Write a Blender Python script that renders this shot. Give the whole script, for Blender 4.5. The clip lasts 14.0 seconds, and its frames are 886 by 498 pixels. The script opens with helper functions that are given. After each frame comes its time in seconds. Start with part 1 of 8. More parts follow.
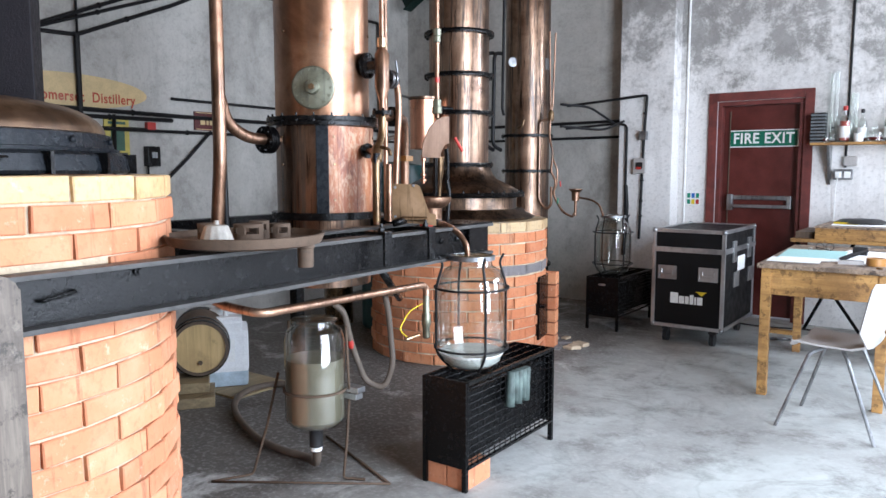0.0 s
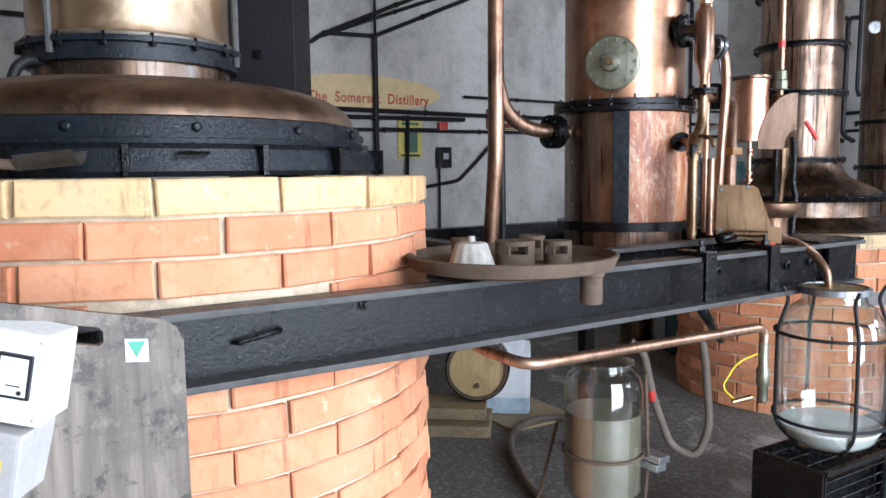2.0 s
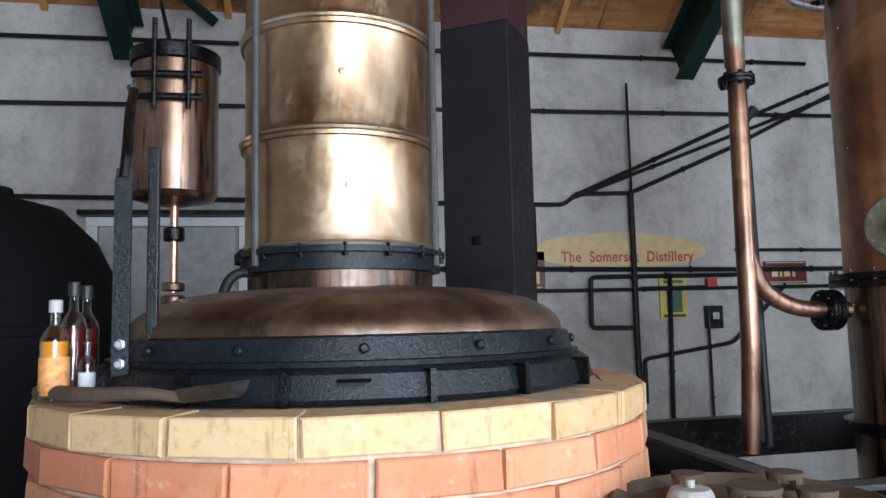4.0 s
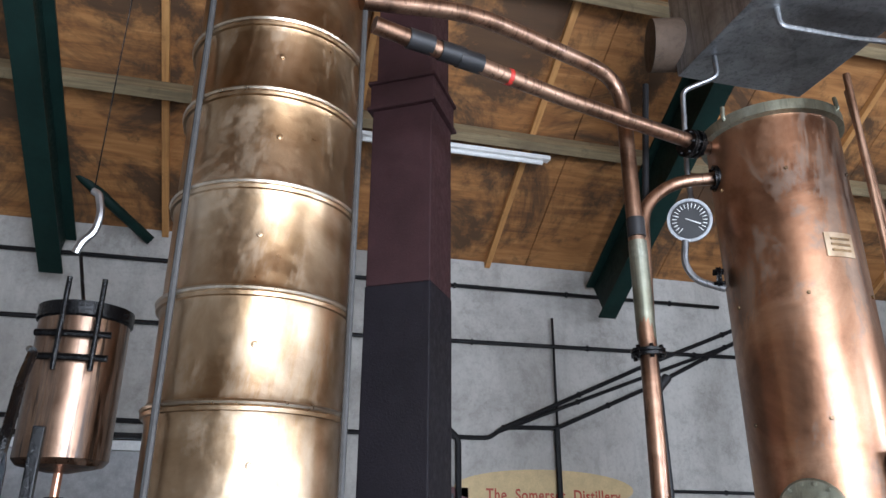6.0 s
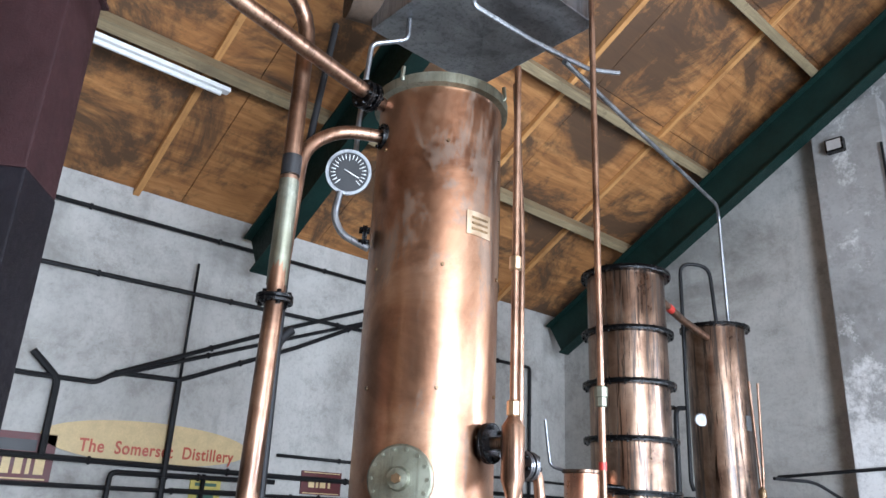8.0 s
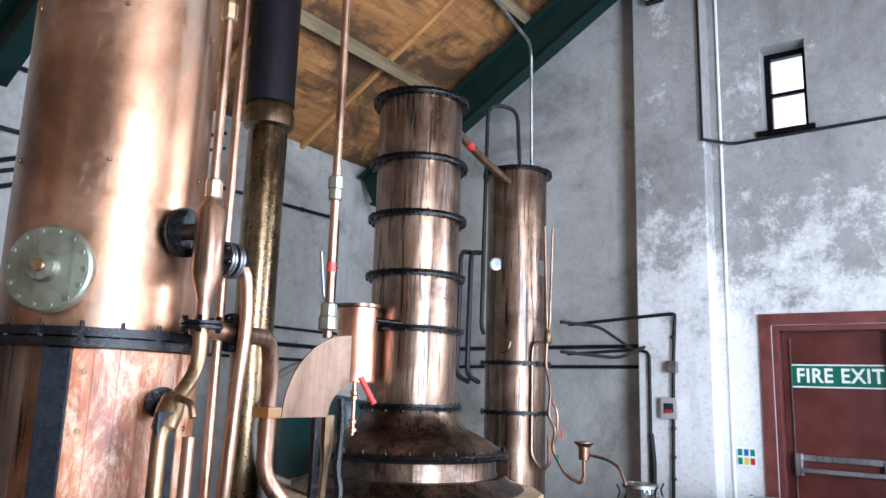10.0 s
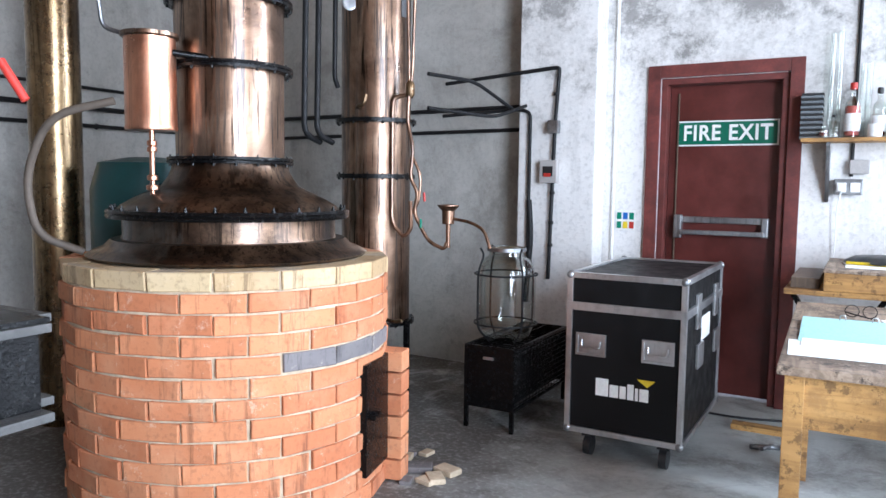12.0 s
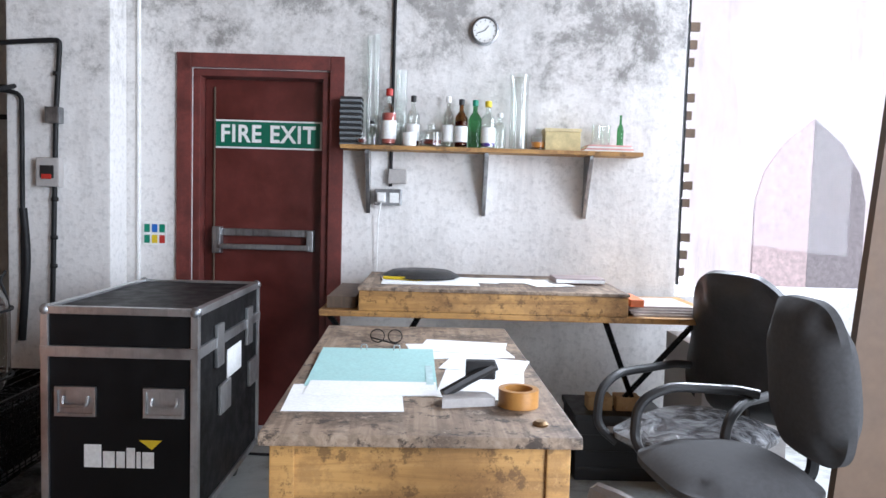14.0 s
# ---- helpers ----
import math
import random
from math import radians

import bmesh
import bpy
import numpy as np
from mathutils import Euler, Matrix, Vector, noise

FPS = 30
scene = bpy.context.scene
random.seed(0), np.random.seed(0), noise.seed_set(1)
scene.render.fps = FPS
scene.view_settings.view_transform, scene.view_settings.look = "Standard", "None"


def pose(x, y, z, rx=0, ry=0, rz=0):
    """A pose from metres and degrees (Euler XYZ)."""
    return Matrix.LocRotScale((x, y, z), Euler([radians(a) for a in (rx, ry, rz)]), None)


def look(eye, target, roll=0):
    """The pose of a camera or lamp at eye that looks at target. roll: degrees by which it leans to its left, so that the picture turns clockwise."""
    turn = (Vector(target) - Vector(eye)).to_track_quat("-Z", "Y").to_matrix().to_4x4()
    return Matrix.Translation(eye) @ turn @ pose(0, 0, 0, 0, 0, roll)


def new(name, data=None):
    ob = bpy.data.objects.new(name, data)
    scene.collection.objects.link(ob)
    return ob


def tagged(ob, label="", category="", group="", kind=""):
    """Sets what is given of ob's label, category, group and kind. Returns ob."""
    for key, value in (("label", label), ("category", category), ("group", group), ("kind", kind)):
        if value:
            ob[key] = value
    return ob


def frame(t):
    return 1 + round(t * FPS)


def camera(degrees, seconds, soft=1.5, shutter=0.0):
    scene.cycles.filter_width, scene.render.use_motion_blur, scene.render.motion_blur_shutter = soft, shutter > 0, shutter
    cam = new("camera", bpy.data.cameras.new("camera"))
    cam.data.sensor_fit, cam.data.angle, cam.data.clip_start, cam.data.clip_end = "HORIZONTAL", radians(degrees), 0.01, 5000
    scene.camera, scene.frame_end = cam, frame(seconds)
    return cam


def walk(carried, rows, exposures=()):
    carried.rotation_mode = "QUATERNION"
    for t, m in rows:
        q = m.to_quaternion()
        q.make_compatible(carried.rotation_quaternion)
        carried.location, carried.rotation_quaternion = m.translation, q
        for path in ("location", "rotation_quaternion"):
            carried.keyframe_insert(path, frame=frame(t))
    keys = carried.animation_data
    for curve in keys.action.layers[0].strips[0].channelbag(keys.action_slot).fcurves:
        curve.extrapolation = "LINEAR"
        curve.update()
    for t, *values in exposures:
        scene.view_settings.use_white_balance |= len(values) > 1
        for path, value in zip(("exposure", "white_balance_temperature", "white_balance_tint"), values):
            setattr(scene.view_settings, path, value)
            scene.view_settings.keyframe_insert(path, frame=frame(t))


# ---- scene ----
cam = camera(62.0, 14.0)
PATH = [
    (0, (-0.034, 0.284, 1.385), (-1.202, 1.894, 1.176), 0.0),
    (0.5, (-0.155, 0.358, 1.384), (-1.285, 1.993, 1.16), -0.2),
    (1, (-0.258, 0.539, 1.376), (-1.612, 1.992, 1.148), -0.9),
    (1.5, (-0.374, 0.701, 1.384), (-1.956, 1.909, 1.193), 0.7),
    (2, (-0.538, 0.799, 1.375), (-2.243, 1.825, 1.174), -0.7),
    (2.5, (-0.665, 0.873, 1.378), (-2.526, 1.582, 1.197), -1.0),
    (3, (-0.702, 1.001, 1.395), (-2.666, 1.36, 1.277), -0.6),
    (3.5, (-0.705, 1.066, 1.452), (-2.68, 1.375, 1.516), -0.7),
    (4, (-0.690, 1.074, 1.526), (-2.652, 1.409, 1.722), -1.3),
    (4.2, (-0.695, 1.078, 1.558), (-2.648, 1.431, 1.807), -1.1),
    (6.3, (-0.652, 1.142, 1.720), (-2.428, 1.652, 2.485), 0.2),
    (6.5, (-0.653, 1.159, 1.719), (-2.414, 1.736, 2.472), 0.6),
    (7, (-0.686, 1.225, 1.713), (-2.372, 2.033, 2.423), 2.0),
    (7.5, (-0.767, 1.291, 1.706), (-2.353, 2.291, 2.401), 3.2),
    (8, (-0.832, 1.351, 1.696), (-2.250, 2.594, 2.363), 2.8),
    (8.2, (-0.844, 1.378, 1.681), (-2.212, 2.702, 2.293), 2.1),
    (10.3, (-0.941, 2.046, 1.493), (-2.089, 3.656, 1.795), 1.0),
    (10.5, (-0.973, 2.096, 1.458), (-2.128, 3.713, 1.687), -0.1),
    (11, (-0.952, 2.256, 1.417), (-2.183, 3.832, 1.407), -0.1),
    (11.5, (-0.885, 2.456, 1.377), (-2.135, 4.012, 1.251), 0.9),
    (12, (-0.904, 2.691, 1.348), (-1.894, 4.42, 1.173), 0.7),
    (12.5, (-0.941, 2.902, 1.347), (-1.45, 4.829, 1.176), -0.4),
    (13, (-0.889, 3.083, 1.33), (-1.168, 5.055, 1.14), -1.9),
    (13.5, (-0.768, 3.292, 1.338), (-0.966, 5.277, 1.195), -0.5),
    (14, (-0.728, 3.452, 1.348), (-0.709, 5.447, 1.218), 1.6),
]
EXPOSURE = [(0.0, 0.05, 5900, 14), (2.5, -0.02, 5850, 13), (4.0, -0.24, 5850, 13), (6.5, 0.06, 5880, 15), (8.0, 0.44, 5700, 12), (10.5, 0.48, 5550, 13), (12.0, 0.46, 5700, 13), (13.0, 0.27, 5900, 14), (14.0, -0.06, 6000, 15)]
walk(cam, [(t, look(eye, target, roll)) for t, eye, target, roll in PATH], EXPOSURE)

# ---------------------------------------------------------------- light
world = bpy.data.worlds.new("sky")
scene.world = world
world.use_nodes = True
wn = world.node_tree.nodes
sky = wn.new("ShaderNodeTexSky")
sky.sky_type = "NISHITA"
sky.sun_disc = False
sky.sun_elevation, sky.sun_rotation = radians(45), radians(174)
world.node_tree.links.new(sky.outputs[0], wn["Background"].inputs[0])
wn["Background"].inputs[1].default_value = 0.15
sun = new("sun", bpy.data.lights.new("sun", "SUN"))
sun.data.energy, sun.data.angle, sun.data.color = 3.2, radians(2), (1.0, 0.96, 0.9)
sun.matrix_world = look((0.6, -6.0, 6.1), (0, 0, 0))


def sky_panel(name, eye, target, w, h, power):
    """Daylight that enters through one opening."""
    lamp = new(name, bpy.data.lights.new(name, "AREA"))
    lamp.data.shape, lamp.data.size, lamp.data.size_y = "RECTANGLE", w, h
    lamp.data.energy, lamp.data.color = power, (0.88, 0.95, 1.0)
    lamp.matrix_world = look(eye, target)
    return lamp


sky_panel("daylight_loading_door", (2.16, 2.2, 1.85), (-4.0, 2.2, 1.7), 2.6, 3.2, 520)
sky_panel("daylight_desk_window", (1.28, 7.64, 2.86), (0.6, 4.6, 0.9), 1.3, 0.7, 190)
# Added fill, out of view: brightens the gable wall, desk and chairs.
sky_panel("daylight_side_window", (2.16, 5.95, 2.05), (-2.0, 6.2, 1.4), 1.7, 2.1, 115)

# ---------------------------------------------------------------- materials


class Mat:
    """A node material with short hands for its usual nodes."""

    def __init__(self, name):
        self.m = bpy.data.materials.new(name)
        self.m.use_nodes = True
        self.t = self.m.node_tree
        self.b = self.t.nodes["Principled BSDF"]
        self.co = self.t.nodes.new("ShaderNodeTexCoord").outputs["Object"]

    def node(self, kind):
        return self.t.nodes.new(kind)

    def link(self, a, b):
        self.t.links.new(a, b)

    def world_co(self):
        self.co = self.node("ShaderNodeNewGeometry").outputs["Position"]
        return self

    def stretch(self, sx, sy, sz):
        n = self.node("ShaderNodeMapping")
        n.inputs["Scale"].default_value = (sx, sy, sz)
        self.link(self.co, n.inputs["Vector"])
        return n.outputs[0]

    def noise(self, scale, detail=5.0, rough=0.6, co=None, distort=0.0):
        n = self.node("ShaderNodeTexNoise")
        n.inputs["Scale"].default_value = scale
        n.inputs["Detail"].default_value = detail
        n.inputs["Roughness"].default_value = rough
        n.inputs["Distortion"].default_value = distort
        self.link(co or self.co, n.inputs["Vector"])
        return n.outputs["Fac"]

    def ramp(self, fac, *stops):
        n = self.node("ShaderNodeValToRGB")
        e = n.color_ramp.elements
        while len(e) < len(stops):
            e.new(0.5)
        for el, (p, c) in zip(e, stops):
            el.position = p
            el.color = (*c, 1) if len(c) == 3 else c
        self.link(fac, n.inputs[0])
        return n.outputs[0]

    def val(self, fac, a, b, lo=0.3, hi=0.7):
        n = self.node("ShaderNodeMapRange")
        n.inputs["From Min"].default_value, n.inputs["From Max"].default_value = lo, hi
        n.inputs["To Min"].default_value, n.inputs["To Max"].default_value = a, b
        self.link(fac, n.inputs[0])
        return n.outputs[0]

    def mix(self, fac, a, b, kind="MIX"):
        n = self.node("ShaderNodeMix")
        n.data_type, n.blend_type = "RGBA", kind
        for s, v in ((n.inputs[0], fac), (n.inputs[6], a), (n.inputs[7], b)):
            if isinstance(v, bpy.types.NodeSocket):
                self.link(v, s)
            else:
                s.default_value = v if isinstance(v, float) else (*v, 1)
        return n.outputs[2]

    def random(self):
        return self.node("ShaderNodeObjectInfo").outputs["Random"]

    def bump(self, height, strength=0.3, dist=0.01):
        n = self.node("ShaderNodeBump")
        n.inputs["Strength"].default_value, n.inputs["Distance"].default_value = strength, dist
        self.link(height, n.inputs["Height"])
        self.link(n.outputs[0], self.b.inputs["Normal"])
        return self

    def set(self, color=None, rough=None, metal=None, spec=None):
        for key, v in (("Base Color", color), ("Roughness", rough), ("Metallic", metal), ("Specular IOR Level", spec)):
            if v is None:
                continue
            if isinstance(v, bpy.types.NodeSocket):
                self.link(v, self.b.inputs[key])
            else:
                self.b.inputs[key].default_value = (*v, 1) if isinstance(v, tuple) else v
        return self


def plain(name, color, rough=0.5, metal=0.0, vary=0.25, scale=14.0, bump=0.15):
    m = Mat(name)
    a = m.noise(scale)
    b = m.noise(scale * 7, 3)
    c0 = tuple(v * (1 - vary) for v in color)
    c1 = tuple(min(1, v * (1 + vary)) for v in color)
    col = m.mix(m.val(b, 0.0, 0.35), m.ramp(a, (0.3, c0), (0.7, c1)), tuple(v * 0.6 for v in color))
    m.set(col, m.val(a, max(0.05, rough - 0.1), min(1, rough + 0.12)), metal)
    m.bump(b, bump, 0.004)
    return m.m


def wall_plaster(name, light, mid, dark, amount, worn=0.0):
    """Bare cement render, blotched with damp and soot."""
    m = Mat(name).world_co()
    big = m.noise(0.8, 8, 0.68, distort=0.5)
    medium = m.noise(2.7, 13, 0.78, distort=0.2)
    fine = m.noise(38, 4, 0.6)
    streak = m.noise(1.6, 6, 0.7, co=m.stretch(2.2, 2.2, 0.35))
    if worn:
        s = m.node("ShaderNodeSeparateXYZ")
        m.link(m.co, s.inputs[0])
        up = m.node("ShaderNodeMath")
        up.operation = "MULTIPLY_ADD"
        up.inputs[1].default_value = -worn
        m.link(m.val(s.outputs[2], -0.5, 0.5, 1.2, 3.2), up.inputs[0])
        m.link(medium, up.inputs[2])
        medium = up.outputs[0]
    base = m.ramp(big, (0.36, dark), (0.45, mid), (0.56, light))
    blot = m.ramp(medium, (0.38, dark), (0.46, mid), (0.56, light))
    col = m.mix(amount, base, blot)
    col = m.mix(m.val(streak, 0.0, 0.5, 0.52, 0.72), col, tuple(v * 0.62 for v in mid))
    col = m.mix(m.val(fine, 0.0, 0.3, 0.5, 0.75), col, dark)
    flake = m.noise(7.5, 12, 0.82)
    patch = m.val(medium, 0.5, 0.03, 0.40, 0.54)
    peel = m.node("ShaderNodeMath")
    peel.operation = "MULTIPLY"
    m.link(m.val(flake, 0.0, 1.0, 0.51, 0.55), peel.inputs[0])
    m.link(patch, peel.inputs[1])
    col = m.mix(peel.outputs[0], col, tuple(v * 1.25 for v in dark))
    m.set(col, 0.9)
    m.bump(m.mix(0.5, medium, fine), 0.5, 0.012)
    return m.m


M_WALL_W = wall_plaster("grey_render", (0.50, 0.485, 0.45), (0.39, 0.375, 0.345), (0.21, 0.20, 0.18), 0.36)
M_WALL_N = wall_plaster("limewashed_render", (0.79, 0.775, 0.755), (0.60, 0.585, 0.565), (0.19, 0.183, 0.172), 0.72, 0.36)
M_WHITE = plain("white_paint", (0.82, 0.82, 0.80), 0.6, vary=0.1)

f = Mat("concrete_floor").world_co()
fa, fb, fc = f.noise(0.55, 6, 0.7, distort=0.5), f.noise(3.5, 8, 0.72), f.noise(40, 4)
fcol = f.ramp(fa, (0.30, (0.24, 0.235, 0.22)), (0.48, (0.38, 0.39, 0.375)), (0.62, (0.50, 0.535, 0.515)))
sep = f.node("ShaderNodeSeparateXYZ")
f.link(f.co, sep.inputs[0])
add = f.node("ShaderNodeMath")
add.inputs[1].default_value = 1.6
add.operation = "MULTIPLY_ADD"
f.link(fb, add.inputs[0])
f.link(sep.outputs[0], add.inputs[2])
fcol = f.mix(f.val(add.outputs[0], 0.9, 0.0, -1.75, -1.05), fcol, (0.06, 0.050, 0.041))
fcol = f.mix(f.val(fb, 0.0, 0.75, 0.5, 0.72), fcol, (0.11, 0.105, 0.095))
fd = f.noise(1.4, 9, 0.74, distort=1.2)
fcol = f.mix(f.val(fd, 0.0, 0.7, 0.54, 0.68), fcol, (0.16, 0.15, 0.135))
fcol = f.mix(f.val(fd, 0.75, 0.0, 0.30, 0.44), fcol, (0.58, 0.585, 0.56))
crack = f.node("ShaderNodeTexVoronoi")
crack.feature = "DISTANCE_TO_EDGE"
crack.inputs["Scale"].default_value = 0.42
wob = f.node("ShaderNodeVectorMath")
wob.operation = "MULTIPLY_ADD"
wob.inputs[1].default_value = (0.35, 0.35, 0.0)
fw = f.node("ShaderNodeTexNoise")
fw.inputs["Scale"].default_value, fw.inputs["Detail"].default_value = 2.5, 8.0
f.link(f.co, fw.inputs["Vector"])
f.link(fw.outputs["Color"], wob.inputs[0])
f.link(f.co, wob.inputs[2])
f.link(wob.outputs[0], crack.inputs["Vector"])
fcol = f.mix(f.val(crack.outputs["Distance"], 0.13, 0.0, 0.001, 0.004), fcol, (0.05, 0.046, 0.04))
fcol = f.mix(f.val(fc, 0.0, 0.35, 0.5, 0.7), fcol, (0.5, 0.51, 0.5))
f.set(fcol, f.val(fb, 0.55, 0.85))
f.bump(f.mix(0.5, fb, fc), 0.35, 0.008)
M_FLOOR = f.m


def brick_mat(name, a, b, stain, pale):
    m = Mat(name).world_co()
    n1, n2 = m.noise(6), m.noise(42, 4)
    w = Mat.noise(m, 2.4, 5, 0.6, co=m.node("ShaderNodeNewGeometry").outputs["Position"])
    col = m.mix(m.random(), a, b)
    col = m.mix(m.val(n1, 0.0, 0.32, 0.47, 0.72), col, pale)
    col = m.mix(m.val(n2, 0.0, 0.4, 0.52, 0.72), col, stain)
    col = m.mix(m.val(w, 0.0, 0.42, 0.56, 0.75), col, pale)
    pos = m.node("ShaderNodeNewGeometry").outputs["Position"]
    mp = m.node("ShaderNodeMapping")
    mp.inputs["Scale"].default_value = (9, 9, 0.9)
    m.link(pos, mp.inputs["Vector"])
    st = m.noise(2.0, 6, 0.7, co=mp.outputs[0])
    col = m.mix(m.val(st, 0.0, 0.55, 0.57, 0.66), col, tuple(v * 0.45 for v in stain))
    col = m.mix(m.val(m.noise(16, 6, 0.75), 0.0, 0.5, 0.6, 0.72), col, (0.70, 0.58, 0.44))
    m.set(col, 0.85)
    m.bump(m.mix(0.6, n1, n2), 0.45, 0.006)
    return m.m


M_BRICK = brick_mat("red_brick", (0.49, 0.18, 0.085), (0.58, 0.26, 0.13), (0.30, 0.105, 0.05), (0.62, 0.40, 0.25))
M_BRICK_POT = brick_mat("sooted_red_brick", (0.42, 0.135, 0.055), (0.56, 0.225, 0.10), (0.20, 0.07, 0.035), (0.60, 0.35, 0.20))
M_BRICK_Y = brick_mat("yellow_fire_brick", (0.48, 0.30, 0.135), (0.56, 0.39, 0.195), (0.22, 0.10, 0.04), (0.56, 0.44, 0.28))
M_BRICK_YS = brick_mat("sooted_yellow_brick", (0.36, 0.23, 0.11), (0.56, 0.42, 0.24), (0.14, 0.075, 0.035), (0.54, 0.44, 0.31))
M_BRICK_B = brick_mat("blue_grey_brick", (0.13, 0.12, 0.12), (0.18, 0.16, 0.16), (0.08, 0.07, 0.07), (0.25, 0.22, 0.2))
M_MORTAR = plain("mortar", (0.50, 0.40, 0.28), 0.95, vary=0.3, scale=18, bump=0.5)


def metal_mat(name, light, mid, dark, rough, amount=0.5, drip=0.5, tarnish=0.0, dents=0.0, crust=(0.24, 0.215, 0.165)):
    """Old beaten sheet metal with heat tints, runs, dents and tarnish."""
    m = Mat(name)
    big = m.noise(2.2, 6, 0.62, distort=0.8)
    fine = m.noise(30, 5, 0.7)
    spots = m.noise(7.0, 8, 0.75)
    col = m.ramp(big, (0.36, dark), (0.5, mid), (0.64, light))
    metal = 1.0
    if drip:
        runs = m.noise(3.0, 6, 0.7, co=m.stretch(8.0, 8.0, 0.4))
        col = m.mix(m.val(runs, 0.0, drip, 0.52, 0.60), col, tuple(v * 0.22 for v in mid))
        thin = m.noise(3.0, 5, 0.6, co=m.stretch(22.0, 22.0, 0.9))
        col = m.mix(m.val(thin, 0.0, drip, 0.57, 0.62), col, tuple(v * 0.12 for v in mid))
        if drip > 0.6:
            metal = m.val(runs, 1.0, 0.3, 0.52, 0.60)
    col = m.mix(m.val(spots, 0.0, amount, 0.52, 0.66), col, tuple(v * 0.7 for v in dark))
    col = m.mix(m.val(fine, 0.0, amount * 0.5, 0.5, 0.75), col, dark)
    shine = m.val(m.mix(0.5, big, fine), rough - 0.08, rough + 0.18)
    if tarnish:
        old = m.noise(1.9, 10, 0.74, co=m.stretch(1.6, 1.6, 0.7), distort=0.6)
        grey = m.val(old, 0.0, tarnish, 0.53, 0.58)
        col = m.mix(grey, col, crust)
        metal = m.val(old, 1.0, 1.0 - tarnish * 0.4, 0.53, 0.58)
        flecks = m.noise(46, 5, 0.8)
        col = m.mix(m.val(flecks, 0.0, tarnish, 0.66, 0.70), col, tuple(v * 1.5 for v in crust))
        shine = m.mix(grey, shine, (0.6, 0.6, 0.6))
    m.set(col, shine, metal)
    m.b.inputs["Coat Weight"].default_value = 0.4
    m.b.inputs["Coat Roughness"].default_value = 0.2
    relief = m.mix(0.4, spots, fine)
    if dents:
        wave = m.noise(4.2, 3, 0.5, distort=0.4)
        first = m.node("ShaderNodeBump")
        first.inputs["Strength"].default_value, first.inputs["Distance"].default_value = dents, 0.05
        m.link(wave, first.inputs["Height"])
        second = m.node("ShaderNodeBump")
        second.inputs["Strength"].default_value, second.inputs["Distance"].default_value = 0.14, 0.012
        m.link(relief, second.inputs["Height"])
        m.link(first.outputs[0], second.inputs["Normal"])
        m.link(second.outputs[0], m.b.inputs["Normal"])
    else:
        m.bump(relief, 0.14, 0.012)
    return m.m


M_COPPER = metal_mat("copper_sheet", (0.45, 0.265, 0.165), (0.335, 0.175, 0.10), (0.195, 0.096, 0.055), 0.36, 0.35, drip=0.0, tarnish=0.5, dents=0.09, crust=(0.17, 0.155, 0.13))
M_COPPER_DARK = metal_mat("tarnished_copper", (0.355, 0.24, 0.165), (0.232, 0.143, 0.094), (0.105, 0.062, 0.040), 0.30, 0.4, drip=0.95, dents=0.03)
M_DOME = metal_mat("dusty_dome_copper", (0.27, 0.185, 0.12), (0.155, 0.098, 0.062), (0.055, 0.036, 0.025), 0.46, 0.8, drip=0.0, tarnish=0.5, dents=0.12, crust=(0.20, 0.165, 0.13))
M_SOOTY = metal_mat("sooty_copper", (0.26, 0.165, 0.105), (0.12, 0.075, 0.05), (0.03, 0.022, 0.016), 0.36, 0.7, drip=0.8, tarnish=0.4, crust=(0.10, 0.085, 0.07))
M_COPPER_CLEAN = metal_mat("bright_copper", (0.88, 0.52, 0.36), (0.76, 0.38, 0.24), (0.50, 0.24, 0.15), 0.30, 0.3, 0.2)
M_BRASS = metal_mat("brass_sheet", (0.62, 0.475, 0.325), (0.485, 0.34, 0.205), (0.34, 0.215, 0.11), 0.33, 0.35, drip=0.0, tarnish=0.3, dents=0.16, crust=(0.50, 0.43, 0.34))
M_FLUE_BRASS = metal_mat("tarnished_brass", (0.36, 0.25, 0.13), (0.23, 0.15, 0.075), (0.10, 0.06, 0.03), 0.24, drip=0.5)
M_PLATE = metal_mat("dull_brass_plate", (0.42, 0.27, 0.17), (0.30, 0.19, 0.105), (0.15, 0.09, 0.045), 0.45)
M_FAN = metal_mat("pale_copper_plate", (0.27, 0.185, 0.13), (0.215, 0.135, 0.092), (0.12, 0.07, 0.045), 0.50, 0.5, drip=0.1)
M_BRONZE = metal_mat("dull_bronze", (0.36, 0.24, 0.12), (0.24, 0.15, 0.08), (0.12, 0.08, 0.05), 0.42)
M_PIPE = metal_mat("copper_pipe", (0.44, 0.28, 0.19), (0.31, 0.18, 0.115), (0.15, 0.085, 0.055), 0.40)
M_SOLDER = metal_mat("bright_solder", (0.86, 0.80, 0.70), (0.74, 0.66, 0.54), (0.5, 0.40, 0.28), 0.30, 0.3, drip=0.0)
M_STEEL = metal_mat("galvanised_steel", (0.45, 0.46, 0.47), (0.33, 0.34, 0.35), (0.2, 0.2, 0.21), 0.42, drip=0.3)
M_ALU = metal_mat("aluminium_trim", (0.66, 0.67, 0.68), (0.55, 0.56, 0.57), (0.38, 0.38, 0.39), 0.36, drip=0.1)


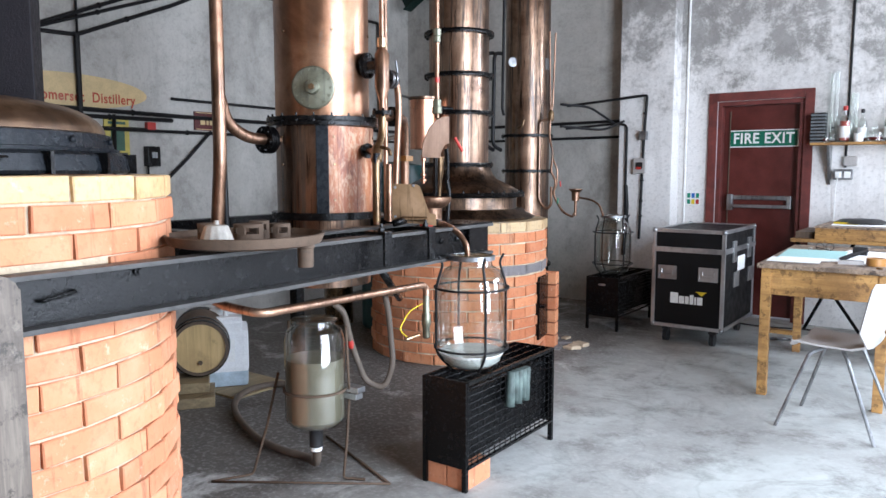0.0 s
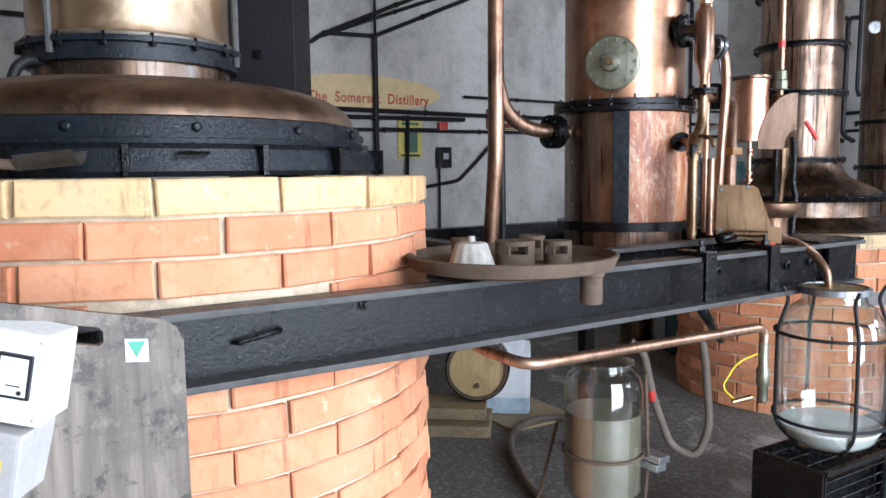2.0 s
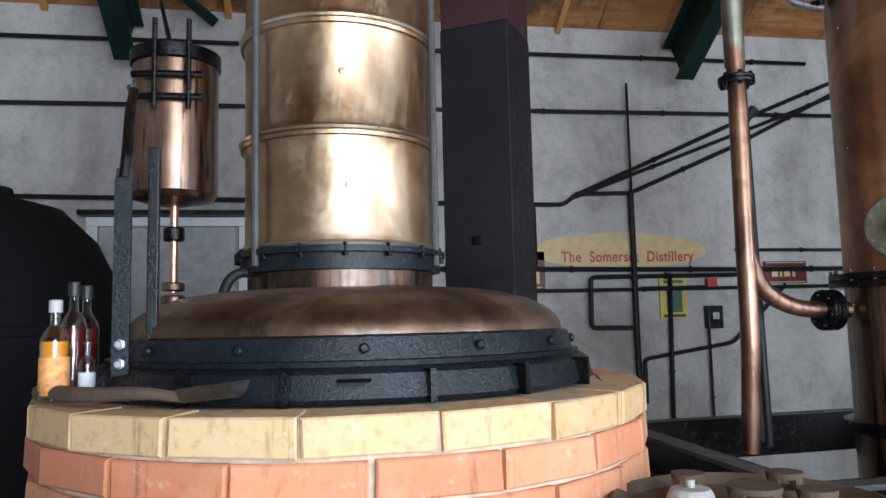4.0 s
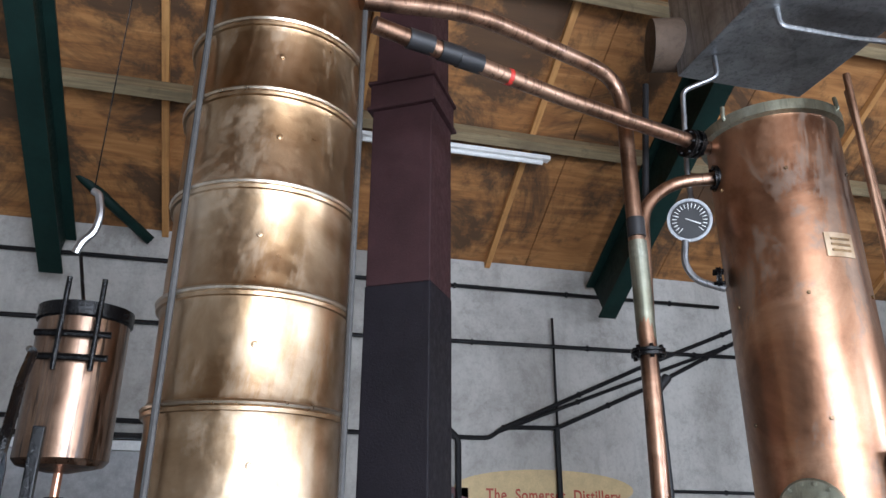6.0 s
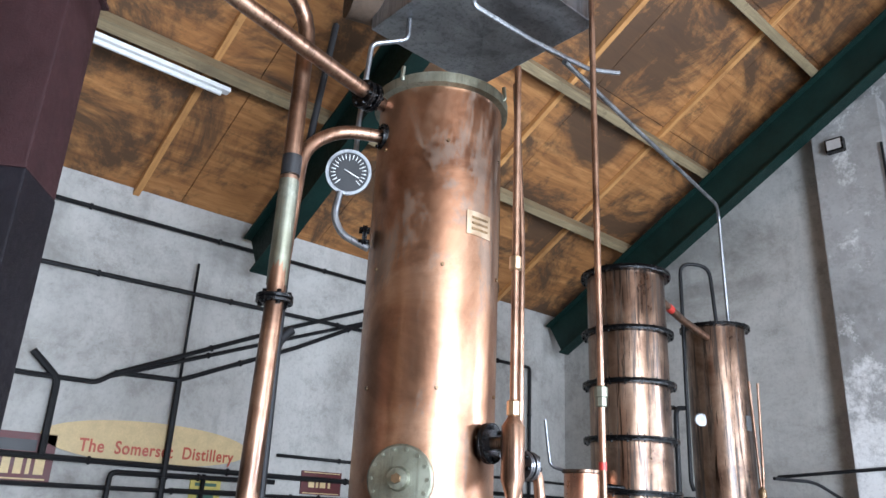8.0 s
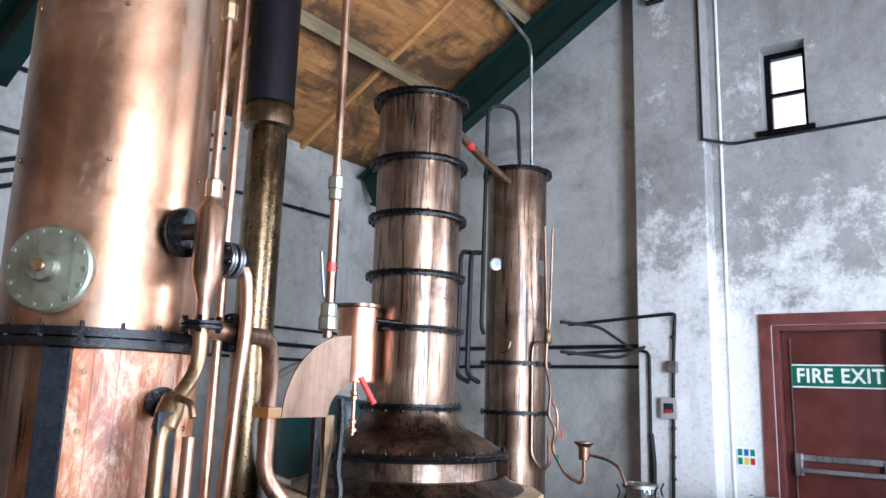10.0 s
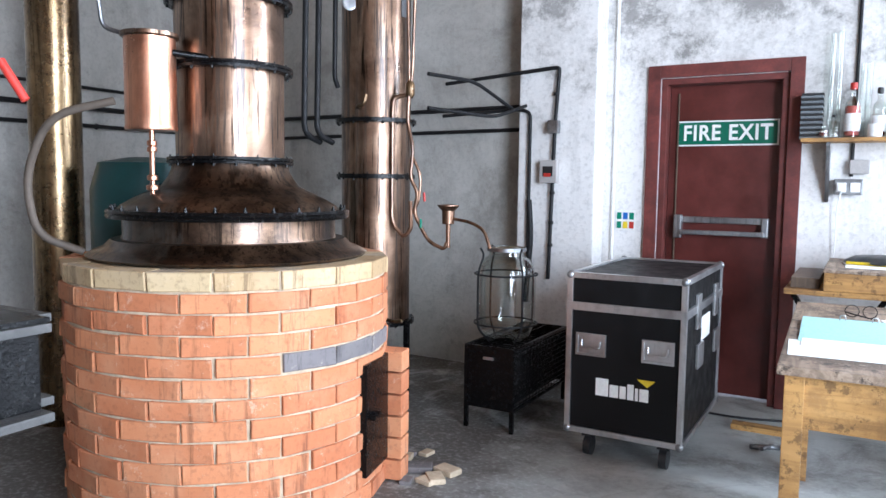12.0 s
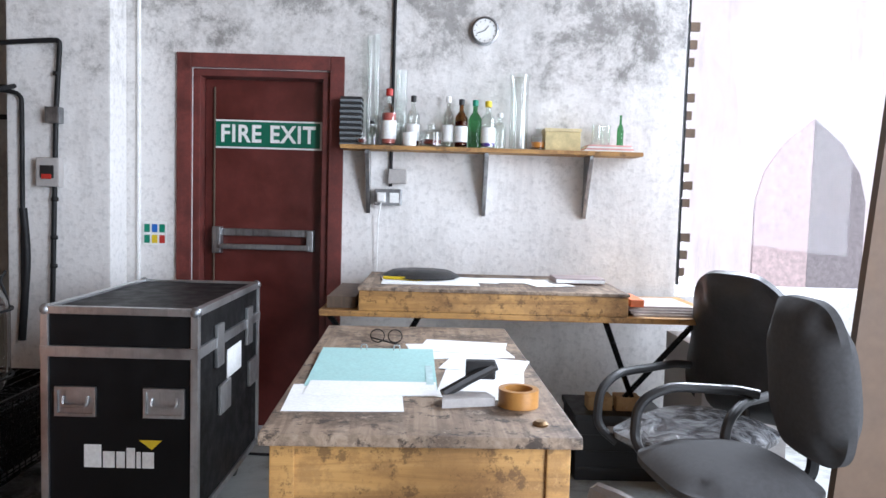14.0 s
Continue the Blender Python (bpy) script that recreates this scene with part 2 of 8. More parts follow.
def iron_mat(name, color, gloss, flake):
    m = Mat(name)
    a, b = m.noise(5, 6, 0.7), m.noise(34, 6, 0.7)
    col = m.ramp(a, (0.35, tuple(v * 0.6 for v in color)), (0.7, color))
    col = m.mix(m.val(b, 0.0, flake, 0.52, 0.74), col, (0.016, 0.016, 0.016))
    fl = m.noise(75, 4, 0.72, co=m.stretch(1.0, 1.0, 1.5), distort=2.5)
    col = m.mix(m.val(fl, 0.0, min(1.0, flake * 2.5), 0.63, 0.69), col, (0.085, 0.082, 0.075))
    m.set(col, m.val(b, gloss - 0.12, gloss + 0.14), 0.0, 0.22)
    m.bump(m.mix(0.7, a, m.noise(120, 4, 0.7)), 0.45, 0.006)
    return m.m


M_IRON = iron_mat("black_painted_iron", (0.003, 0.003, 0.0034), 0.21, 0.3)
M_IRON_WORN = iron_mat("worn_dusty_iron", (0.075, 0.073, 0.07), 0.42, 0.5)
M_IRON_BLUE = iron_mat("blue_black_iron", (0.010, 0.013, 0.017), 0.28, 0.35)
M_PIPE_BLACK = iron_mat("black_pipe", (0.015, 0.015, 0.016), 0.45, 0.12)
M_FLUE = iron_mat("flue_paint", (0.011, 0.009, 0.012), 0.5, 0.06)
M_FLUE2 = iron_mat("brown_flue_paint", (0.040, 0.017, 0.018), 0.55, 0.06)
M_GREEN = iron_mat("green_truss_paint", (0.008, 0.027, 0.022), 0.5, 0.08)
M_RUST = iron_mat("rusty_iron", (0.125, 0.086, 0.06), 0.75, 0.4)


def wood_mat(name, light, mid, dark, axis=2, scale=1.0, rough=0.6, dirt=0.0):
    m = Mat(name)
    st = [14.0, 14.0, 14.0]
    st[axis] = 0.9
    grain = m.noise(2.2 * scale, 7, 0.65, co=m.stretch(*st), distort=0.7)
    big = m.noise(1.9, 5, 0.6)
    col = m.ramp(grain, (0.3, dark), (0.5, mid), (0.7, light))
    col = m.mix(m.val(big, 0.0, 0.8, 0.48, 0.68), col, dark)
    col = m.mix(m.val(m.noise(11, 6, 0.75), 0.0, 0.6, 0.56, 0.7), col, tuple(v * 0.6 for v in dark))
    col = m.mix(m.val(m.random(), 0.0, 0.3, 0, 1), col, mid)
    if dirt:
        pos = m.node("ShaderNodeNewGeometry").outputs["Position"]
        d1, d2, d3 = m.noise(4.5, 8, 0.75, co=pos), m.noise(17, 7, 0.75, co=pos), m.noise(9, 8, 0.8, co=pos)
        col = m.mix(m.val(d1, 0.0, dirt, 0.47, 0.58), col, dark)
        col = m.mix(m.val(d2, 0.0, dirt, 0.54, 0.60), col, tuple(v * 0.45 for v in dark))
        col = m.mix(m.val(d3, 0.0, dirt * 0.6, 0.57, 0.66), col, tuple(min(1, v * 1.25) for v in light))
    m.set(col, rough)
    m.bump(grain, 0.25, 0.004)
    return m.m


p = Mat("stained_plywood").world_co()
pg = p.noise(2.0, 7, 0.65, co=p.stretch(7, 0.8, 7), distort=0.8)
pb_, pm = p.noise(1.3, 7, 0.72, distort=0.6), p.noise(5.5, 6, 0.7)
pcol = p.ramp(pg, (0.3, (0.18, 0.076, 0.025)), (0.5, (0.35, 0.155, 0.048)), (0.7, (0.50, 0.245, 0.082)))
pcol = p.mix(p.val(pb_, 0.0, 0.88, 0.45, 0.57), pcol, (0.055, 0.032, 0.018))
pcol = p.mix(p.val(pm, 0.0, 0.7, 0.56, 0.68), pcol, (0.08, 0.045, 0.022))
p.set(pcol, 0.65)
p.bump(pg, 0.2, 0.004)
M_PLY = p.m
M_TIMBER = wood_mat("roof_timber", (0.62, 0.34, 0.12), (0.52, 0.26, 0.085), (0.32, 0.15, 0.05), 0)
M_TIMBER_OLD = wood_mat("weathered_timber", (0.36, 0.28, 0.16), (0.26, 0.2, 0.11), (0.13, 0.1, 0.06), 1)
M_TABLE = wood_mat("table_wood", (0.58, 0.34, 0.12), (0.47, 0.255, 0.075), (0.20, 0.10, 0.035), 0, dirt=0.7)
M_TABLE_TOP = wood_mat("worn_table_top", (0.44, 0.35, 0.26), (0.29, 0.21, 0.145), (0.07, 0.045, 0.03), 1, dirt=0.9)
M_GREYWOOD = wood_mat("grey_plywood", (0.21, 0.175, 0.14), (0.12, 0.096, 0.075), (0.06, 0.047, 0.037), 2, dirt=0.8)
c = Mat("weathered_red_cladding")
cg = c.noise(2.0, 8, 0.72, co=c.stretch(7, 7, 1.1), distort=0.6)
cb, cs = c.noise(3.0, 9, 0.8, co=c.stretch(5, 5, 1.6), distort=0.5), c.noise(3.0, 6, 0.65)
ccol = c.ramp(cg, (0.36, (0.10, 0.028, 0.013)), (0.5, (0.32, 0.095, 0.035)), (0.66, (0.44, 0.18, 0.075)))
ccol = c.mix(c.val(cb, 0.0, 0.8, 0.50, 0.60), ccol, (0.58, 0.40, 0.27))
ccol = c.mix(c.val(cs, 0.0, 0.6, 0.52, 0.7), ccol, (0.12, 0.04, 0.02))
c.set(ccol, c.val(cb, 0.35, 0.65))
c.bump(cg, 0.3, 0.004)
M_CLAD = c.m
M_BARREL = wood_mat("oak_barrel_head", (0.74, 0.56, 0.29), (0.62, 0.44, 0.20), (0.36, 0.24, 0.11), 2)
M_DOOR = plain("red_door_paint", (0.095, 0.016, 0.012), 0.42, vary=0.35, scale=5)
M_FRAME_RED = plain("worn_red_frame_paint", (0.13, 0.028, 0.022), 0.6, vary=0.5, scale=9, bump=0.4)
M_SIGN_GREEN = plain("sign_green", (0.0, 0.13, 0.075), 0.4, vary=0.08)
M_SIGN_WHITE = plain("sign_white", (0.85, 0.86, 0.84), 0.45, vary=0.05)
M_SIGN_CREAM = plain("sign_cream", (0.62, 0.47, 0.24), 0.6, vary=0.12)
M_SIGN_RED = plain("sign_red_letters", (0.42, 0.06, 0.02), 0.5, vary=0.1)
M_CASE = plain("black_laminate", (0.005, 0.005, 0.0055), 0.5, vary=0.3)
M_CASE.node_tree.nodes["Principled BSDF"].inputs["Specular IOR Level"].default_value = 0.2
M_BLACK = plain("black_plastic", (0.016, 0.016, 0.017), 0.45, vary=0.2)
M_FABRIC = plain("charcoal_fabric", (0.058, 0.058, 0.060), 0.95, vary=0.25, scale=60, bump=0.3)
M_LEATHER = plain("black_leather", (0.045, 0.045, 0.047), 0.40, vary=0.3, scale=9, bump=0.3)
w_ = Mat("clear_plastic_wrap")
wn1 = w_.noise(7, 5, 0.6, distort=2.5)
w_.set(w_.ramp(wn1, (0.42, (0.05, 0.05, 0.054)), (0.62, (0.30, 0.31, 0.32))), 0.16)
w_.bump(wn1, 0.9, 0.03)
M_WRAP = w_.m
M_BOARD = plain("brown_painted_board", (0.15, 0.095, 0.06), 0.6, vary=0.2, scale=3)
M_GREYPLASTIC = plain("grey_plastic", (0.42, 0.40, 0.385), 0.5, vary=0.08)
M_PAPER = plain("paper", (0.84, 0.85, 0.84), 0.8, vary=0.04)
M_FOLDER = plain("mint_folder", (0.36, 0.60, 0.58), 0.7, vary=0.06)
M_TAPE = plain("brown_tape", (0.42, 0.20, 0.05), 0.35, vary=0.1)
M_RED = plain("red_plastic", (0.45, 0.03, 0.02), 0.45, vary=0.1)
M_GREENP = plain("green_plastic", (0.0, 0.22, 0.13), 0.4, vary=0.1)
M_BLUE = plain("blue_plastic", (0.02, 0.14, 0.5), 0.4, vary=0.1)
M_YELLOW = plain("yellow_plastic", (0.75, 0.55, 0.02), 0.45, vary=0.08)
M_VERDIGRIS = metal_mat("verdigris_bronze", (0.35, 0.36, 0.29), (0.25, 0.25, 0.185), (0.13, 0.125, 0.09), 0.48, drip=0.2)
M_RUBBER = plain("rubber_hose", (0.11, 0.085, 0.065), 0.7, vary=0.3)
M_LIQUID_AMBER = plain("amber_spirit", (0.80, 0.30, 0.02), 0.2, vary=0.08)
M_LIQUID_RED = plain("dark_red_spirit", (0.12, 0.014, 0.01), 0.2, vary=0.1)
M_CLOUDY = plain("cloudy_liquid", (0.18, 0.158, 0.112), 0.4, vary=0.2, scale=5)
M_TEAL = plain("dark_teal_paint", (0.008, 0.06, 0.06), 0.4, vary=0.2)


def glass_mat(name, color, rough=0.02):
    m = Mat(name)
    m.set(color, rough)
    m.b.inputs["Transmission Weight"].default_value = 1.0
    m.b.inputs["IOR"].default_value = 1.30
    return m.m


M_GLASS = glass_mat("clear_glass", (0.94, 0.97, 0.95))
M_GLASS_GREEN = glass_mat("green_glass", (0.10, 0.35, 0.14))
M_GLASS_BROWN = glass_mat("amber_glass", (0.30, 0.12, 0.04))
g = Mat("window_glass")
tr = g.node("ShaderNodeBsdfTransparent")
gl = g.node("ShaderNodeBsdfGlossy")
gl.inputs["Roughness"].default_value = 0.03
ms = g.node("ShaderNodeMixShader")
ms.inputs[0].default_value = 0.015
g.link(tr.outputs[0], ms.inputs[1])
g.link(gl.outputs[0], ms.inputs[2])
g.link(ms.outputs[0], g.t.nodes["Material Output"].inputs["Surface"])
M_PANE = g.m
M_JAR = Mat("jar_glass")
_t = M_JAR.node("ShaderNodeBsdfTransparent")
_t.inputs[0].default_value = (0.90, 0.93, 0.91, 1)
_g = M_JAR.node("ShaderNodeBsdfGlossy")
_g.inputs["Roughness"].default_value = 0.06
_m = M_JAR.node("ShaderNodeMixShader")
_f = M_JAR.node("ShaderNodeLayerWeight")
_f.inputs[0].default_value = 0.45
M_JAR.link(M_JAR.val(_f.outputs["Facing"], 0.06, 0.62, 0.0, 1.0), _m.inputs[0])
M_JAR.link(_t.outputs[0], _m.inputs[1])
M_JAR.link(_g.outputs[0], _m.inputs[2])
M_JAR.link(_m.outputs[0], M_JAR.t.nodes["Material Output"].inputs["Surface"])
M_JAR = M_JAR.m

# ---------------------------------------------------------------- mesh tools


def bm_new():
    return bmesh.new()


def box(bm, lo, hi, bevel=0.0, m=None):
    r = bmesh.ops.create_cube(bm, size=1)
    vs = r["verts"]
    c = [(a + b) / 2 for a, b in zip(lo, hi)]
    s = [abs(b - a) for a, b in zip(lo, hi)]
    for v in vs:
        v.co = Vector((c[0] + v.co.x * s[0], c[1] + v.co.y * s[1], c[2] + v.co.z * s[2]))
    if bevel:
        es = {e for v in vs for e in v.link_edges}
        out = bmesh.ops.bevel(bm, geom=list(es), offset=bevel, segments=2, profile=0.7, affect="EDGES")
        vs = list({v for f_ in out["faces"] for v in f_.verts} | {v for v in vs if v.is_valid})
    if m is not None:
        for v in vs:
            v.co = m @ v.co
    return bm


def lathe(bm, profile, seg=32, at=(0, 0, 0), axis=None, cap=True):
    """Turn (radius, height) pairs round the upright axis through at, or round another axis."""
    rot = Vector((0, 0, 1)).rotation_difference(Vector(axis)).to_matrix() if axis is not None else Matrix.Identity(3)
    at = Vector(at)
    rings = []
    for r, h in profile:
        rings.append([bm.verts.new(at + rot @ Vector((r * math.cos(2 * math.pi * k / seg), r * math.sin(2 * math.pi * k / seg), h))) for k in range(seg)])
    for a, b in zip(rings, rings[1:]):
        for k in range(seg):
            fc_ = bm.faces.new((a[k], a[(k + 1) % seg], b[(k + 1) % seg], b[k]))
            fc_.smooth = True
    if cap:
        bm.faces.new(list(reversed(rings[0])))
        bm.faces.new(rings[-1])
    return bm


def rod(bm, p0, p1, r, seg=12, r2=None):
    p0, p1 = Vector(p0), Vector(p1)
    return lathe(bm, [(r, 0), (r if r2 is None else r2, (p1 - p0).length)], seg, p0, p1 - p0)


def smooth_line(pts, bend=0.06, n=5):
    """A polyline with its corners rounded."""
    pts = [Vector(p) for p in pts]
    out = [pts[0]]
    for a, b, c in zip(pts, pts[1:], pts[2:]):
        d0, d1 = (a - b), (c - b)
        k = min(bend, d0.length * 0.45, d1.length * 0.45)
        s, e = b + d0.normalized() * k, b + d1.normalized() * k
        for i in range(n + 1):
            u = i / n
            out.append(s * (1 - u) ** 2 + b * 2 * u * (1 - u) + e * u * u)
    out.append(pts[-1])
    return out


def tube(bm, pts, r, seg=10, bend=0.06, taper=None):
    pts = smooth_line(pts, bend)
    up = None
    rings = []
    for i, p in enumerate(pts):
        d = (pts[min(i + 1, len(pts) - 1)] - pts[max(i - 1, 0)]).normalized()
        if up is None:
            up = d.orthogonal().normalized()
        up = (up - d * up.dot(d)).normalized()
        side = d.cross(up)
        rr = r if taper is None else r + (taper - r) * i / (len(pts) - 1)
        rings.append([bm.verts.new(p + (up * math.cos(2 * math.pi * k / seg) + side * math.sin(2 * math.pi * k / seg)) * rr) for k in range(seg)])
    for a, b in zip(rings, rings[1:]):
        for k in range(seg):
            bm.faces.new((a[k], a[(k + 1) % seg], b[(k + 1) % seg], b[k])).smooth = True
    bm.faces.new(list(reversed(rings[0])))
    bm.faces.new(rings[-1])
    return bm


def prism(bm, outline, thick, m=None):
    """A flat outline in x, y, given a thickness along z."""
    m = m or Matrix.Identity(4)
    lo = [bm.verts.new(m @ Vector((x, y, 0))) for x, y in outline]
    hi = [bm.verts.new(m @ Vector((x, y, thick))) for x, y in outline]
    bm.faces.new(list(reversed(lo)))
    bm.faces.new(hi)
    n = len(lo)
    for k in range(n):
        bm.faces.new((lo[k], lo[(k + 1) % n], hi[(k + 1) % n], hi[k]))
    return bm


def finish(name, bm, material):
    bmesh.ops.recalc_face_normals(bm, faces=bm.faces)
    for e_ in bm.edges:
        if len(e_.link_faces) == 2 and e_.calc_face_angle(0.0) > 0.6:
            e_.smooth = False
    me = bpy.data.meshes.new(name)
    bm.to_mesh(me)
    bm.free()
    me.materials.append(material)
    return me


def thing(name, bm, material, label, category, group="", kind=""):
    return tagged(new(name, finish(name, bm, material)), label, category, group, kind)


def empty(name, at, label, category, group="", kind=""):
    e = new(name)
    e.location = at
    e.empty_display_size = 0.1
    return tagged(e, label, category, group, kind)


def part(name, bm, material, parent, label=""):
    """One mesh under a thing; its coordinates are the world's."""
    root = parent
    off = Vector((0, 0, 0))
    while root is not None:
        off += root.location
        root = root.parent
    bm.transform(Matrix.Translation(-off))
    ob = new(name, finish(name, bm, material))
    ob.parent = parent
    if label:
        ob["label"] = label
    return ob


def ring_bolts(parent, at, radius, n, r, h, material=None, phase=0.0, arc=(0, 360)):
    """Bolts on a round flange, each a mesh of its own."""
    me = finish("bolt", lathe(bm_new(), [(r, -h), (r, h * 0.5), (r * 0.55, h * 0.55), (r * 0.55, h)], 6), material or M_IRON)
    for k in range(n):
        a = radians(arc[0] + (arc[1] - arc[0]) * k / n + phase)
        ob = new("bolt", me)
        ob.parent = parent
        ob.location = Vector(at) + Vector((radius * math.cos(a), radius * math.sin(a), 0)) - parent.location

# ---------------------------------------------------------------- building
WX, NY, EX, SY = -5.85, 7.57, 2.2, -3.5
RIDGE_X, EAVE_Z, SLOPE = -1.83, 3.72, 0.587


def roof_z(x):
    return EAVE_Z + SLOPE * (x - WX if x < RIDGE_X else 2 * RIDGE_X - WX - x)


def gable_wall(name, y0, y1, holes, material, label):
    """A gable wall between y0 and y1 with square holes (x0, x1, z0, z1)."""
    bm = bm_new()
    xs = sorted({WX - 0.25, RIDGE_X, EX + 0.25, *[h[0] for h in holes], *[h[1] for h in holes]})
    for a, b in zip(xs, xs[1:]):
        zs = [(0.0, None)]
        for h in sorted(h for h in holes if h[0] <= a and b <= h[1]):
            last = zs.pop()
            if h[2] > last[0] + 0.001:
                zs.append((last[0], h[2]))
            zs.append((h[3], None))
        for z0, z1 in zs:
            ta, tb = (z1, z1) if z1 else (roof_z(a), roof_z(b))
            prism(bm, [(a, z0), (b, z0), (b, tb), (a, ta)], y0 - y1, Matrix.Translation((0, y0, 0)) @ Matrix.Rotation(radians(90), 4, "X"))
    return thing(name, bm, material, label, "wall", kind="structure")


DOOR = (-2.09, -1.335, 0.0, 2.04)
gable_wall("wall_north", NY, NY + 0.3, [DOOR, (-2.08, -1.765, 3.48, 4.15), (0.62, 1.95, 0.85, 3.25)], M_WALL_N, "blotched limewashed cement gable wall with soot and damp stains")
gable_wall("wall_south", SY - 0.3, SY, [], M_WALL_W, "plain grey cement gable wall")

bm = bm_new()
box(bm, (WX - 0.25, SY - 0.3, 0), (WX, NY + 0.3, EAVE_Z))
thing("wall_west", bm, M_WALL_W, "stained grey cement wall below the eaves", "wall", kind="structure")
# The opening from y 5.05 to 6.85 is invented for the added side fill.
bm = bm_new()
for lo, hi in (((SY - 0.3, 0), (0.85, 3.7)), ((3.55, 0), (5.05, 3.7)), ((0.85, 3.5), (3.55, 3.7)), ((5.05, 0), (6.85, 0.95)), ((5.05, 3.15), (6.85, 3.7)), ((6.85, 0), (NY + 0.3, 3.7))):
    box(bm, (EX, lo[0], lo[1]), (EX + 0.25, hi[0], hi[1]))
thing("wall_east", bm, M_WALL_N, "white cement wall with a loading doorway and a window", "wall", kind="structure")
# Thin sheet in the darker wall material: paints in the shade beyond the pier.
bm = bm_new()
prism(bm, [(WX + 0.002, 0.004), (-2.992, 0.004), (-2.992, EAVE_Z + 0.55 * (-2.992 - WX)), (WX + 0.002, EAVE_Z - 0.05)], 0.006, Matrix.Translation((0, NY - 0.001, 0)) @ Matrix.Rotation(radians(90), 4, "X"))
thing("render_coat", bm, M_WALL_W, "bare grey cement render in the corner beyond the pier", "render", kind="structure")
bm = bm_new()
box(bm, (-2.99, 7.36, 0), (-2.45, NY - 0.002, 5.05), 0.01)
thing("wall_pier", bm, M_WALL_N, "cement rendered wall pier beside the fire door", "pier", kind="structure")
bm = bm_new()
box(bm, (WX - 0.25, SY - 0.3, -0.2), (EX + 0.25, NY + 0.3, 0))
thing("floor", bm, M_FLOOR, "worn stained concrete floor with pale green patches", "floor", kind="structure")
gr = Mat("yard_concrete").world_co()
gr.set(gr.ramp(gr.noise(0.6), (0.3, (0.28, 0.27, 0.25)), (0.7, (0.42, 0.41, 0.39))), 0.9)
bm = bm_new()
for lo, hi in (((-300, -300), (300, SY - 0.3)), ((-300, NY + 0.3), (300, 300)), ((-300, SY - 0.3), (WX - 0.25, NY + 0.3)), ((EX + 0.25, SY - 0.3), (300, NY + 0.3))):
    box(bm, (lo[0], lo[1], -0.25), (hi[0], hi[1], -0.02))
thing("ground", bm, gr.m, "pale concrete yard outside the building", "ground", kind="structure")

# roof lining: plywood sheets between the timbers
ANG = math.atan(SLOPE)


def on_roof(x, y, drop=0.0):
    """A pose on the western roof slope whose x axis climbs the slope."""
    return Matrix.Translation((x, y, roof_z(x) - drop)) @ Matrix.Rotation(-ANG if x < RIDGE_X else ANG, 4, "Y")


bm = bm_new()
run = (RIDGE_X - WX) / math.cos(ANG)
for i in range(4):
    for j in range(10):
        a, b = run * i / 4 + 0.003, run * (i + 1) / 4 - 0.003
        y0, y1 = SY - 0.3 + 1.165 * j + 0.003, SY - 0.3 + 1.165 * (j + 1) - 0.003
        box(bm, (a, y0, 0.0), (b, y1, 0.018), 0, Matrix.Translation((WX, 0, EAVE_Z)) @ Matrix.Rotation(-ANG, 4, "Y"))
        box(bm, (-b, y0, 0.0), (-a, y1, 0.018), 0, Matrix.Translation((2 * RIDGE_X - WX, 0, EAVE_Z)) @ Matrix.Rotation(ANG, 4, "Y"))
box(bm, (-0.45, SY - 0.4, 0.022), (run + 0.02, NY + 0.4, 0.12), 0, Matrix.Translation((WX, 0, EAVE_Z)) @ Matrix.Rotation(-ANG, 4, "Y"))
box(bm, (-run - 0.02, SY - 0.4, 0.022), (0.75, NY + 0.4, 0.12), 0, Matrix.Translation((2 * RIDGE_X - WX, 0, EAVE_Z)) @ Matrix.Rotation(ANG, 4, "Y"))
thing("ceiling", bm, M_PLY, "water-stained brown plywood roof lining", "ceiling", kind="structure")

PURLIN_X = (-4.85, -3.95, -2.9)
for x in PURLIN_X:
    bm = bm_new()
    box(bm, (-0.035, SY, -0.15), (0.035, NY, -0.045), 0.004, on_roof(x, 0))
    thing("purlin", bm, M_TIMBER_OLD, "weathered timber purlin under the roof lining", "purlin", "roof purlins", "structure")
raf = bm_new()
box(raf, (-0.05, -0.022, -0.043), (run - 0.05, 0.022, -0.002), 0.003)
rme = finish("rafter", raf, M_TIMBER)
for k in range(9):
    ob = tagged(new("rafter", rme), "orange-brown timber rafter under the plywood lining", "rafter", "roof rafters", "structure")
    ob.matrix_world = Matrix.Translation((WX, SY + 0.37 + 1.2 * k, EAVE_Z)) @ Matrix.Rotation(-ANG, 4, "Y")
for y in (-0.15, 3.75, 7.25):
    bm = bm_new()
    for z0, z1, w in ((-0.52, -0.505, 0.07), (-0.175, -0.16, 0.07), (-0.505, -0.175, 0.006)):
        box(bm, (-0.02, y - w, z0), (run, y + w, z1), 0, Matrix.Translation((WX, 0, EAVE_Z)) @ Matrix.Rotation(-ANG, 4, "Y"))
        box(bm, (-run, y - w, z0), (0.02, y + w, z1), 0, Matrix.Translation((2 * RIDGE_X - WX, 0, EAVE_Z)) @ Matrix.Rotation(ANG, 4, "Y"))
    thing("roof_truss", bm, M_GREEN, "dark green steel roof beam along the slope", "truss", "roof trusses", "structure")

bm = bm_new()
rod(bm, (-5.75, 0.394, 3.596), (-5.30, -0.599, 4.314), 0.035, 8)
thing("roof_brace", bm, M_GREEN, "dark green steel wind brace under the roof", "brace", kind="structure")

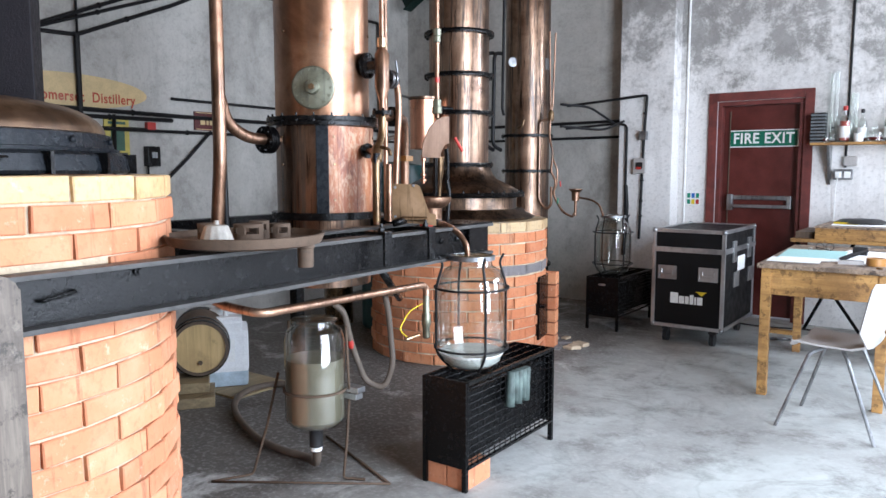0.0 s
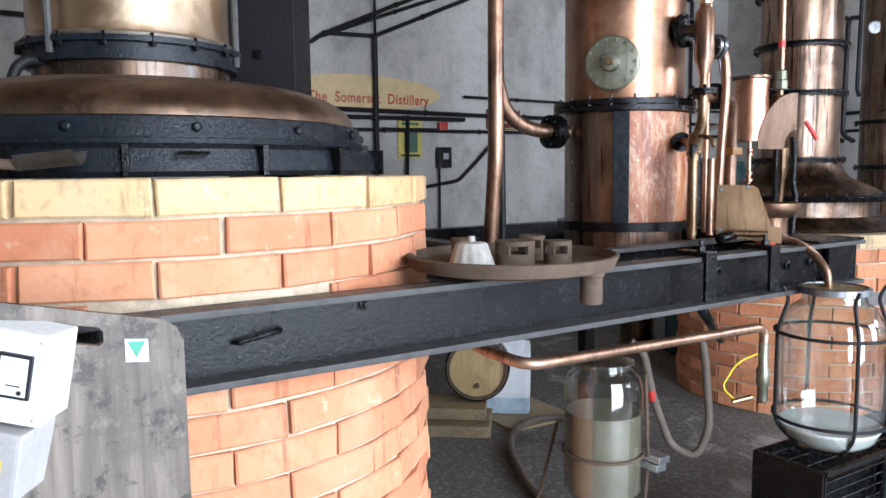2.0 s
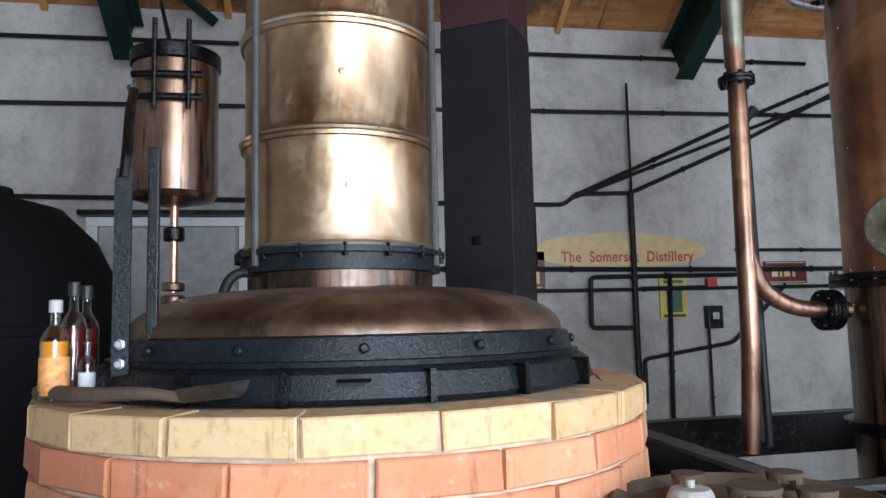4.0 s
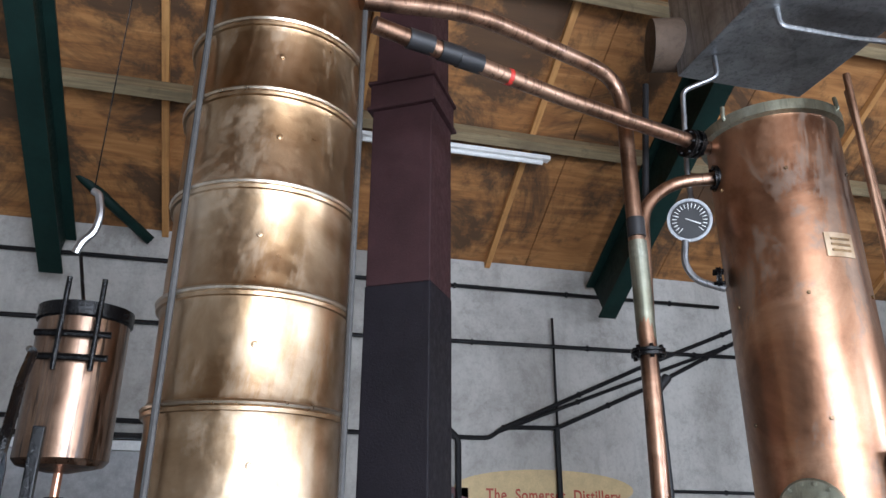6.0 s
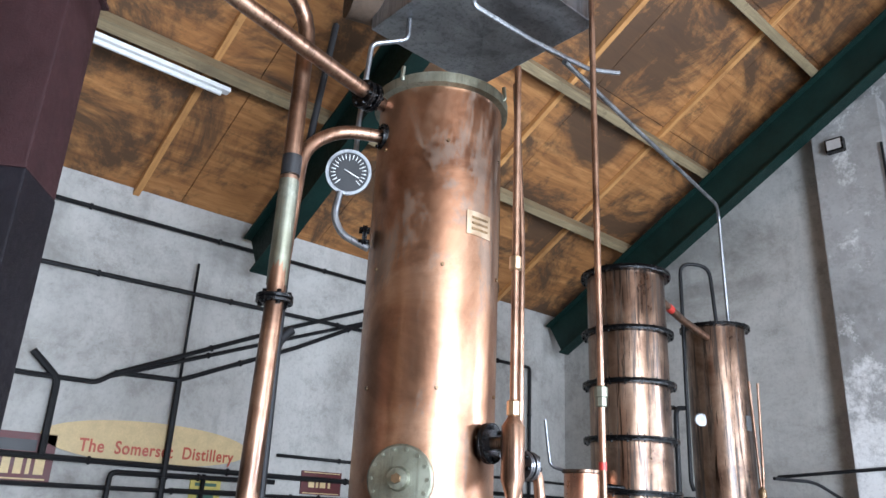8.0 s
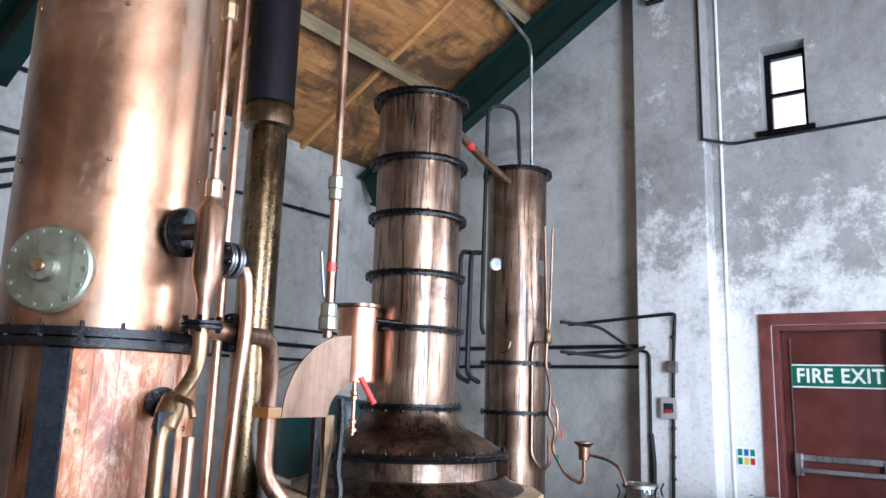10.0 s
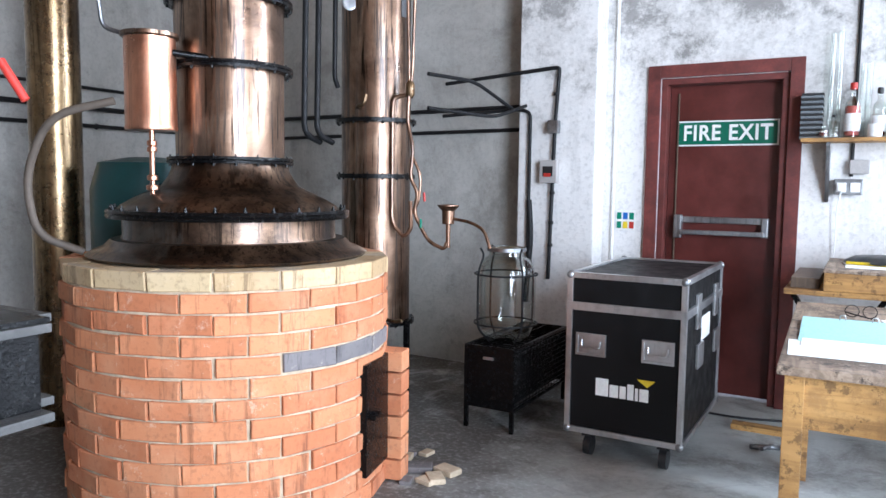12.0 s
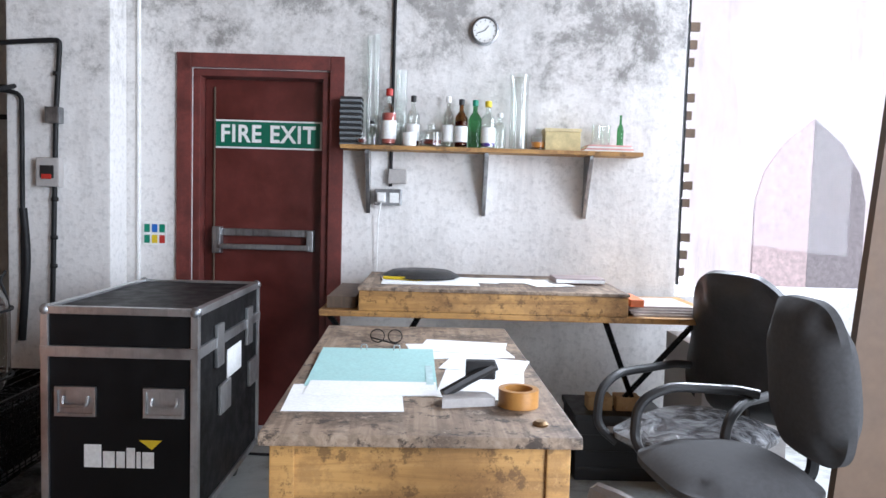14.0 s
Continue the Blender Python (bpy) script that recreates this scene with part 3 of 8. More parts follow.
# fire door
e = empty("door_1", (-1.71, NY, 0), "dark red steel fire door, shut, in a worn red frame", "door", kind="structure")
bm = bm_new()
for lo, hi in (((-2.17, 0), (-2.092, 2.12)), ((-1.333, 0), (-1.255, 2.12)), ((-2.092, 2.042), (-1.333, 2.12))):
    box(bm, (lo[0], NY - 0.025, lo[1]), (hi[0], NY - 0.002, hi[1]), 0.004)
for lo, hi in (((-2.088, 0), (-2.05, 2.0)), ((-1.375, 0), (-1.337, 2.0)), ((-2.088, 2.0), (-1.337, 2.038))):
    box(bm, (lo[0], NY + 0.002, lo[1]), (hi[0], NY + 0.16, hi[1]), 0.004)
part("frame", bm, M_FRAME_RED, e, "worn dark red timber frame")
bm = bm_new()
box(bm, (-2.046, NY + 0.09, 0.02), (-1.379, NY + 0.135, 1.996), 0.003)
leaf = part("door_leaf", bm, M_DOOR, e)
bm = bm_new()
box(bm, (-1.99, NY + 0.03, 1.02), (-1.94, NY + 0.088, 1.17), 0.008)
box(bm, (-1.46, NY + 0.03, 1.04), (-1.42, NY + 0.088, 1.16), 0.008)
box(bm, (-1.95, NY + 0.02, 1.045), (-1.44, NY + 0.05, 1.075), 0.006)
box(bm, (-1.95, NY + 0.05, 1.12), (-1.44, NY + 0.088, 1.16), 0.006)
part("panic_bar", bm, M_STEEL, leaf, "grey metal push bar")
part("bolt_rod", rod(bm_new(), (-1.992, NY + 0.079, 0.05), (-1.992, NY + 0.079, 1.95), 0.006), M_RUST, leaf)


def text_mesh(name, body, size, material, at, rx=90, rz=0, depth=0.002, width=None, parent=None, label="", bold=0.0):
    """Raised letters in the built-in face, centred on at."""
    cu = bpy.data.curves.new(name, "FONT")
    cu.body, cu.size, cu.extrude = body, size, depth
    cu.offset = bold
    cu.space_character = 1.1 if bold else 1.0
    cu.align_x, cu.align_y = "CENTER", "CENTER"
    tmp = bpy.data.objects.new(name, cu)
    scene.collection.objects.link(tmp)
    me = bpy.data.meshes.new_from_object(tmp)
    bpy.data.objects.remove(tmp)
    if width:
        w = max(v.co.x for v in me.vertices) - min(v.co.x for v in me.vertices)
        for v in me.vertices:
            v.co.x *= width / w
    me.materials.clear()
    me.materials.append(material)
    ob = new(name, me)
    ob.matrix_world = pose(*at, rx, 0, rz)
    if parent:
        ob.parent = parent
        ob.location = Vector(at) - parent.location
    if label:
        ob["label"] = label
    return ob


sg = empty("fire_exit_sign", (-1.692, NY + 0.088, 1.69), "green and white fire exit sign on the red door", "sign")
bm = bm_new()
box(bm, (-1.995, NY + 0.082, 1.612), (-1.389, NY + 0.088, 1.772), 0.002)
part("border", bm, M_SIGN_WHITE, sg, "white border")
bm = bm_new()
box(bm, (-1.985, NY + 0.078, 1.622), (-1.399, NY + 0.0815, 1.762))
part("panel", bm, M_SIGN_GREEN, sg, "green panel")
text_mesh("letters", "FIRE EXIT", 0.135, M_SIGN_WHITE, (-1.692, NY + 0.0765, 1.69), width=0.53, parent=sg, label="white capital letters", bold=0.0032)


def window(name, x0, x1, z0, z1, cols, rows_, mat_, label):
    e = empty(name, ((x0 + x1) / 2, NY + 0.15, z0), label, "window", kind="structure")
    bm = bm_new()
    w = 0.045
    for a, b in (((x0, z0), (x0 + w, z1)), ((x1 - w, z0), (x1, z1)), ((x0 + w, z0), (x1 - w, z0 + w)), ((x0 + w, z1 - w), (x1 - w, z1))):
        box(bm, (a[0], NY + 0.16, a[1]), (b[0], NY + 0.22, b[1]), 0.004)
    for i in range(1, cols):
        x = x0 + (x1 - x0) * i / cols
        box(bm, (x - 0.014, NY + 0.17, z0 + w), (x + 0.014, NY + 0.21, z1 - w))
    for j in range(1, rows_):
        z = z0 + (z1 - z0) * j / rows_
        box(bm, (x0 + w, NY + 0.175, z - 0.014), (x1 - w, NY + 0.205, z + 0.014))
    part("window_frame", bm, mat_, e)
    for i in range(cols):
        for j in range(rows_):
            bm = bm_new()
            box(bm, (x0 + (x1 - x0) * i / cols, NY + 0.188, z0 + (z1 - z0) * j / rows_), (x0 + (x1 - x0) * (i + 1) / cols, NY + 0.192, z0 + (z1 - z0) * (j + 1) / rows_))
            p = part("pane", bm, M_PANE, e)
            p.visible_shadow = False
    return e


window("window_1", -2.08, -1.765, 3.48, 4.15, 1, 2, M_IRON, "small high dark-framed window in the gable")
w2 = window("window_2", 0.62, 1.95, 0.85, 3.25, 1, 1, M_WHITE, "large bright white-framed window beside the desk")

# ---------------------------------------------------------------- brickwork


def brick_ring(parent, c, radius, z_top, courses, per, pitch, material_of, gap=0.009, depth=0.10, arc=None, limit=300, skip=None):
    """Courses of separate bricks round c. Those within arc are parts; the rest are joined."""
    blen = 2 * math.pi * radius / per - gap
    meshes = {}
    count = 0
    rest = bm_new()
    rng = random.Random(7)
    for k in range(courses):
        z = z_top - pitch * (k + 0.5)
        for j in range(per):
            a = 360 * (j + (0.5 if k % 2 else 0.0)) / per
            if skip and skip(a % 360, z):
                continue
            mt = material_of(k, a)
            near = arc is None or ((a - arc[0]) % 360) < (arc[1] - arc[0])
            m = Matrix.Translation((c[0], c[1], z)) @ Matrix.Rotation(radians(a + rng.uniform(-0.25, 0.25)), 4, "Z") @ Matrix.Translation((rng.uniform(-0.003, 0.004), 0, rng.uniform(-0.0015, 0.0015)))
            if near and count < limit:
                key = mt.name + str(rng.randrange(3))
                if key not in meshes:
                    bm = bm_new()
                    box(bm, (radius - depth, -blen / 2, -(pitch - gap) / 2), (radius, blen / 2, (pitch - gap) / 2))
                    for v in bm.verts:
                        v.co += Vector((rng.uniform(-0.002, 0.002), rng.uniform(-0.003, 0.003), rng.uniform(-0.0025, 0.0025)))
                        if v.co.x < radius - 0.05:
                            v.co.y *= (radius - depth) / radius
                    es = [e_ for e_ in bm.edges if min(v.co.x for v in e_.verts) > radius - 0.05]
                    bmesh.ops.bevel(bm, geom=es, offset=0.004, segments=1, affect="EDGES")
                    meshes[key] = finish("brick", bm, mt)
                ob = new("brick", meshes[key])
                ob.parent = parent
                ob.matrix_local = Matrix.Translation(-parent.location) @ m
                count += 1
            elif not near:
                box(rest, (radius - depth, -blen / 2, -(pitch - gap) / 2), (radius - 0.002, blen / 2, (pitch - gap) / 2), 0, m)
    if len(rest.verts):
        ob = part("far_bricks", rest, M_BRICK, parent)
        ob["kind"] = "stuff"
    else:
        rest.free()


# ---------------------------------------------------------------- the near still
FC = Vector((-2.70, 1.16, 0))
FR, FTOP = 0.751, 1.378
still = empty("pot_still", FC, "brick-set pot still with a domed copper lid and brass column", "still")
bm = bm_new()
lathe(bm, [(FR - 0.008, 0), (FR - 0.008, FTOP - 0.006), (0.3, FTOP - 0.006)], 60, FC)
part("mortar_core", bm, M_MORTAR, still, "pale sandy mortar")


def turned(name, profile, material, parent, c, seg=64, label=""):
    return part(name, lathe(bm_new(), profile, seg, c), material, parent, label)


turned("base_ring", [(0.40, FTOP), (0.625, FTOP), (0.635, FTOP + 0.01), (0.625, FTOP + 0.055), (0.605, FTOP + 0.066), (0.40, FTOP + 0.066)], M_IRON_BLUE, still, FC, label="black cast-iron fire ring")
turned("rim_band", [(0.40, 1.445), (0.600, 1.445), (0.602, 1.455), (0.585, 1.457), (0.575, 1.50), (0.555, 1.506), (0.40, 1.506)], M_IRON_BLUE, still, FC, label="blistered black iron band")
dome = [(0.57, 1.498)] + [(0.245 + 0.315 * math.cos(u * math.pi / 2) ** 0.85, 1.505 + 0.108 * math.sin(u * math.pi / 2)) for u in [k / 14 for k in range(15)]] + [(0.24, 1.618)]
turned("dome", dome, M_DOME, still, FC, label="tarnished domed copper lid")
# Dark copper neck; the sooty material also paints in the shadow below the flange.
turned("neck", [(0.246, 1.612), (0.246, 1.665)], M_SOOTY, still, Vector((-2.698, 1.137, 0)))
turned("neck_flange", [(0.248, 1.655), (0.266, 1.657), (0.266, 1.695), (0.28, 1.697), (0.28, 1.71), (0.243, 1.712)], M_IRON_BLUE, still, Vector((-2.698, 1.137, 0)), label="bolted black iron flange")
ring_bolts(still, (-2.698, 1.137, 1.702), 0.273, 16, 0.008, 0.016)
for a in range(0, 360, 24):
    bm = bm_new()
    lathe(bm, [(0.011, 0), (0.011, 0.008), (0.006, 0.012)], 6, (FC.x + 0.58 * math.cos(radians(a)), FC.y + 0.58 * math.sin(radians(a)), 1.478), (math.cos(radians(a)), math.sin(radians(a)), 0.15))
    part("rivet", bm, M_IRON_BLUE, still)
for a in (-32, -13, 11, 30, 52, -55):
    bm = bm_new()
    box(bm, (0.61, -0.006, FTOP), (0.655, 0.006, FTOP + 0.062), 0, Matrix.Translation(FC) @ Matrix.Rotation(radians(a), 4, "Z"))
    part("lug", bm, M_IRON, still)
bm = bm_new()
tube(bm, [Matrix.Translation(FC) @ Matrix.Rotation(radians(-2 + s), 4, "Z") @ Vector((0.64 + o, 0, FTOP + 0.045)) for s, o in ((-2.5, 0), (-2.5, 0.015), (2.5, 0.015), (2.5, 0))], 0.004, 6, 0.008)
part("handle", bm, M_IRON, still)
# brass column in segments
CR = 0.252
CC = Vector((-2.698, 1.134, 0))
rings = [1.712, 1.995, 2.274, 2.563, 2.844, 3.075, 3.36, 3.64]
for a, b in zip(rings, rings[1:]):
    prof = [(CR, a), (CR + 0.004, a + 0.012), (CR - 0.002, a + 0.03), (CR - 0.002, b - 0.03), (CR + 0.004, b - 0.012), (CR, b)]
    turned("column_segment", prof, M_BRASS, still, CC)
for k, (a, b) in enumerate(zip(rings, rings[1:])):
    for da in (3, 118, 236):
        u_ = radians(da - 3 * (k % 3))
        d = Vector((math.cos(u_), math.sin(u_), 0))
        part("stud", lathe(bm_new(), [(0.009, -0.002), (0.008, 0.002), (0.004, 0.003), (0.0035, 0.006)], 10, CC + d * CR + Vector((0, 0, a + (b - a) * 0.52)), d), M_BRASS, still)
for z in rings:
    band = turned("column_band", [(CR, z - 0.016), (CR + 0.010, z - 0.013), (CR + 0.012, z - 0.004), (CR + 0.004, z)], M_BRASS, still, CC)
    turned("solder_bead", [(CR + 0.004, z - 0.002), (CR + 0.012, z + 0.001), (CR + 0.015, z + 0.007), (CR + 0.010, z + 0.013), (CR, z + 0.015)], M_SOLDER, band, CC, label="bright soldered bead")
for a in (-50, 62, 190):
    bm = bm_new()
    d = Vector((math.cos(radians(a)), math.sin(radians(a)), 0)) * (CR + 0.022)
    tube(bm, [CC + d + Vector((0, 0, 1.67 + 0.1 * k)) for k in range(20)], 0.009, 8, 0.01)
    part("tie_rod", bm, M_IRON_WORN, still, "grey iron tie rod")

# ---------------------------------------------------------------- the tall column
T2 = Vector((-2.74, 2.98, 0))
TR = 0.233
col = empty("rectifying_column", (T2.x, T2.y, 0.82), "tall copper column with a clad lower drum", "column")
turned("drum", [(TR, 0.82), (TR, 1.62)], M_COPPER_DARK, col, T2)
turned("shell", [(TR, 1.64), (TR, 3.13), (TR - 0.03, 3.16)], M_COPPER, col, T2)
turned("flange", [(TR, 1.602), (TR + 0.045, 1.605), (TR + 0.045, 1.624), (TR + 0.03, 1.626), (TR + 0.045, 1.628), (TR + 0.045, 1.648), (TR, 1.651)], M_IRON, col, T2, label="bolted black iron flange")
turned("top_rim", [(TR, 3.115), (TR + 0.022, 3.12), (TR + 0.022, 3.16), (TR - 0.01, 3.175)], M_VERDIGRIS, col, T2, label="verdigris top rim")
ring_bolts(col, (*T2.xy, 1.636), TR + 0.036, 20, 0.009, 0.026)
# timber cladding on the drum, held by iron straps
for k in range(12):
    a0 = -41 + 12.0 * k
    bm = bm_new()
    pts = []
    for s in range(4):
        u = radians(a0 + (11.8 * s / 3))
        pts.append((T2.x + (TR + 0.02) * math.cos(u), T2.y + (TR + 0.02) * math.sin(u)))
    for s in reversed(range(4)):
        u = radians(a0 + (11.8 * s / 3))
        pts.append((T2.x + (TR + 0.001) * math.cos(u), T2.y + (TR + 0.001) * math.sin(u)))
    prism(bm, pts, 0.415, Matrix.Translation((0, 0, 1.185)))
    part("cladding_board", bm, M_CLAD, col, "orange varnished wood cladding")
for a in (-46, 108):
    bm = bm_new()
    box(bm, (TR - 0.002, -0.03, 1.16), (TR + 0.028, 0.03, 1.602), 0.003, Matrix.Translation((T2.x, T2.y, 0)) @ Matrix.Rotation(radians(a), 4, "Z"))
    part("strap", bm, M_IRON_BLUE, col, "blue-black iron strap")
turned("base_band", [(TR + 0.022, 1.15), (TR + 0.03, 1.152), (TR + 0.03, 1.185), (TR + 0.022, 1.187)], M_IRON, col, T2)

# ---------------------------------------------------------------- the far pot still
T3 = Vector((-3.36, 5.08, 0))
PR, PTOP = 0.686, 1.028
pot = empty("small_pot_still", T3, "brick-set copper pot still with a banded column", "still")
bm = bm_new()
lathe(bm, [(PR - 0.005, 0), (PR - 0.005, PTOP - 0.006), (0.3, PTOP - 0.006)], 60, T3)
part("mortar_core", bm, M_MORTAR, pot)
turned("base_plate", [(0.4, PTOP), (0.585, PTOP), (0.60, PTOP + 0.012), (0.57, PTOP + 0.03), (0.53, PTOP + 0.045), (0.5, PTOP + 0.075), (0.40, PTOP + 0.08)], M_SOOTY, pot, T3)
turned("kettle", [(0.47, PTOP + 0.05), (0.455, 1.12), (0.455, 1.195)], M_SOOTY, pot, T3)
turned("flange", [(0.44, 1.19), (0.515, 1.192), (0.52, 1.203), (0.515, 1.21), (0.52, 1.218), (0.515, 1.228), (0.44, 1.23)], M_IRON, pot, T3, label="bolted dark flange")
ring_bolts(pot, (*T3.xy, 1.228), 0.495, 28, 0.008, 0.02)
bell = [(0.475, 1.228), (0.46, 1.245), (0.41, 1.275), (0.35, 1.303), (0.295, 1.33), (0.268, 1.365), (0.252, 1.40), (0.248, 1.425)]
turned("bell", bell, M_SOOTY, pot, T3, label="sooty bell-shaped copper head")
SR = 0.232
segs = [1.437, 1.83, 2.115, 2.43, 2.735, 3.10]
for a, b in zip(segs, segs[1:]):
    turned("column_segment", [(SR, a), (SR, b)], M_COPPER_DARK, pot, T3)
for z in segs:
    turned("column_flange", [(SR, z - 0.016), (SR + 0.038, z - 0.014), (SR + 0.04, z - 0.002), (SR + 0.034, z), (SR + 0.04, z + 0.002), (SR + 0.038, z + 0.014), (SR, z + 0.016)], M_IRON, pot, T3)
    ring_bolts(pot, (*T3.xy, z), SR + 0.027, 18, 0.006, 0.024)

# ---------------------------------------------------------------- condenser column
T4 = Vector((-3.467, 6.347, 0))
cond = empty("condenser_column", (T4.x, T4.y, 0.0), "tarnished copper condenser column on iron legs", "column")
CRR = 0.205
turned("shell", [(CRR, 0.53), (CRR, 3.02)], M_COPPER_DARK, cond, T4)
for z, w in ((0.525, 0.03), (1.39, 0.03), (1.71, 0.035), (3.03, 0.04)):
    turned("flange", [(CRR, z - 0.014), (CRR + w, z - 0.012), (CRR + w, z + 0.012), (CRR, z + 0.014)], M_IRON, cond, T4)
    ring_bolts(cond, (*T4.xy, z), CRR + w - 0.012, 16, 0.006, 0.022)
for a in (20, 110, 200, 290):
    bm = bm_new()
    p = T4 + Vector((math.cos(radians(a)), math.sin(radians(a)), 0)) * (CRR - 0.01)
    box(bm, (p.x - 0.015, p.y - 0.015, 0), (p.x + 0.015, p.y + 0.015, 0.512), 0.003)
    part("leg", bm, M_IRON, cond)

T5 = Vector((-4.76, 5.16, 0))
fl = empty("brass_flue", T5, "tall polished brass flue with a black upper section", "flue")
turned("lower_pipe", [(0.133, 0.0), (0.133, 3.26)], M_FLUE_BRASS, fl, T5, 40)
turned("collar", [(0.13, 3.24), (0.165, 3.26), (0.175, 3.34), (0.15, 3.42), (0.13, 3.44)], M_BRONZE, fl, T5, 40)
turned("upper_pipe", [(0.165, 3.42), (0.165, roof_z(-4.93) + 0.0)], M_FLUE, fl, T5, 40)

# ---------------------------------------------------------------- iron frame
fr = empty("channel_stand", (-2.3, 2.3, 0), "heavy black painted iron channel frame on posts", "frame")


def channel(p0, p1, z0, z1, side, name="channel_beam", w=0.06):
    """A channel section from p0 to p1 whose flanges stick out on one side (+1: to the right of the way)."""
    p0, p1 = Vector((*p0, 0)), Vector((*p1, 0))
    d = p1 - p0
    m = Matrix.Translation(p0) @ Matrix.Rotation(math.atan2(d.y, d.x), 4, "Z")
    L = d.length
    s = -side
    web = part(name, box(bm_new(), (0, min(0, 0.012 * -s), z0), (L, max(0, 0.012 * -s), z1), 0.002, m), M_IRON, fr)
    for a, b in ((z0, z0 + 0.014), (z1 - 0.014, z1)):
        part("beam_flange", box(bm_new(), (0, min(0, w * s), a), (L, max(0, w * s), b), 0.003, m), M_IRON_WORN, web)
    return web


channel((-1.9195, 0.35), (-2.008, 3.342), 0.985, 1.135, 1)
channel((-3.32, 2.18), (-3.40, 3.38), 0.985, 1.135, -1)
channel((-3.34, 3.335), (-2.03, 3.335), 0.985, 1.135, -1)
channel((-3.34, 2.2), (-1.985, 2.2), 0.985, 1.135, 1)
channel((-2.28, 2.22), (-2.33, 3.325), 0.985, 1.135, 1)
part("gusset_plate", prism(bm_new(), [(-2.065, 3.10), (-1.95, 3.08), (-1.955, 3.345), (-2.30, 3.345), (-2.30, 3.27)], 0.007, Matrix.Translation((0, 0, 1.136))), M_IRON, fr)
for x, y in ((-3.28, 3.28), (-3.28, 2.3)):
    bm = bm_new()
    box(bm, (x - 0.03, y - 0.03, 0), (x + 0.03, y + 0.03, 0.985), 0.004)
    part("post", bm, M_IRON, fr)

# ---------------------------------------------------------------- flight case, table, bench
case = empty("flight_case", (-1.89, 6.57, 0), "black laminate flight case with aluminium edges on castors", "flight case")
cx0, cx1, cy0, cy1, cz0, cz1 = -2.155, -1.582, 6.11, 7.04, 0.135, 0.93
bm = bm_new()
box(bm, (cx0 + 0.01, cy0 + 0.01, cz0), (cx1 - 0.01, cy1 - 0.01, cz1 - 0.01), 0.004)
part("body", bm, M_CASE, case)
ed = 0.028
lid_z = 0.765
for name, lo, hi in [("edge", (cx0, cy0, cz0), (cx0 + ed, cy0 + ed, cz1)), ("edge", (cx1 - ed, cy0, cz0), (cx1, cy0 + ed, cz1)), ("edge", (cx1 - ed, cy1 - ed, cz0), (cx1, cy1, cz1)), ("edge", (cx0, cy1 - ed, cz0), (cx0 + ed, cy1, cz1)),
                     ("edge", (cx0, cy0, cz0), (cx1, cy0 + ed, cz0 + ed)), ("edge", (cx0, cy0, cz1 - ed), (cx1, cy0 + ed, cz1)), ("edge", (cx1 - ed, cy0, cz1 - ed), (cx1, cy1, cz1)), ("edge", (cx1 - ed, cy0, cz0), (cx1, cy1, cz0 + ed)), ("edge", (cx0, cy0, cz1 - ed), (cx0 + ed, cy1, cz1)), ("edge", (cx0, cy1 - ed, cz1 - ed), (cx1, cy1, cz1)),
                     ("lid_joint", (cx0 - 0.002, cy0 - 0.003, lid_z - 0.02), (cx1 + 0.002, cy0 + 0.012, lid_z + 0.02)), ("lid_joint", (cx1 - 0.012, cy0, lid_z - 0.02), (cx1 + 0.003, cy1, lid_z + 0.02))]:
    bm = bm_new()
    box(bm, lo, hi, 0.003)
    part(name, bm, M_ALU, case)
for x in (cx0 + 0.014, cx1 - 0.014):
    for y in (cy0 + 0.014, cy1 - 0.014):
        for z in (cz0 + 0.014, cz1 - 0.014):
            part("ball_corner", lathe(bm_new(), [(0.001, -0.022)] + [(0.022 * math.cos(u), 0.022 * math.sin(u)) for u in [-1.2 + 0.4 * k for k in range(7)]] + [(0.001, 0.022)], 12, (x, y, z)), M_STEEL, case)
for x in (cx0 + 0.1, cx1 - 0.1):
    for y in (cy0 + 0.1, cy1 - 0.1):
        bm = bm_new()
        lathe(bm, [(0.05, -0.018), (0.05, 0.018)], 20, (x, y, 0.05), (1, 0, 0))
        box(bm, (x - 0.03, y - 0.03, 0.098), (x + 0.03, y + 0.03, 0.135))
        part("castor", bm, M_BLACK, case)
for x in (cx0 + 0.05, cx1 - 0.2):
    bm = bm_new()
    for lo, hi in (((0, 0), (0.15, 0.012)), ((0, 0.098), (0.15, 0.11)), ((0, 0.012), (0.012, 0.098)), ((0.138, 0.012), (0.15, 0.098))):
        box(bm, (x + lo[0], cy0 - 0.002, 0.525 + lo[1]), (x + hi[0], cy0 + 0.012, 0.525 + hi[1]), 0.002)
    box(bm, (x + 0.012, cy0 + 0.007, 0.537), (x + 0.138, cy0 + 0.012, 0.623))
    tube(bm, [(x + 0.03, cy0 + 0.004, 0.60), (x + 0.03, cy0 - 0.008, 0.565), (x + 0.12, cy0 - 0.008, 0.565), (x + 0.12, cy0 + 0.004, 0.60)], 0.006, 8, 0.015)
    part("handle", bm, M_ALU, case, "recessed metal handle")

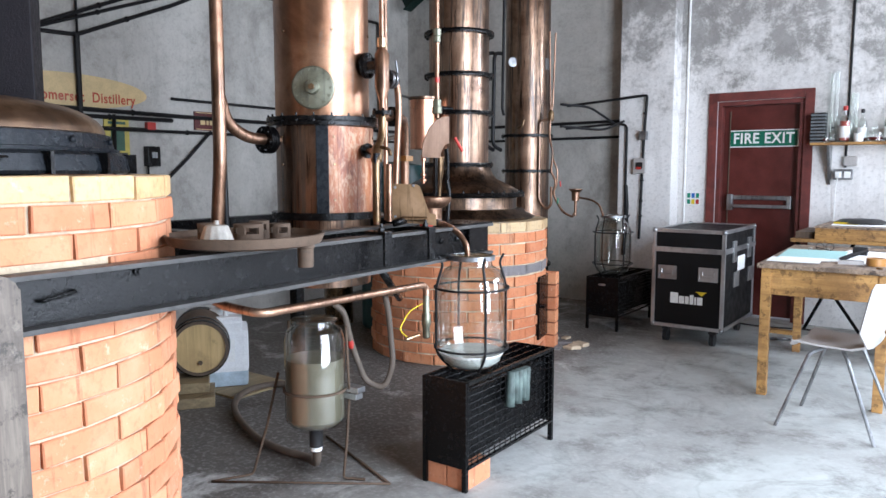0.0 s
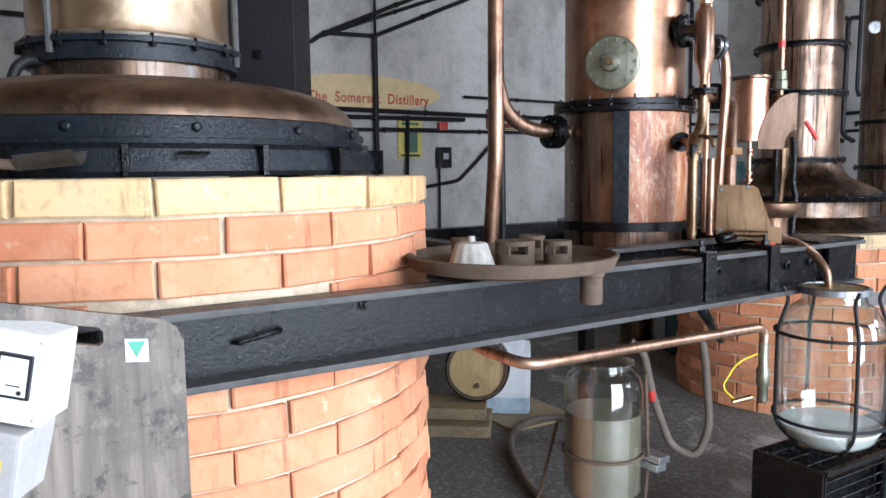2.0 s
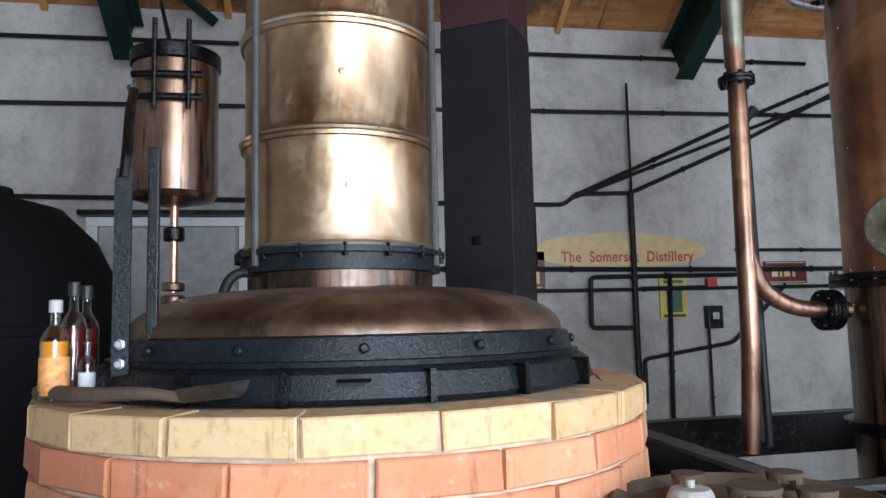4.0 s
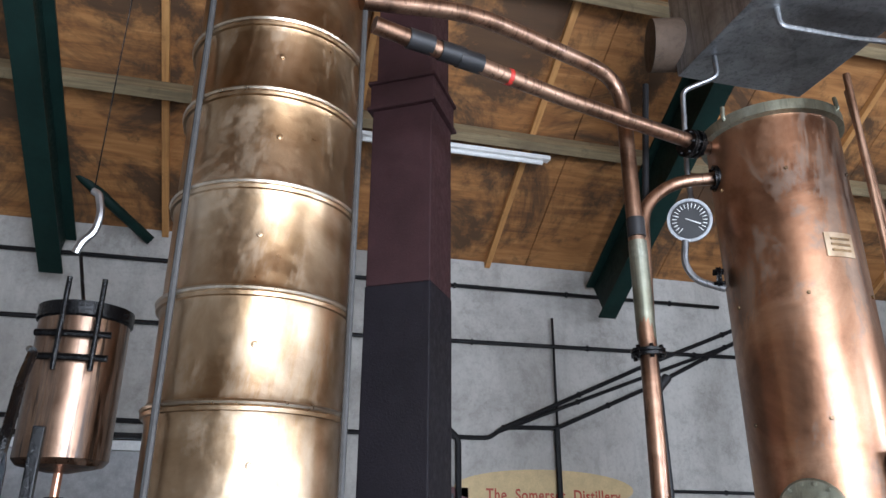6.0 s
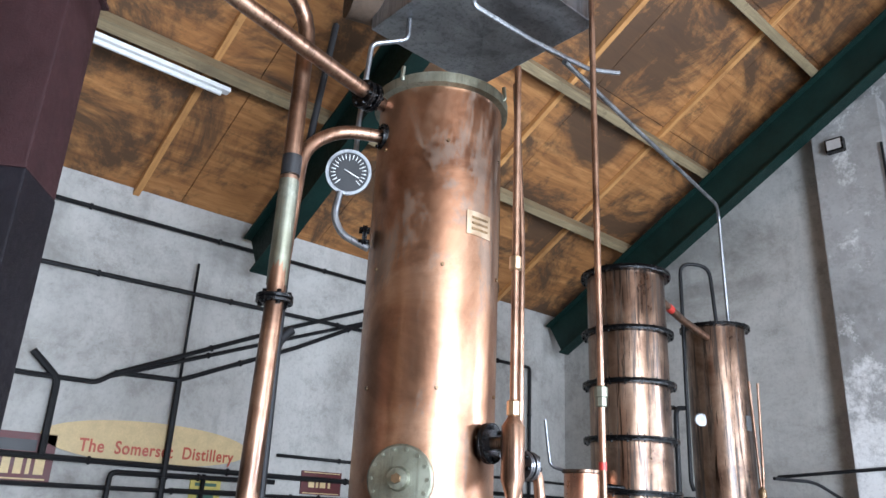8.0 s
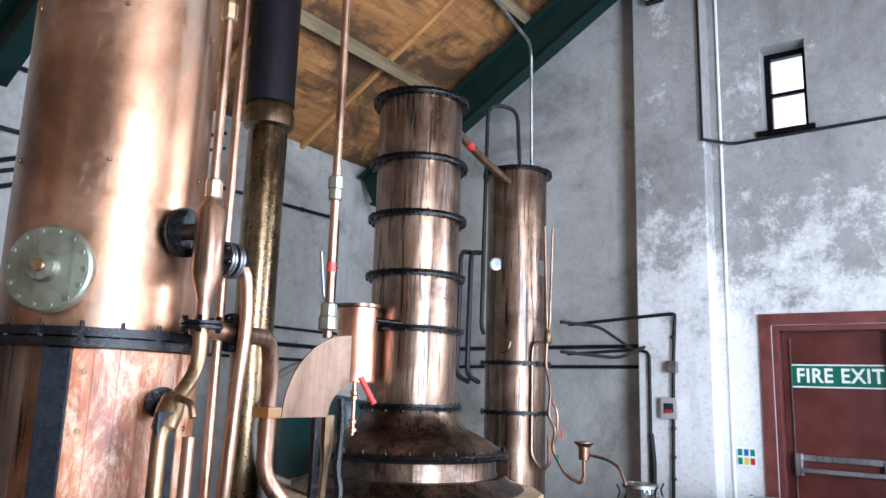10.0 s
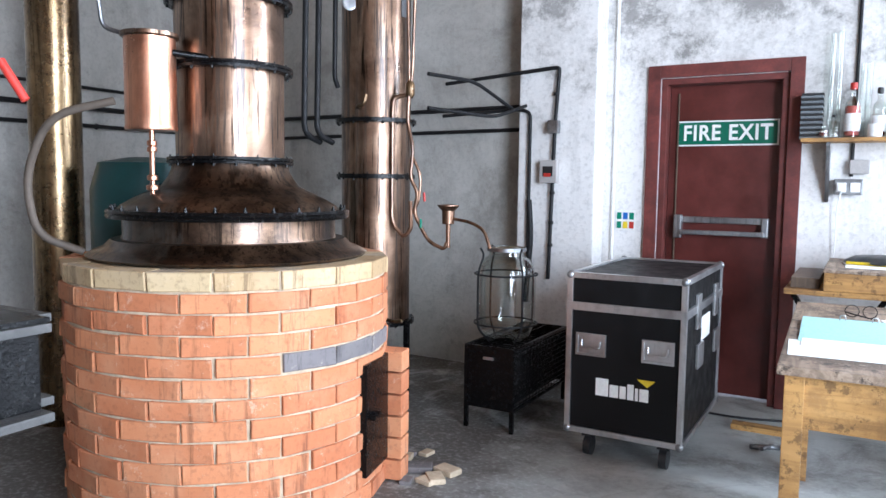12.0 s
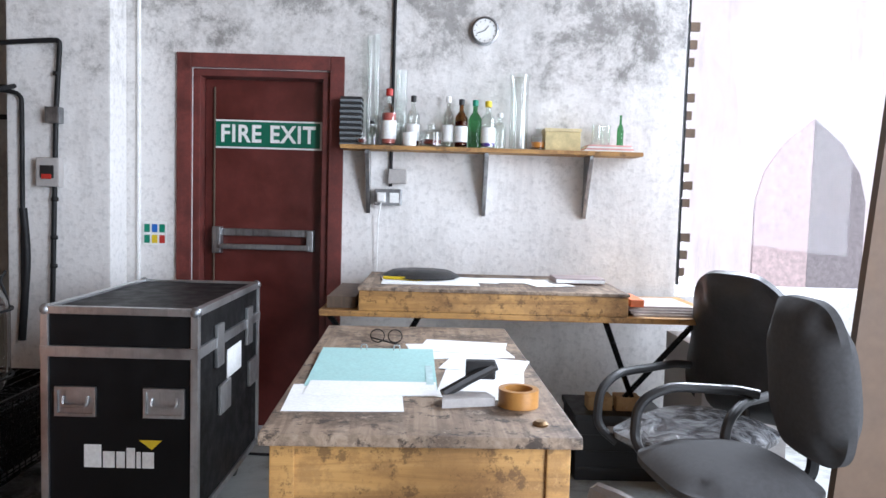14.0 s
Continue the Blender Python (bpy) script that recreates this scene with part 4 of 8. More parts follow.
tbl = empty("desk_table", (-0.75, 5.75, 0), "worn wooden table with square legs and drawer apron", "table")
tx0, tx1, ty0, ty1, tz = -1.11, -0.385, 5.03, 6.45, 0.826
bm = bm_new()
box(bm, (tx0, ty0, tz - 0.028), (tx1, ty1, tz), 0.006)
part("tabletop", bm, M_TABLE_TOP, tbl, "scratched grey-brown top")
for lo, hi in (((tx0 + 0.06, ty0 + 0.03), (tx1 - 0.06, ty0 + 0.05)), ((tx0 + 0.06, ty1 - 0.05), (tx1 - 0.06, ty1 - 0.03)), ((tx0 + 0.03, ty0 + 0.06), (tx0 + 0.05, ty1 - 0.06)), ((tx1 - 0.05, ty0 + 0.06), (tx1 - 0.03, ty1 - 0.06))):
    bm = bm_new()
    box(bm, (lo[0], lo[1], tz - 0.19), (hi[0], hi[1], tz - 0.03), 0.003)
    part("apron", bm, M_TABLE, tbl)
for x in (tx0 + 0.022, tx1 - 0.077):
    for y in (ty0 + 0.022, ty1 - 0.077):
        bm = bm_new()
        box(bm, (x, y, 0), (x + 0.055, y + 0.055, tz - 0.029), 0.004)
        part("leg", bm, M_TABLE, tbl)
tbl.location += Vector((-0.025, 0.028, 0))
tbl.rotation_euler.z = radians(2)

bench = empty("trestle_bench", (-0.45, 7.0, 0), "plank work bench on folding trestle legs against the wall", "bench")
bm = bm_new()
box(bm, (-1.24, 6.70, 0.825), (0.62, 7.50, 0.852), 0.005)
part("bench_top", bm, M_TABLE, bench)
for x in (-1.0, 0.25):
    for s in (-1, 1):
        bm = bm_new()
        rod(bm, (x - 0.2 * s, 6.76, 0.82), (x + 0.22 * s, 7.36, 0.0), 0.014)
        part("trestle_leg", bm, M_IRON, bench)
bm = bm_new()
box(bm, (-1.065, 6.70, 0.8525), (0.135, 7.42, 0.942), 0.006)
sl = thing("drawing_board_box", bm, M_TABLE, "shallow yellow-brown wooden box lying on the bench", "box")
bm = bm_new()
box(bm, (-1.07, 6.695, 0.943), (0.14, 7.425, 0.957), 0.003)
part("lid", bm, M_TABLE_TOP, sl, "worn grey lid").matrix_world = Matrix.Identity(4)

shelf = empty("wall_shelf", (-0.45, 7.45, 1.6), "long wooden wall shelf on iron brackets", "shelf")
bm = bm_new()
box(bm, (-1.25, 7.38, 1.612), (0.36, NY - 0.004, 1.634), 0.003)
part("board", bm, M_TABLE, shelf)
for x in (-1.12, -0.48, 0.08):
    bm = bm_new()
    prism(bm, [(0, 0), (0, -0.34), (0.012, -0.34), (0.16, -0.02), (0.16, 0)], 0.02, Matrix.Translation((x, NY - 0.005, 1.61)) @ Matrix(((0, 0, 1, 0), (-1, 0, 0, 0), (0, 1, 0, 0), (0, 0, 0, 1))))
    part("bracket", bm, M_STEEL, shelf)

# ---------------------------------------------------------------- fittings on the stills


def disc_flange(parent, at, axis, r, thick, material, name="flange", bolts=6):
    """A round bolted flange whose face looks along axis."""
    f_ = part(name, lathe(bm_new(), [(r * 0.35, -thick), (r, -thick), (r, -0.002), (r * 0.94, 0), (r, 0.002), (r, thick), (r * 0.35, thick)], 28, at, axis), material, parent)
    ax = Vector(axis).normalized()
    u = ax.orthogonal().normalized()
    v = ax.cross(u)
    for k in range(bolts):
        a = 2 * math.pi * k / bolts
        p = Vector(at) + (u * math.cos(a) + v * math.sin(a)) * r * 0.78
        part("bolt", lathe(bm_new(), [(0.007, -thick - 0.01), (0.007, thick + 0.012)], 6, p, ax), M_IRON, f_)
    return f_


def pipe_thing(name, pts, r, material, label, category="pipe", bend=0.06, group="", seg=12):
    return thing(name, tube(bm_new(), pts, r, seg, bend), material, label, category, group)


# manhole, flange, gauge and plate of the tall column
a = radians(-54)
d = Vector((math.cos(a), math.sin(a), 0))
mh = part("manhole", lathe(bm_new(), [(0.07, -0.03), (0.07, 0.015), (0.098, 0.017), (0.1, 0.022), (0.1, 0.04), (0.094, 0.046), (0.06, 0.052), (0.035, 0.055), (0.03, 0.075), (0.012, 0.078)], 40, T2 + d * TR + Vector((0, 0, 1.775)), d), M_VERDIGRIS, col, "verdigris bronze manhole cover")
u = Vector((-d.y, d.x, 0))
for k in range(14):
    b = 2 * math.pi * k / 14
    p = T2 + d * (TR + 0.045) + Vector((0, 0, 1.775)) + (u * math.cos(b) + Vector((0, 0, 1)) * math.sin(b)) * 0.085
    part("bolt", lathe(bm_new(), [(0.006, 0), (0.006, 0.008)], 6, p, d), M_VERDIGRIS, mh)
bm = bm_new()
p = T2 + d * (TR + 0.065) + Vector((0, 0, 1.775))
lathe(bm, [(0.016, 0), (0.014, 0.025)], 6, p, d)
part("hub", bm, M_BRONZE, mh)
a = radians(11)
d = Vector((math.cos(a), math.sin(a), 0))
part("nozzle", rod(bm_new(), T2 + d * (TR - 0.01) + Vector((0, 0, 1.897)), (-2.40, 3.045, 1.897), 0.02), M_COPPER_DARK, col)
disc_flange(col, T2 + d * (TR + 0.03) + Vector((0, 0, 1.897)), d, 0.062, 0.01, M_IRON)
bm = bm_new()
tube(bm, [(-2.80, 2.735, 2.53), (-2.86, 2.66, 2.575), (-2.875, 2.63, 2.64), (-2.865, 2.64, 2.73)], 0.013, 10, 0.04)
gp = part("gauge_pipe", bm, M_STEEL, col)
disc_flange(col, (-2.815, 2.725, 2.575), (-0.5, -0.75, 0), 0.04, 0.008, M_IRON, bolts=4)
ga = empty("dial_gauge", (-2.845, 2.655, 2.805), "round black-faced dial gauge on a bent pipe", "gauge")
fw = Vector((0.78, -0.55, -0.3)).normalized()
part("housing", lathe(bm_new(), [(0.05, -0.03), (0.078, -0.025), (0.082, 0.0), (0.08, 0.014), (0.07, 0.014)], 40, ga.location, fw, cap=False), M_STEEL, ga)
fa_ = part("dial_face", lathe(bm_new(), [(0.069, 0.008), (0.069, 0.0125)], 40, ga.location, fw), M_BLACK, ga)
up = Vector((0, 0, 1)) - fw * fw.z
up.normalize()
sd = fw.cross(up)
for k in range(21):
    b = radians(-135 + 13.5 * k)
    dirv = up * math.cos(b) - sd * math.sin(b)
    part("tick_mark", rod(bm_new(), ga.location + fw * 0.0135 + dirv * (0.046 if k % 5 else 0.04), ga.location + fw * 0.0135 + dirv * 0.062, 0.0016, 4), M_SIGN_WHITE, fa_)
part("needle", rod(bm_new(), ga.location + fw * 0.016 + (up * 0.3 + sd * 0.6) * 0.025, ga.location + fw * 0.016 - (up * 0.45 + sd * 0.9) * 0.042, 0.0022, 6), M_SIGN_WHITE, fa_)
bm = bm_new()
pts = []
for k in range(6):
    b = radians(-14 + 26 * k / 5)
    pts.append((T2.x + (TR + 0.005) * math.cos(b), T2.y + (TR + 0.005) * math.sin(b)))
for k in reversed(range(6)):
    b = radians(-14 + 26 * k / 5)
    pts.append((T2.x + (TR + 0.001) * math.cos(b), T2.y + (TR + 0.001) * math.sin(b)))
prism(bm, pts, 0.085, Matrix.Translation((0, 0, 2.57)))
npl = part("name_plate", bm, M_BRASS, col, "small brass name plate")
for z in (2.632, 2.612, 2.592):
    bm = bm_new()
    b = radians(-1)
    box(bm, (TR + 0.0045, -0.036, z - 0.004), (TR + 0.0062, 0.036, z + 0.004), 0, Matrix.Translation((T2.x, T2.y, 0)) @ Matrix.Rotation(b, 4, "Z"))
    part("text_bar", bm, M_BRONZE, npl)
for k in range(3):
    b = radians(-75 + 100 * k)
    p = T2 + Vector((math.cos(b), math.sin(b), 0)) * (TR + 0.005) + Vector((0, 0, 3.14))
    part("rim_clamp", tube(bm_new(), [p, p + Vector((0.02 * math.cos(b), 0.02 * math.sin(b), 0.01)), p + Vector((0.015 * math.cos(b), 0.015 * math.sin(b), 0.06))], 0.008, 8, 0.01), M_VERDIGRIS, col)
for k in range(3):
    for z in (2.05, 2.45, 2.9, 1.25, 1.42, 1.55):
        b = radians(-95 + 62 * k)
        p = T2 + Vector((math.cos(b), math.sin(b), 0)) * (TR + (0.018 if z < 1.6 else 0.0)) + Vector((0, 0, z))
        part("stud", lathe(bm_new(), [(0.007, 0), (0.006, 0.006)], 8, p, (math.cos(b), math.sin(b), 0)), M_BRONZE, col)

# riser with the long funnel beside the tall column
rs = empty("funnel_riser", (-2.40, 3.045, 1.17), "copper riser pipe with a long funnel and valves", "pipe")
part("funnel", lathe(bm_new(), [(0.013, 1.98), (0.036, 1.945), (0.036, 1.79), (0.016, 1.725), (0.016, 1.675)], 24, (-2.40, 3.045, 0)), M_PIPE, rs)
part("upper_pipe", lathe(bm_new(), [(0.012, 1.975), (0.012, 3.22)], 16, (-2.40, 3.045, 0)), M_PIPE, rs)
for z in (2.47, 2.0):
    part("union", lathe(bm_new(), [(0.016, -0.025), (0.021, -0.02), (0.021, 0.02), (0.016, 0.025)], 8, (-2.40, 3.045, z)), M_BRASS, rs)
disc_flange(rs, (-2.40, 3.045, 1.668), (0, 0, 1), 0.05, 0.009, M_IRON, bolts=4)
part("lower_pipe", tube(bm_new(), [(-2.40, 3.045, 1.66), (-2.40, 3.045, 1.56), (-2.37, 2.97, 1.49), (-2.33, 2.915, 1.44), (-2.325, 2.91, 1.15)], 0.018, 12, 0.05), M_BRONZE, rs)
part("valve_body", lathe(bm_new(), [(0.015, -0.05), (0.026, -0.04), (0.03, 0.0), (0.026, 0.04), (0.015, 0.05)], 14, (-2.35, 2.945, 1.465), (0.35, -0.5, -0.8)), M_BRONZE, rs)
part("valve_handle", tube(bm_new(), [(-2.33, 2.95, 1.50), (-2.28, 2.95, 1.49), (-2.27, 2.95, 1.46)], 0.008, 8, 0.015), M_BRONZE, rs)
part("drain_pipe", lathe(bm_new(), [(0.014, 1.15), (0.014, 1.42)], 12, (-2.285, 2.955, 0)), M_PIPE, rs)
bm = bm_new()
box(bm, (-2.335, 2.90, 1.20), (-2.32, 2.945, 1.47), 0.003)
part("bracket", bm, M_IRON_BLUE, rs, "blue-black flat iron bracket")
pipe_thing("thin_copper_pipe", [(-2.46, 3.14, 1.14), (-2.46, 3.14, 2.6), (-2.46, 3.1, 3.2)], 0.012, M_PIPE, "thin upright copper pipe beside the column")
v1 = empty("valve_pipe", (-2.42, 3.17, 1.2), "bent copper pipe with a bolted valve flange", "pipe")
part("pipe", tube(bm_new(), [(-2.41, 3.06, 1.835), (-2.41, 3.17, 1.835), (-2.41, 3.185, 1.70), (-2.43, 3.165, 1.15)], 0.017, 12, 0.05), M_PIPE, v1)
disc_flange(v1, (-2.41, 3.10, 1.835), (0, 1, 0), 0.045, 0.008, M_STEEL)
disc_flange(v1, (-2.41, 3.125, 1.835), (0, 1, 0), 0.045, 0.008, M_STEEL)
v2 = empty("second_valve_pipe", (-2.5, 3.4, 1.2), "thicker bent copper pipe behind the valve", "pipe")
part("pipe", tube(bm_new(), [(-2.42, 3.05, 1.66), (-2.47, 3.22, 1.66), (-2.53, 3.37, 1.66), (-2.55, 3.40, 1.56), (-2.55, 3.40, 1.28), (-2.52, 3.46, 1.20)], 0.024, 14, 0.09), M_PIPE, v2)
disc_flange(v2, (-2.455, 3.18, 1.66), (-0.3, 0.9, 0), 0.05, 0.009, M_IRON)
bm = bm_new()
box(bm, (-2.585, 3.37, 1.44), (-2.515, 3.43, 1.47), 0.004)
part("pipe_tag", bm, M_TAPE, v2)

# sampling elbow on the drum
se = empty("sampling_elbow", (-2.36, 2.93, 1.15), "copper elbow pipe from the drum to the frame", "pipe")
part("pipe", tube(bm_new(), [(-2.50, 3.01, 1.485), (-2.42, 2.985, 1.485), (-2.38, 2.97, 1.46), (-2.376, 2.968, 1.13)], 0.016, 12, 0.06), M_PIPE, se)
disc_flange(se, (-2.455, 2.995, 1.485), (0.9, -0.3, 0), 0.036, 0.008, M_IRON, bolts=4)

# quarter-disc shutter with its lever under the feed pipe
sh = empty("shutter_plate", (-2.3, 3.42, 1.16), "brass quarter-disc shutter plate on iron levers", "shutter")
bm = bm_new()
arc_pts = [(0.0, 0.0), (0.232, 0.0)] + [(0.232 * math.cos(t_), 0.215 * math.sin(t_)) for t_ in [math.pi / 2 * k / 14 for k in range(1, 15)]]
arc_pts = [(0.075, 0.0)] + arc_pts[1:] + [(0.075 * math.sin(t_), 0.075 * math.cos(t_)) for t_ in [math.pi / 2 * k / 8 for k in range(8)]]
prism(bm, [(-x_, z_) for x_, z_ in arc_pts], 0.004, Matrix.Translation((-2.295, 3.45, 1.455)) @ Matrix(((0, 0, 1, 0), (1, 0, 0, 0), (0, 1, 0, 0), (0, 0, 0, 1))))
part("plate", bm, M_FAN, sh)
bm = bm_new()
tube(bm, [(-2.28, 3.41, 1.50), (-2.27, 3.405, 1.45), (-2.25, 3.375, 1.32), (-2.24, 3.38, 1.28), (-2.235, 3.355, 1.14)], 0.011, 8, 0.03)
part("lever", bm, M_IRON, sh)
bm = bm_new()
box(bm, (-2.31, 3.335, 1.14), (-2.295, 3.355, 1.47), 0.002)
part("upright", bm, M_IRON, sh)
bm = bm_new()
tube(bm, [(-2.30, 3.385, 1.46), (-2.30, 3.385, 1.36), (-2.31, 3.385, 1.2)], 0.02, 10, 0.03, taper=0.008)
part("spout", bm, M_BRONZE, sh)
bm = bm_new()
rod(bm, (-2.262, 3.46, 1.56), (-2.23, 3.485, 1.49), 0.008)
part("tag", bm, M_RED, sh, "red plastic tag")
fp = empty("feed_pipe", (-2.325, 3.39, 1.65), "long upright copper feed pipe with brass unions", "pipe")
part("pipe", lathe(bm_new(), [(0.012, 1.66), (0.012, 4.45)], 14, (-2.325, 3.39, 0)), M_PIPE, fp)
for z, r_ in ((1.735, 0.022), (1.70, 0.026), (2.06, 0.019), (2.09, 0.022)):
    part("union", lathe(bm_new(), [(r_ * 0.8, -0.02), (r_, -0.016), (r_, 0.016), (r_ * 0.8, 0.02)], 8, (-2.325, 3.39, z)), M_VERDIGRIS, fp)
part("tape_band", lathe(bm_new(), [(0.0135, 1.84), (0.0135, 1.865)], 14, (-2.325, 3.39, 0)), M_RED, fp, "red tape band")

# receiving bowl and splash plate on the frame
bw = empty("receiving_bowl", (-2.11, 3.05, 1.135), "copper funnel bowl on a round stem", "funnel")
part("bowl", lathe(bm_new(), [(0.05, 1.215), (0.075, 1.225), (0.094, 1.25), (0.096, 1.266), (0.09, 1.262), (0.07, 1.238), (0.03, 1.232)], 40, (-2.11, 3.05, 0)), M_PIPE, bw)
part("stem", lathe(bm_new(), [(0.057, 1.136), (0.052, 1.142), (0.052, 1.205), (0.055, 1.217)], 36, (-2.11, 3.05, 0)), M_PIPE, bw)
part("cloth", lathe(bm_new(), [(0.04, 1.236), (0.045, 1.25), (0.03, 1.258), (0.01, 1.256)], 9, (-2.12, 3.03, 0)), M_PAPER, bw, "crumpled white cloth")
part("outlet", rod(bm_new(), (-2.075, 3.03, 1.155), (-2.03, 3.015, 1.15), 0.014), M_STEEL, bw)
hz = thing("corrugated_hose", tube(bm_new(), [(-2.035, 3.016, 1.15), (-1.97, 3.00, 1.14), (-1.90, 2.99, 1.10), (-1.865, 2.99, 1.06), (-1.86, 2.99, 1.0)], 0.012, 12, 0.04), M_PIPE, "flexible corrugated copper hose into a jar", "hose")
for k in range(34):
    t_ = k / 33
    q = [Vector((-2.03, 3.014, 1.149)), Vector((-1.93, 2.995, 1.137)), Vector((-1.865, 2.99, 1.09)), Vector((-1.86, 2.99, 1.01))]
    p = q[0] * (1 - t_) ** 3 + q[1] * 3 * t_ * (1 - t_) ** 2 + q[2] * 3 * t_ * t_ * (1 - t_) + q[3] * t_ ** 3
    dv = (q[1] - q[0]) * (1 - t_) ** 2 + (q[2] - q[1]) * 2 * t_ * (1 - t_) + (q[3] - q[2]) * t_ * t_
    part("rib", lathe(bm_new(), [(0.0118, -0.0018), (0.0134, 0), (0.0118, 0.0018)], 12, p, dv), M_PIPE, hz)
pl_ = empty("splash_plate", (-2.02, 2.80, 1.135), "bent brass splash plate screwed to the frame", "plate")
m = Matrix.Translation((-2.09, 2.745, 1.17)) @ Matrix.Rotation(radians(38), 4, "Z") @ Matrix.Rotation(radians(90), 4, "X")
part("sheet", prism(bm_new(), [(0, 0), (0.19, -0.02), (0.19, 0.03), (0.16, 0.035), (0.12, 0.15), (0.105, 0.16), (0, 0.163)], 0.004, m), M_PLATE, pl_)
for x_, y_ in ((0.012, 0.147), (0.012, 0.02), (0.09, 0.155)):
    part("screw", lathe(bm_new(), [(0.007, 0), (0.005, 0.004)], 8, m @ Vector((x_, y_, 0.004)), m.to_3x3() @ Vector((0, 0, 1))), M_STEEL, pl_)
part("pin", rod(bm_new(), m @ Vector((0.04, 0.012, 0.02)), m @ Vector((0.15, 0.01, 0.02)), 0.01), M_BRONZE, pl_)
part("hinge", lathe(bm_new(), [(0.016, -0.03), (0.016, 0.03)], 10, m @ Vector((0.03, 0.0, 0.03)), (0.3, 0.9, 0.2)), M_IRON, pl_)
bm = bm_new()
box(bm, (-2.02, 2.845, 1.137), (-1.975, 2.885, 1.157), 0.003)
thing("red_block", bm, M_RED, "small red-orange plastic block on the frame", "block")

# straps, bolts and handle on the frame
for y in (2.50, 2.80):
    bm = bm_new()
    x = -1.9195 - 0.0297 * (y - 0.35)
    box(bm, (x - 0.03, y - 0.022, 1.138), (x + 0.078, y + 0.022, 1.15), 0.003)
    box(bm, (x + 0.066, y - 0.022, 1.01), (x + 0.078, y + 0.022, 1.139), 0.003)
    part("clamp", bm, M_IRON, fr)
    part("clamp_nut", lathe(bm_new(), [(0.013, 0), (0.013, 0.014), (0.007, 0.016), (0.007, 0.03)], 6, (x + 0.04, y, 1.15)), M_IRON, fr)
for y, z in ((2.97, 1.07), (3.10, 1.07), (3.21, 1.10), (3.27, 1.03), (3.31, 1.10), (3.31, 1.035), (2.62, 1.08), (1.45, 1.105)):
    x = -1.9195 - 0.0297 * (y - 0.35)
    part("bolt", lathe(bm_new(), [(0.013, 0), (0.013, 0.01), (0.007, 0.012), (0.007, 0.022)], 6, (x, y, z), (1, 0, 0)), M_IRON, fr)
bm = bm_new()
box(bm, (-1.99, 3.18, 0.999), (-1.978, 3.341, 1.12), 0.002)
part("end_plate", bm, M_IRON, fr)
x = -1.945
part("pull_handle", tube(bm_new(), [(x, 1.17, 1.06), (x + 0.025, 1.17, 1.06), (x + 0.025, 1.26, 1.075), (x, 1.26, 1.075)], 0.005, 8, 0.012), M_IRON, fr)
part("brace", tube(bm_new(), [(-1.99, 2.55, 0.985), (-2.18, 2.9, 0.80)], 0.016, 8), M_IRON, fr)

# round tray with burner parts, on the frame
tr_ = empty("round_tray", (-1.985, 1.865, 1.137), "round rusty iron tray holding old burner parts", "tray")
DX, DY = -1.985, 1.865
part("tray", lathe(bm_new(), [(0.02, 1.142), (0.20, 1.142), (0.245, 1.152), (0.258, 1.182), (0.25, 1.184), (0.238, 1.162), (0.20, 1.152), (0.02, 1.152)], 56, (DX, DY, 0)), M_RUST, tr_)
part("hollow_handle", lathe(bm_new(), [(0.024, 1.075), (0.026, 1.08), (0.026, 1.135), (0.03, 1.14), (0.03, 1.16)], 20, (-1.80, 1.955, 0)), M_RUST, tr_)


def burner_cap(x, y, r, h):
    """A slotted ring with windows round its wall and a flat cap."""
    e_ = empty("burner_cap", (x, y, 1.153), "slotted rusty iron burner cap on the tray", "burner cap", "burner caps on the tray")
    part("ring", lathe(bm_new(), [(r, 1.153), (r, 1.153 + h * 0.5), (r * 0.8, 1.153 + h * 0.5)], 20, (x, y, 0)), M_RUST, e_)
    part("cap", lathe(bm_new(), [(r, 1.153 + h * 0.82), (r * 1.02, 1.153 + h), (0.01, 1.153 + h)], 20, (x, y, 0)), M_RUST, e_)
    for k in range(4):
        a_ = radians(20 + 90 * k)
        bm_ = bm_new()
        box(bm_, (r * 0.82, -r * 0.3, 1.153 + h * 0.48), (r * 0.99, r * 0.3, 1.153 + h * 0.84), 0, Matrix.Translation((x, y, 0)) @ Matrix.Rotation(a_, 4, "Z"))
        part("post", bm_, M_RUST, e_)


for x, y, r_, h_ in ((-1.965, 1.86, 0.048, 0.062), (-1.92, 1.955, 0.034, 0.06), (-2.10, 1.80, 0.032, 0.062), (-2.06, 1.985, 0.034, 0.062)):
    burner_cap(x, y, r_, h_)
bm = bm_new()
lathe(bm, [(0.058, 1.153), (0.052, 1.165), (0.038, 1.212), (0.034, 1.217), (0.008, 1.219), (0.008, 1.232)], 48, (-1.965, 1.735, 0))
for v in bm.verts:
    if v.co.z < 1.21:
        q_ = Vector((v.co.x + 1.965, v.co.y - 1.735, 0))
        v.co += q_.normalized() * 0.0035 * math.cos(12 * math.atan2(q_.y, q_.x)) * (1.217 - v.co.z) / 0.064
thing("fluted_cone", bm, plain("dusty_cast_metal", (0.40, 0.375, 0.33), 0.7, vary=0.35, scale=20, bump=0.4), "grey fluted metal cone standing on the tray", "cone")

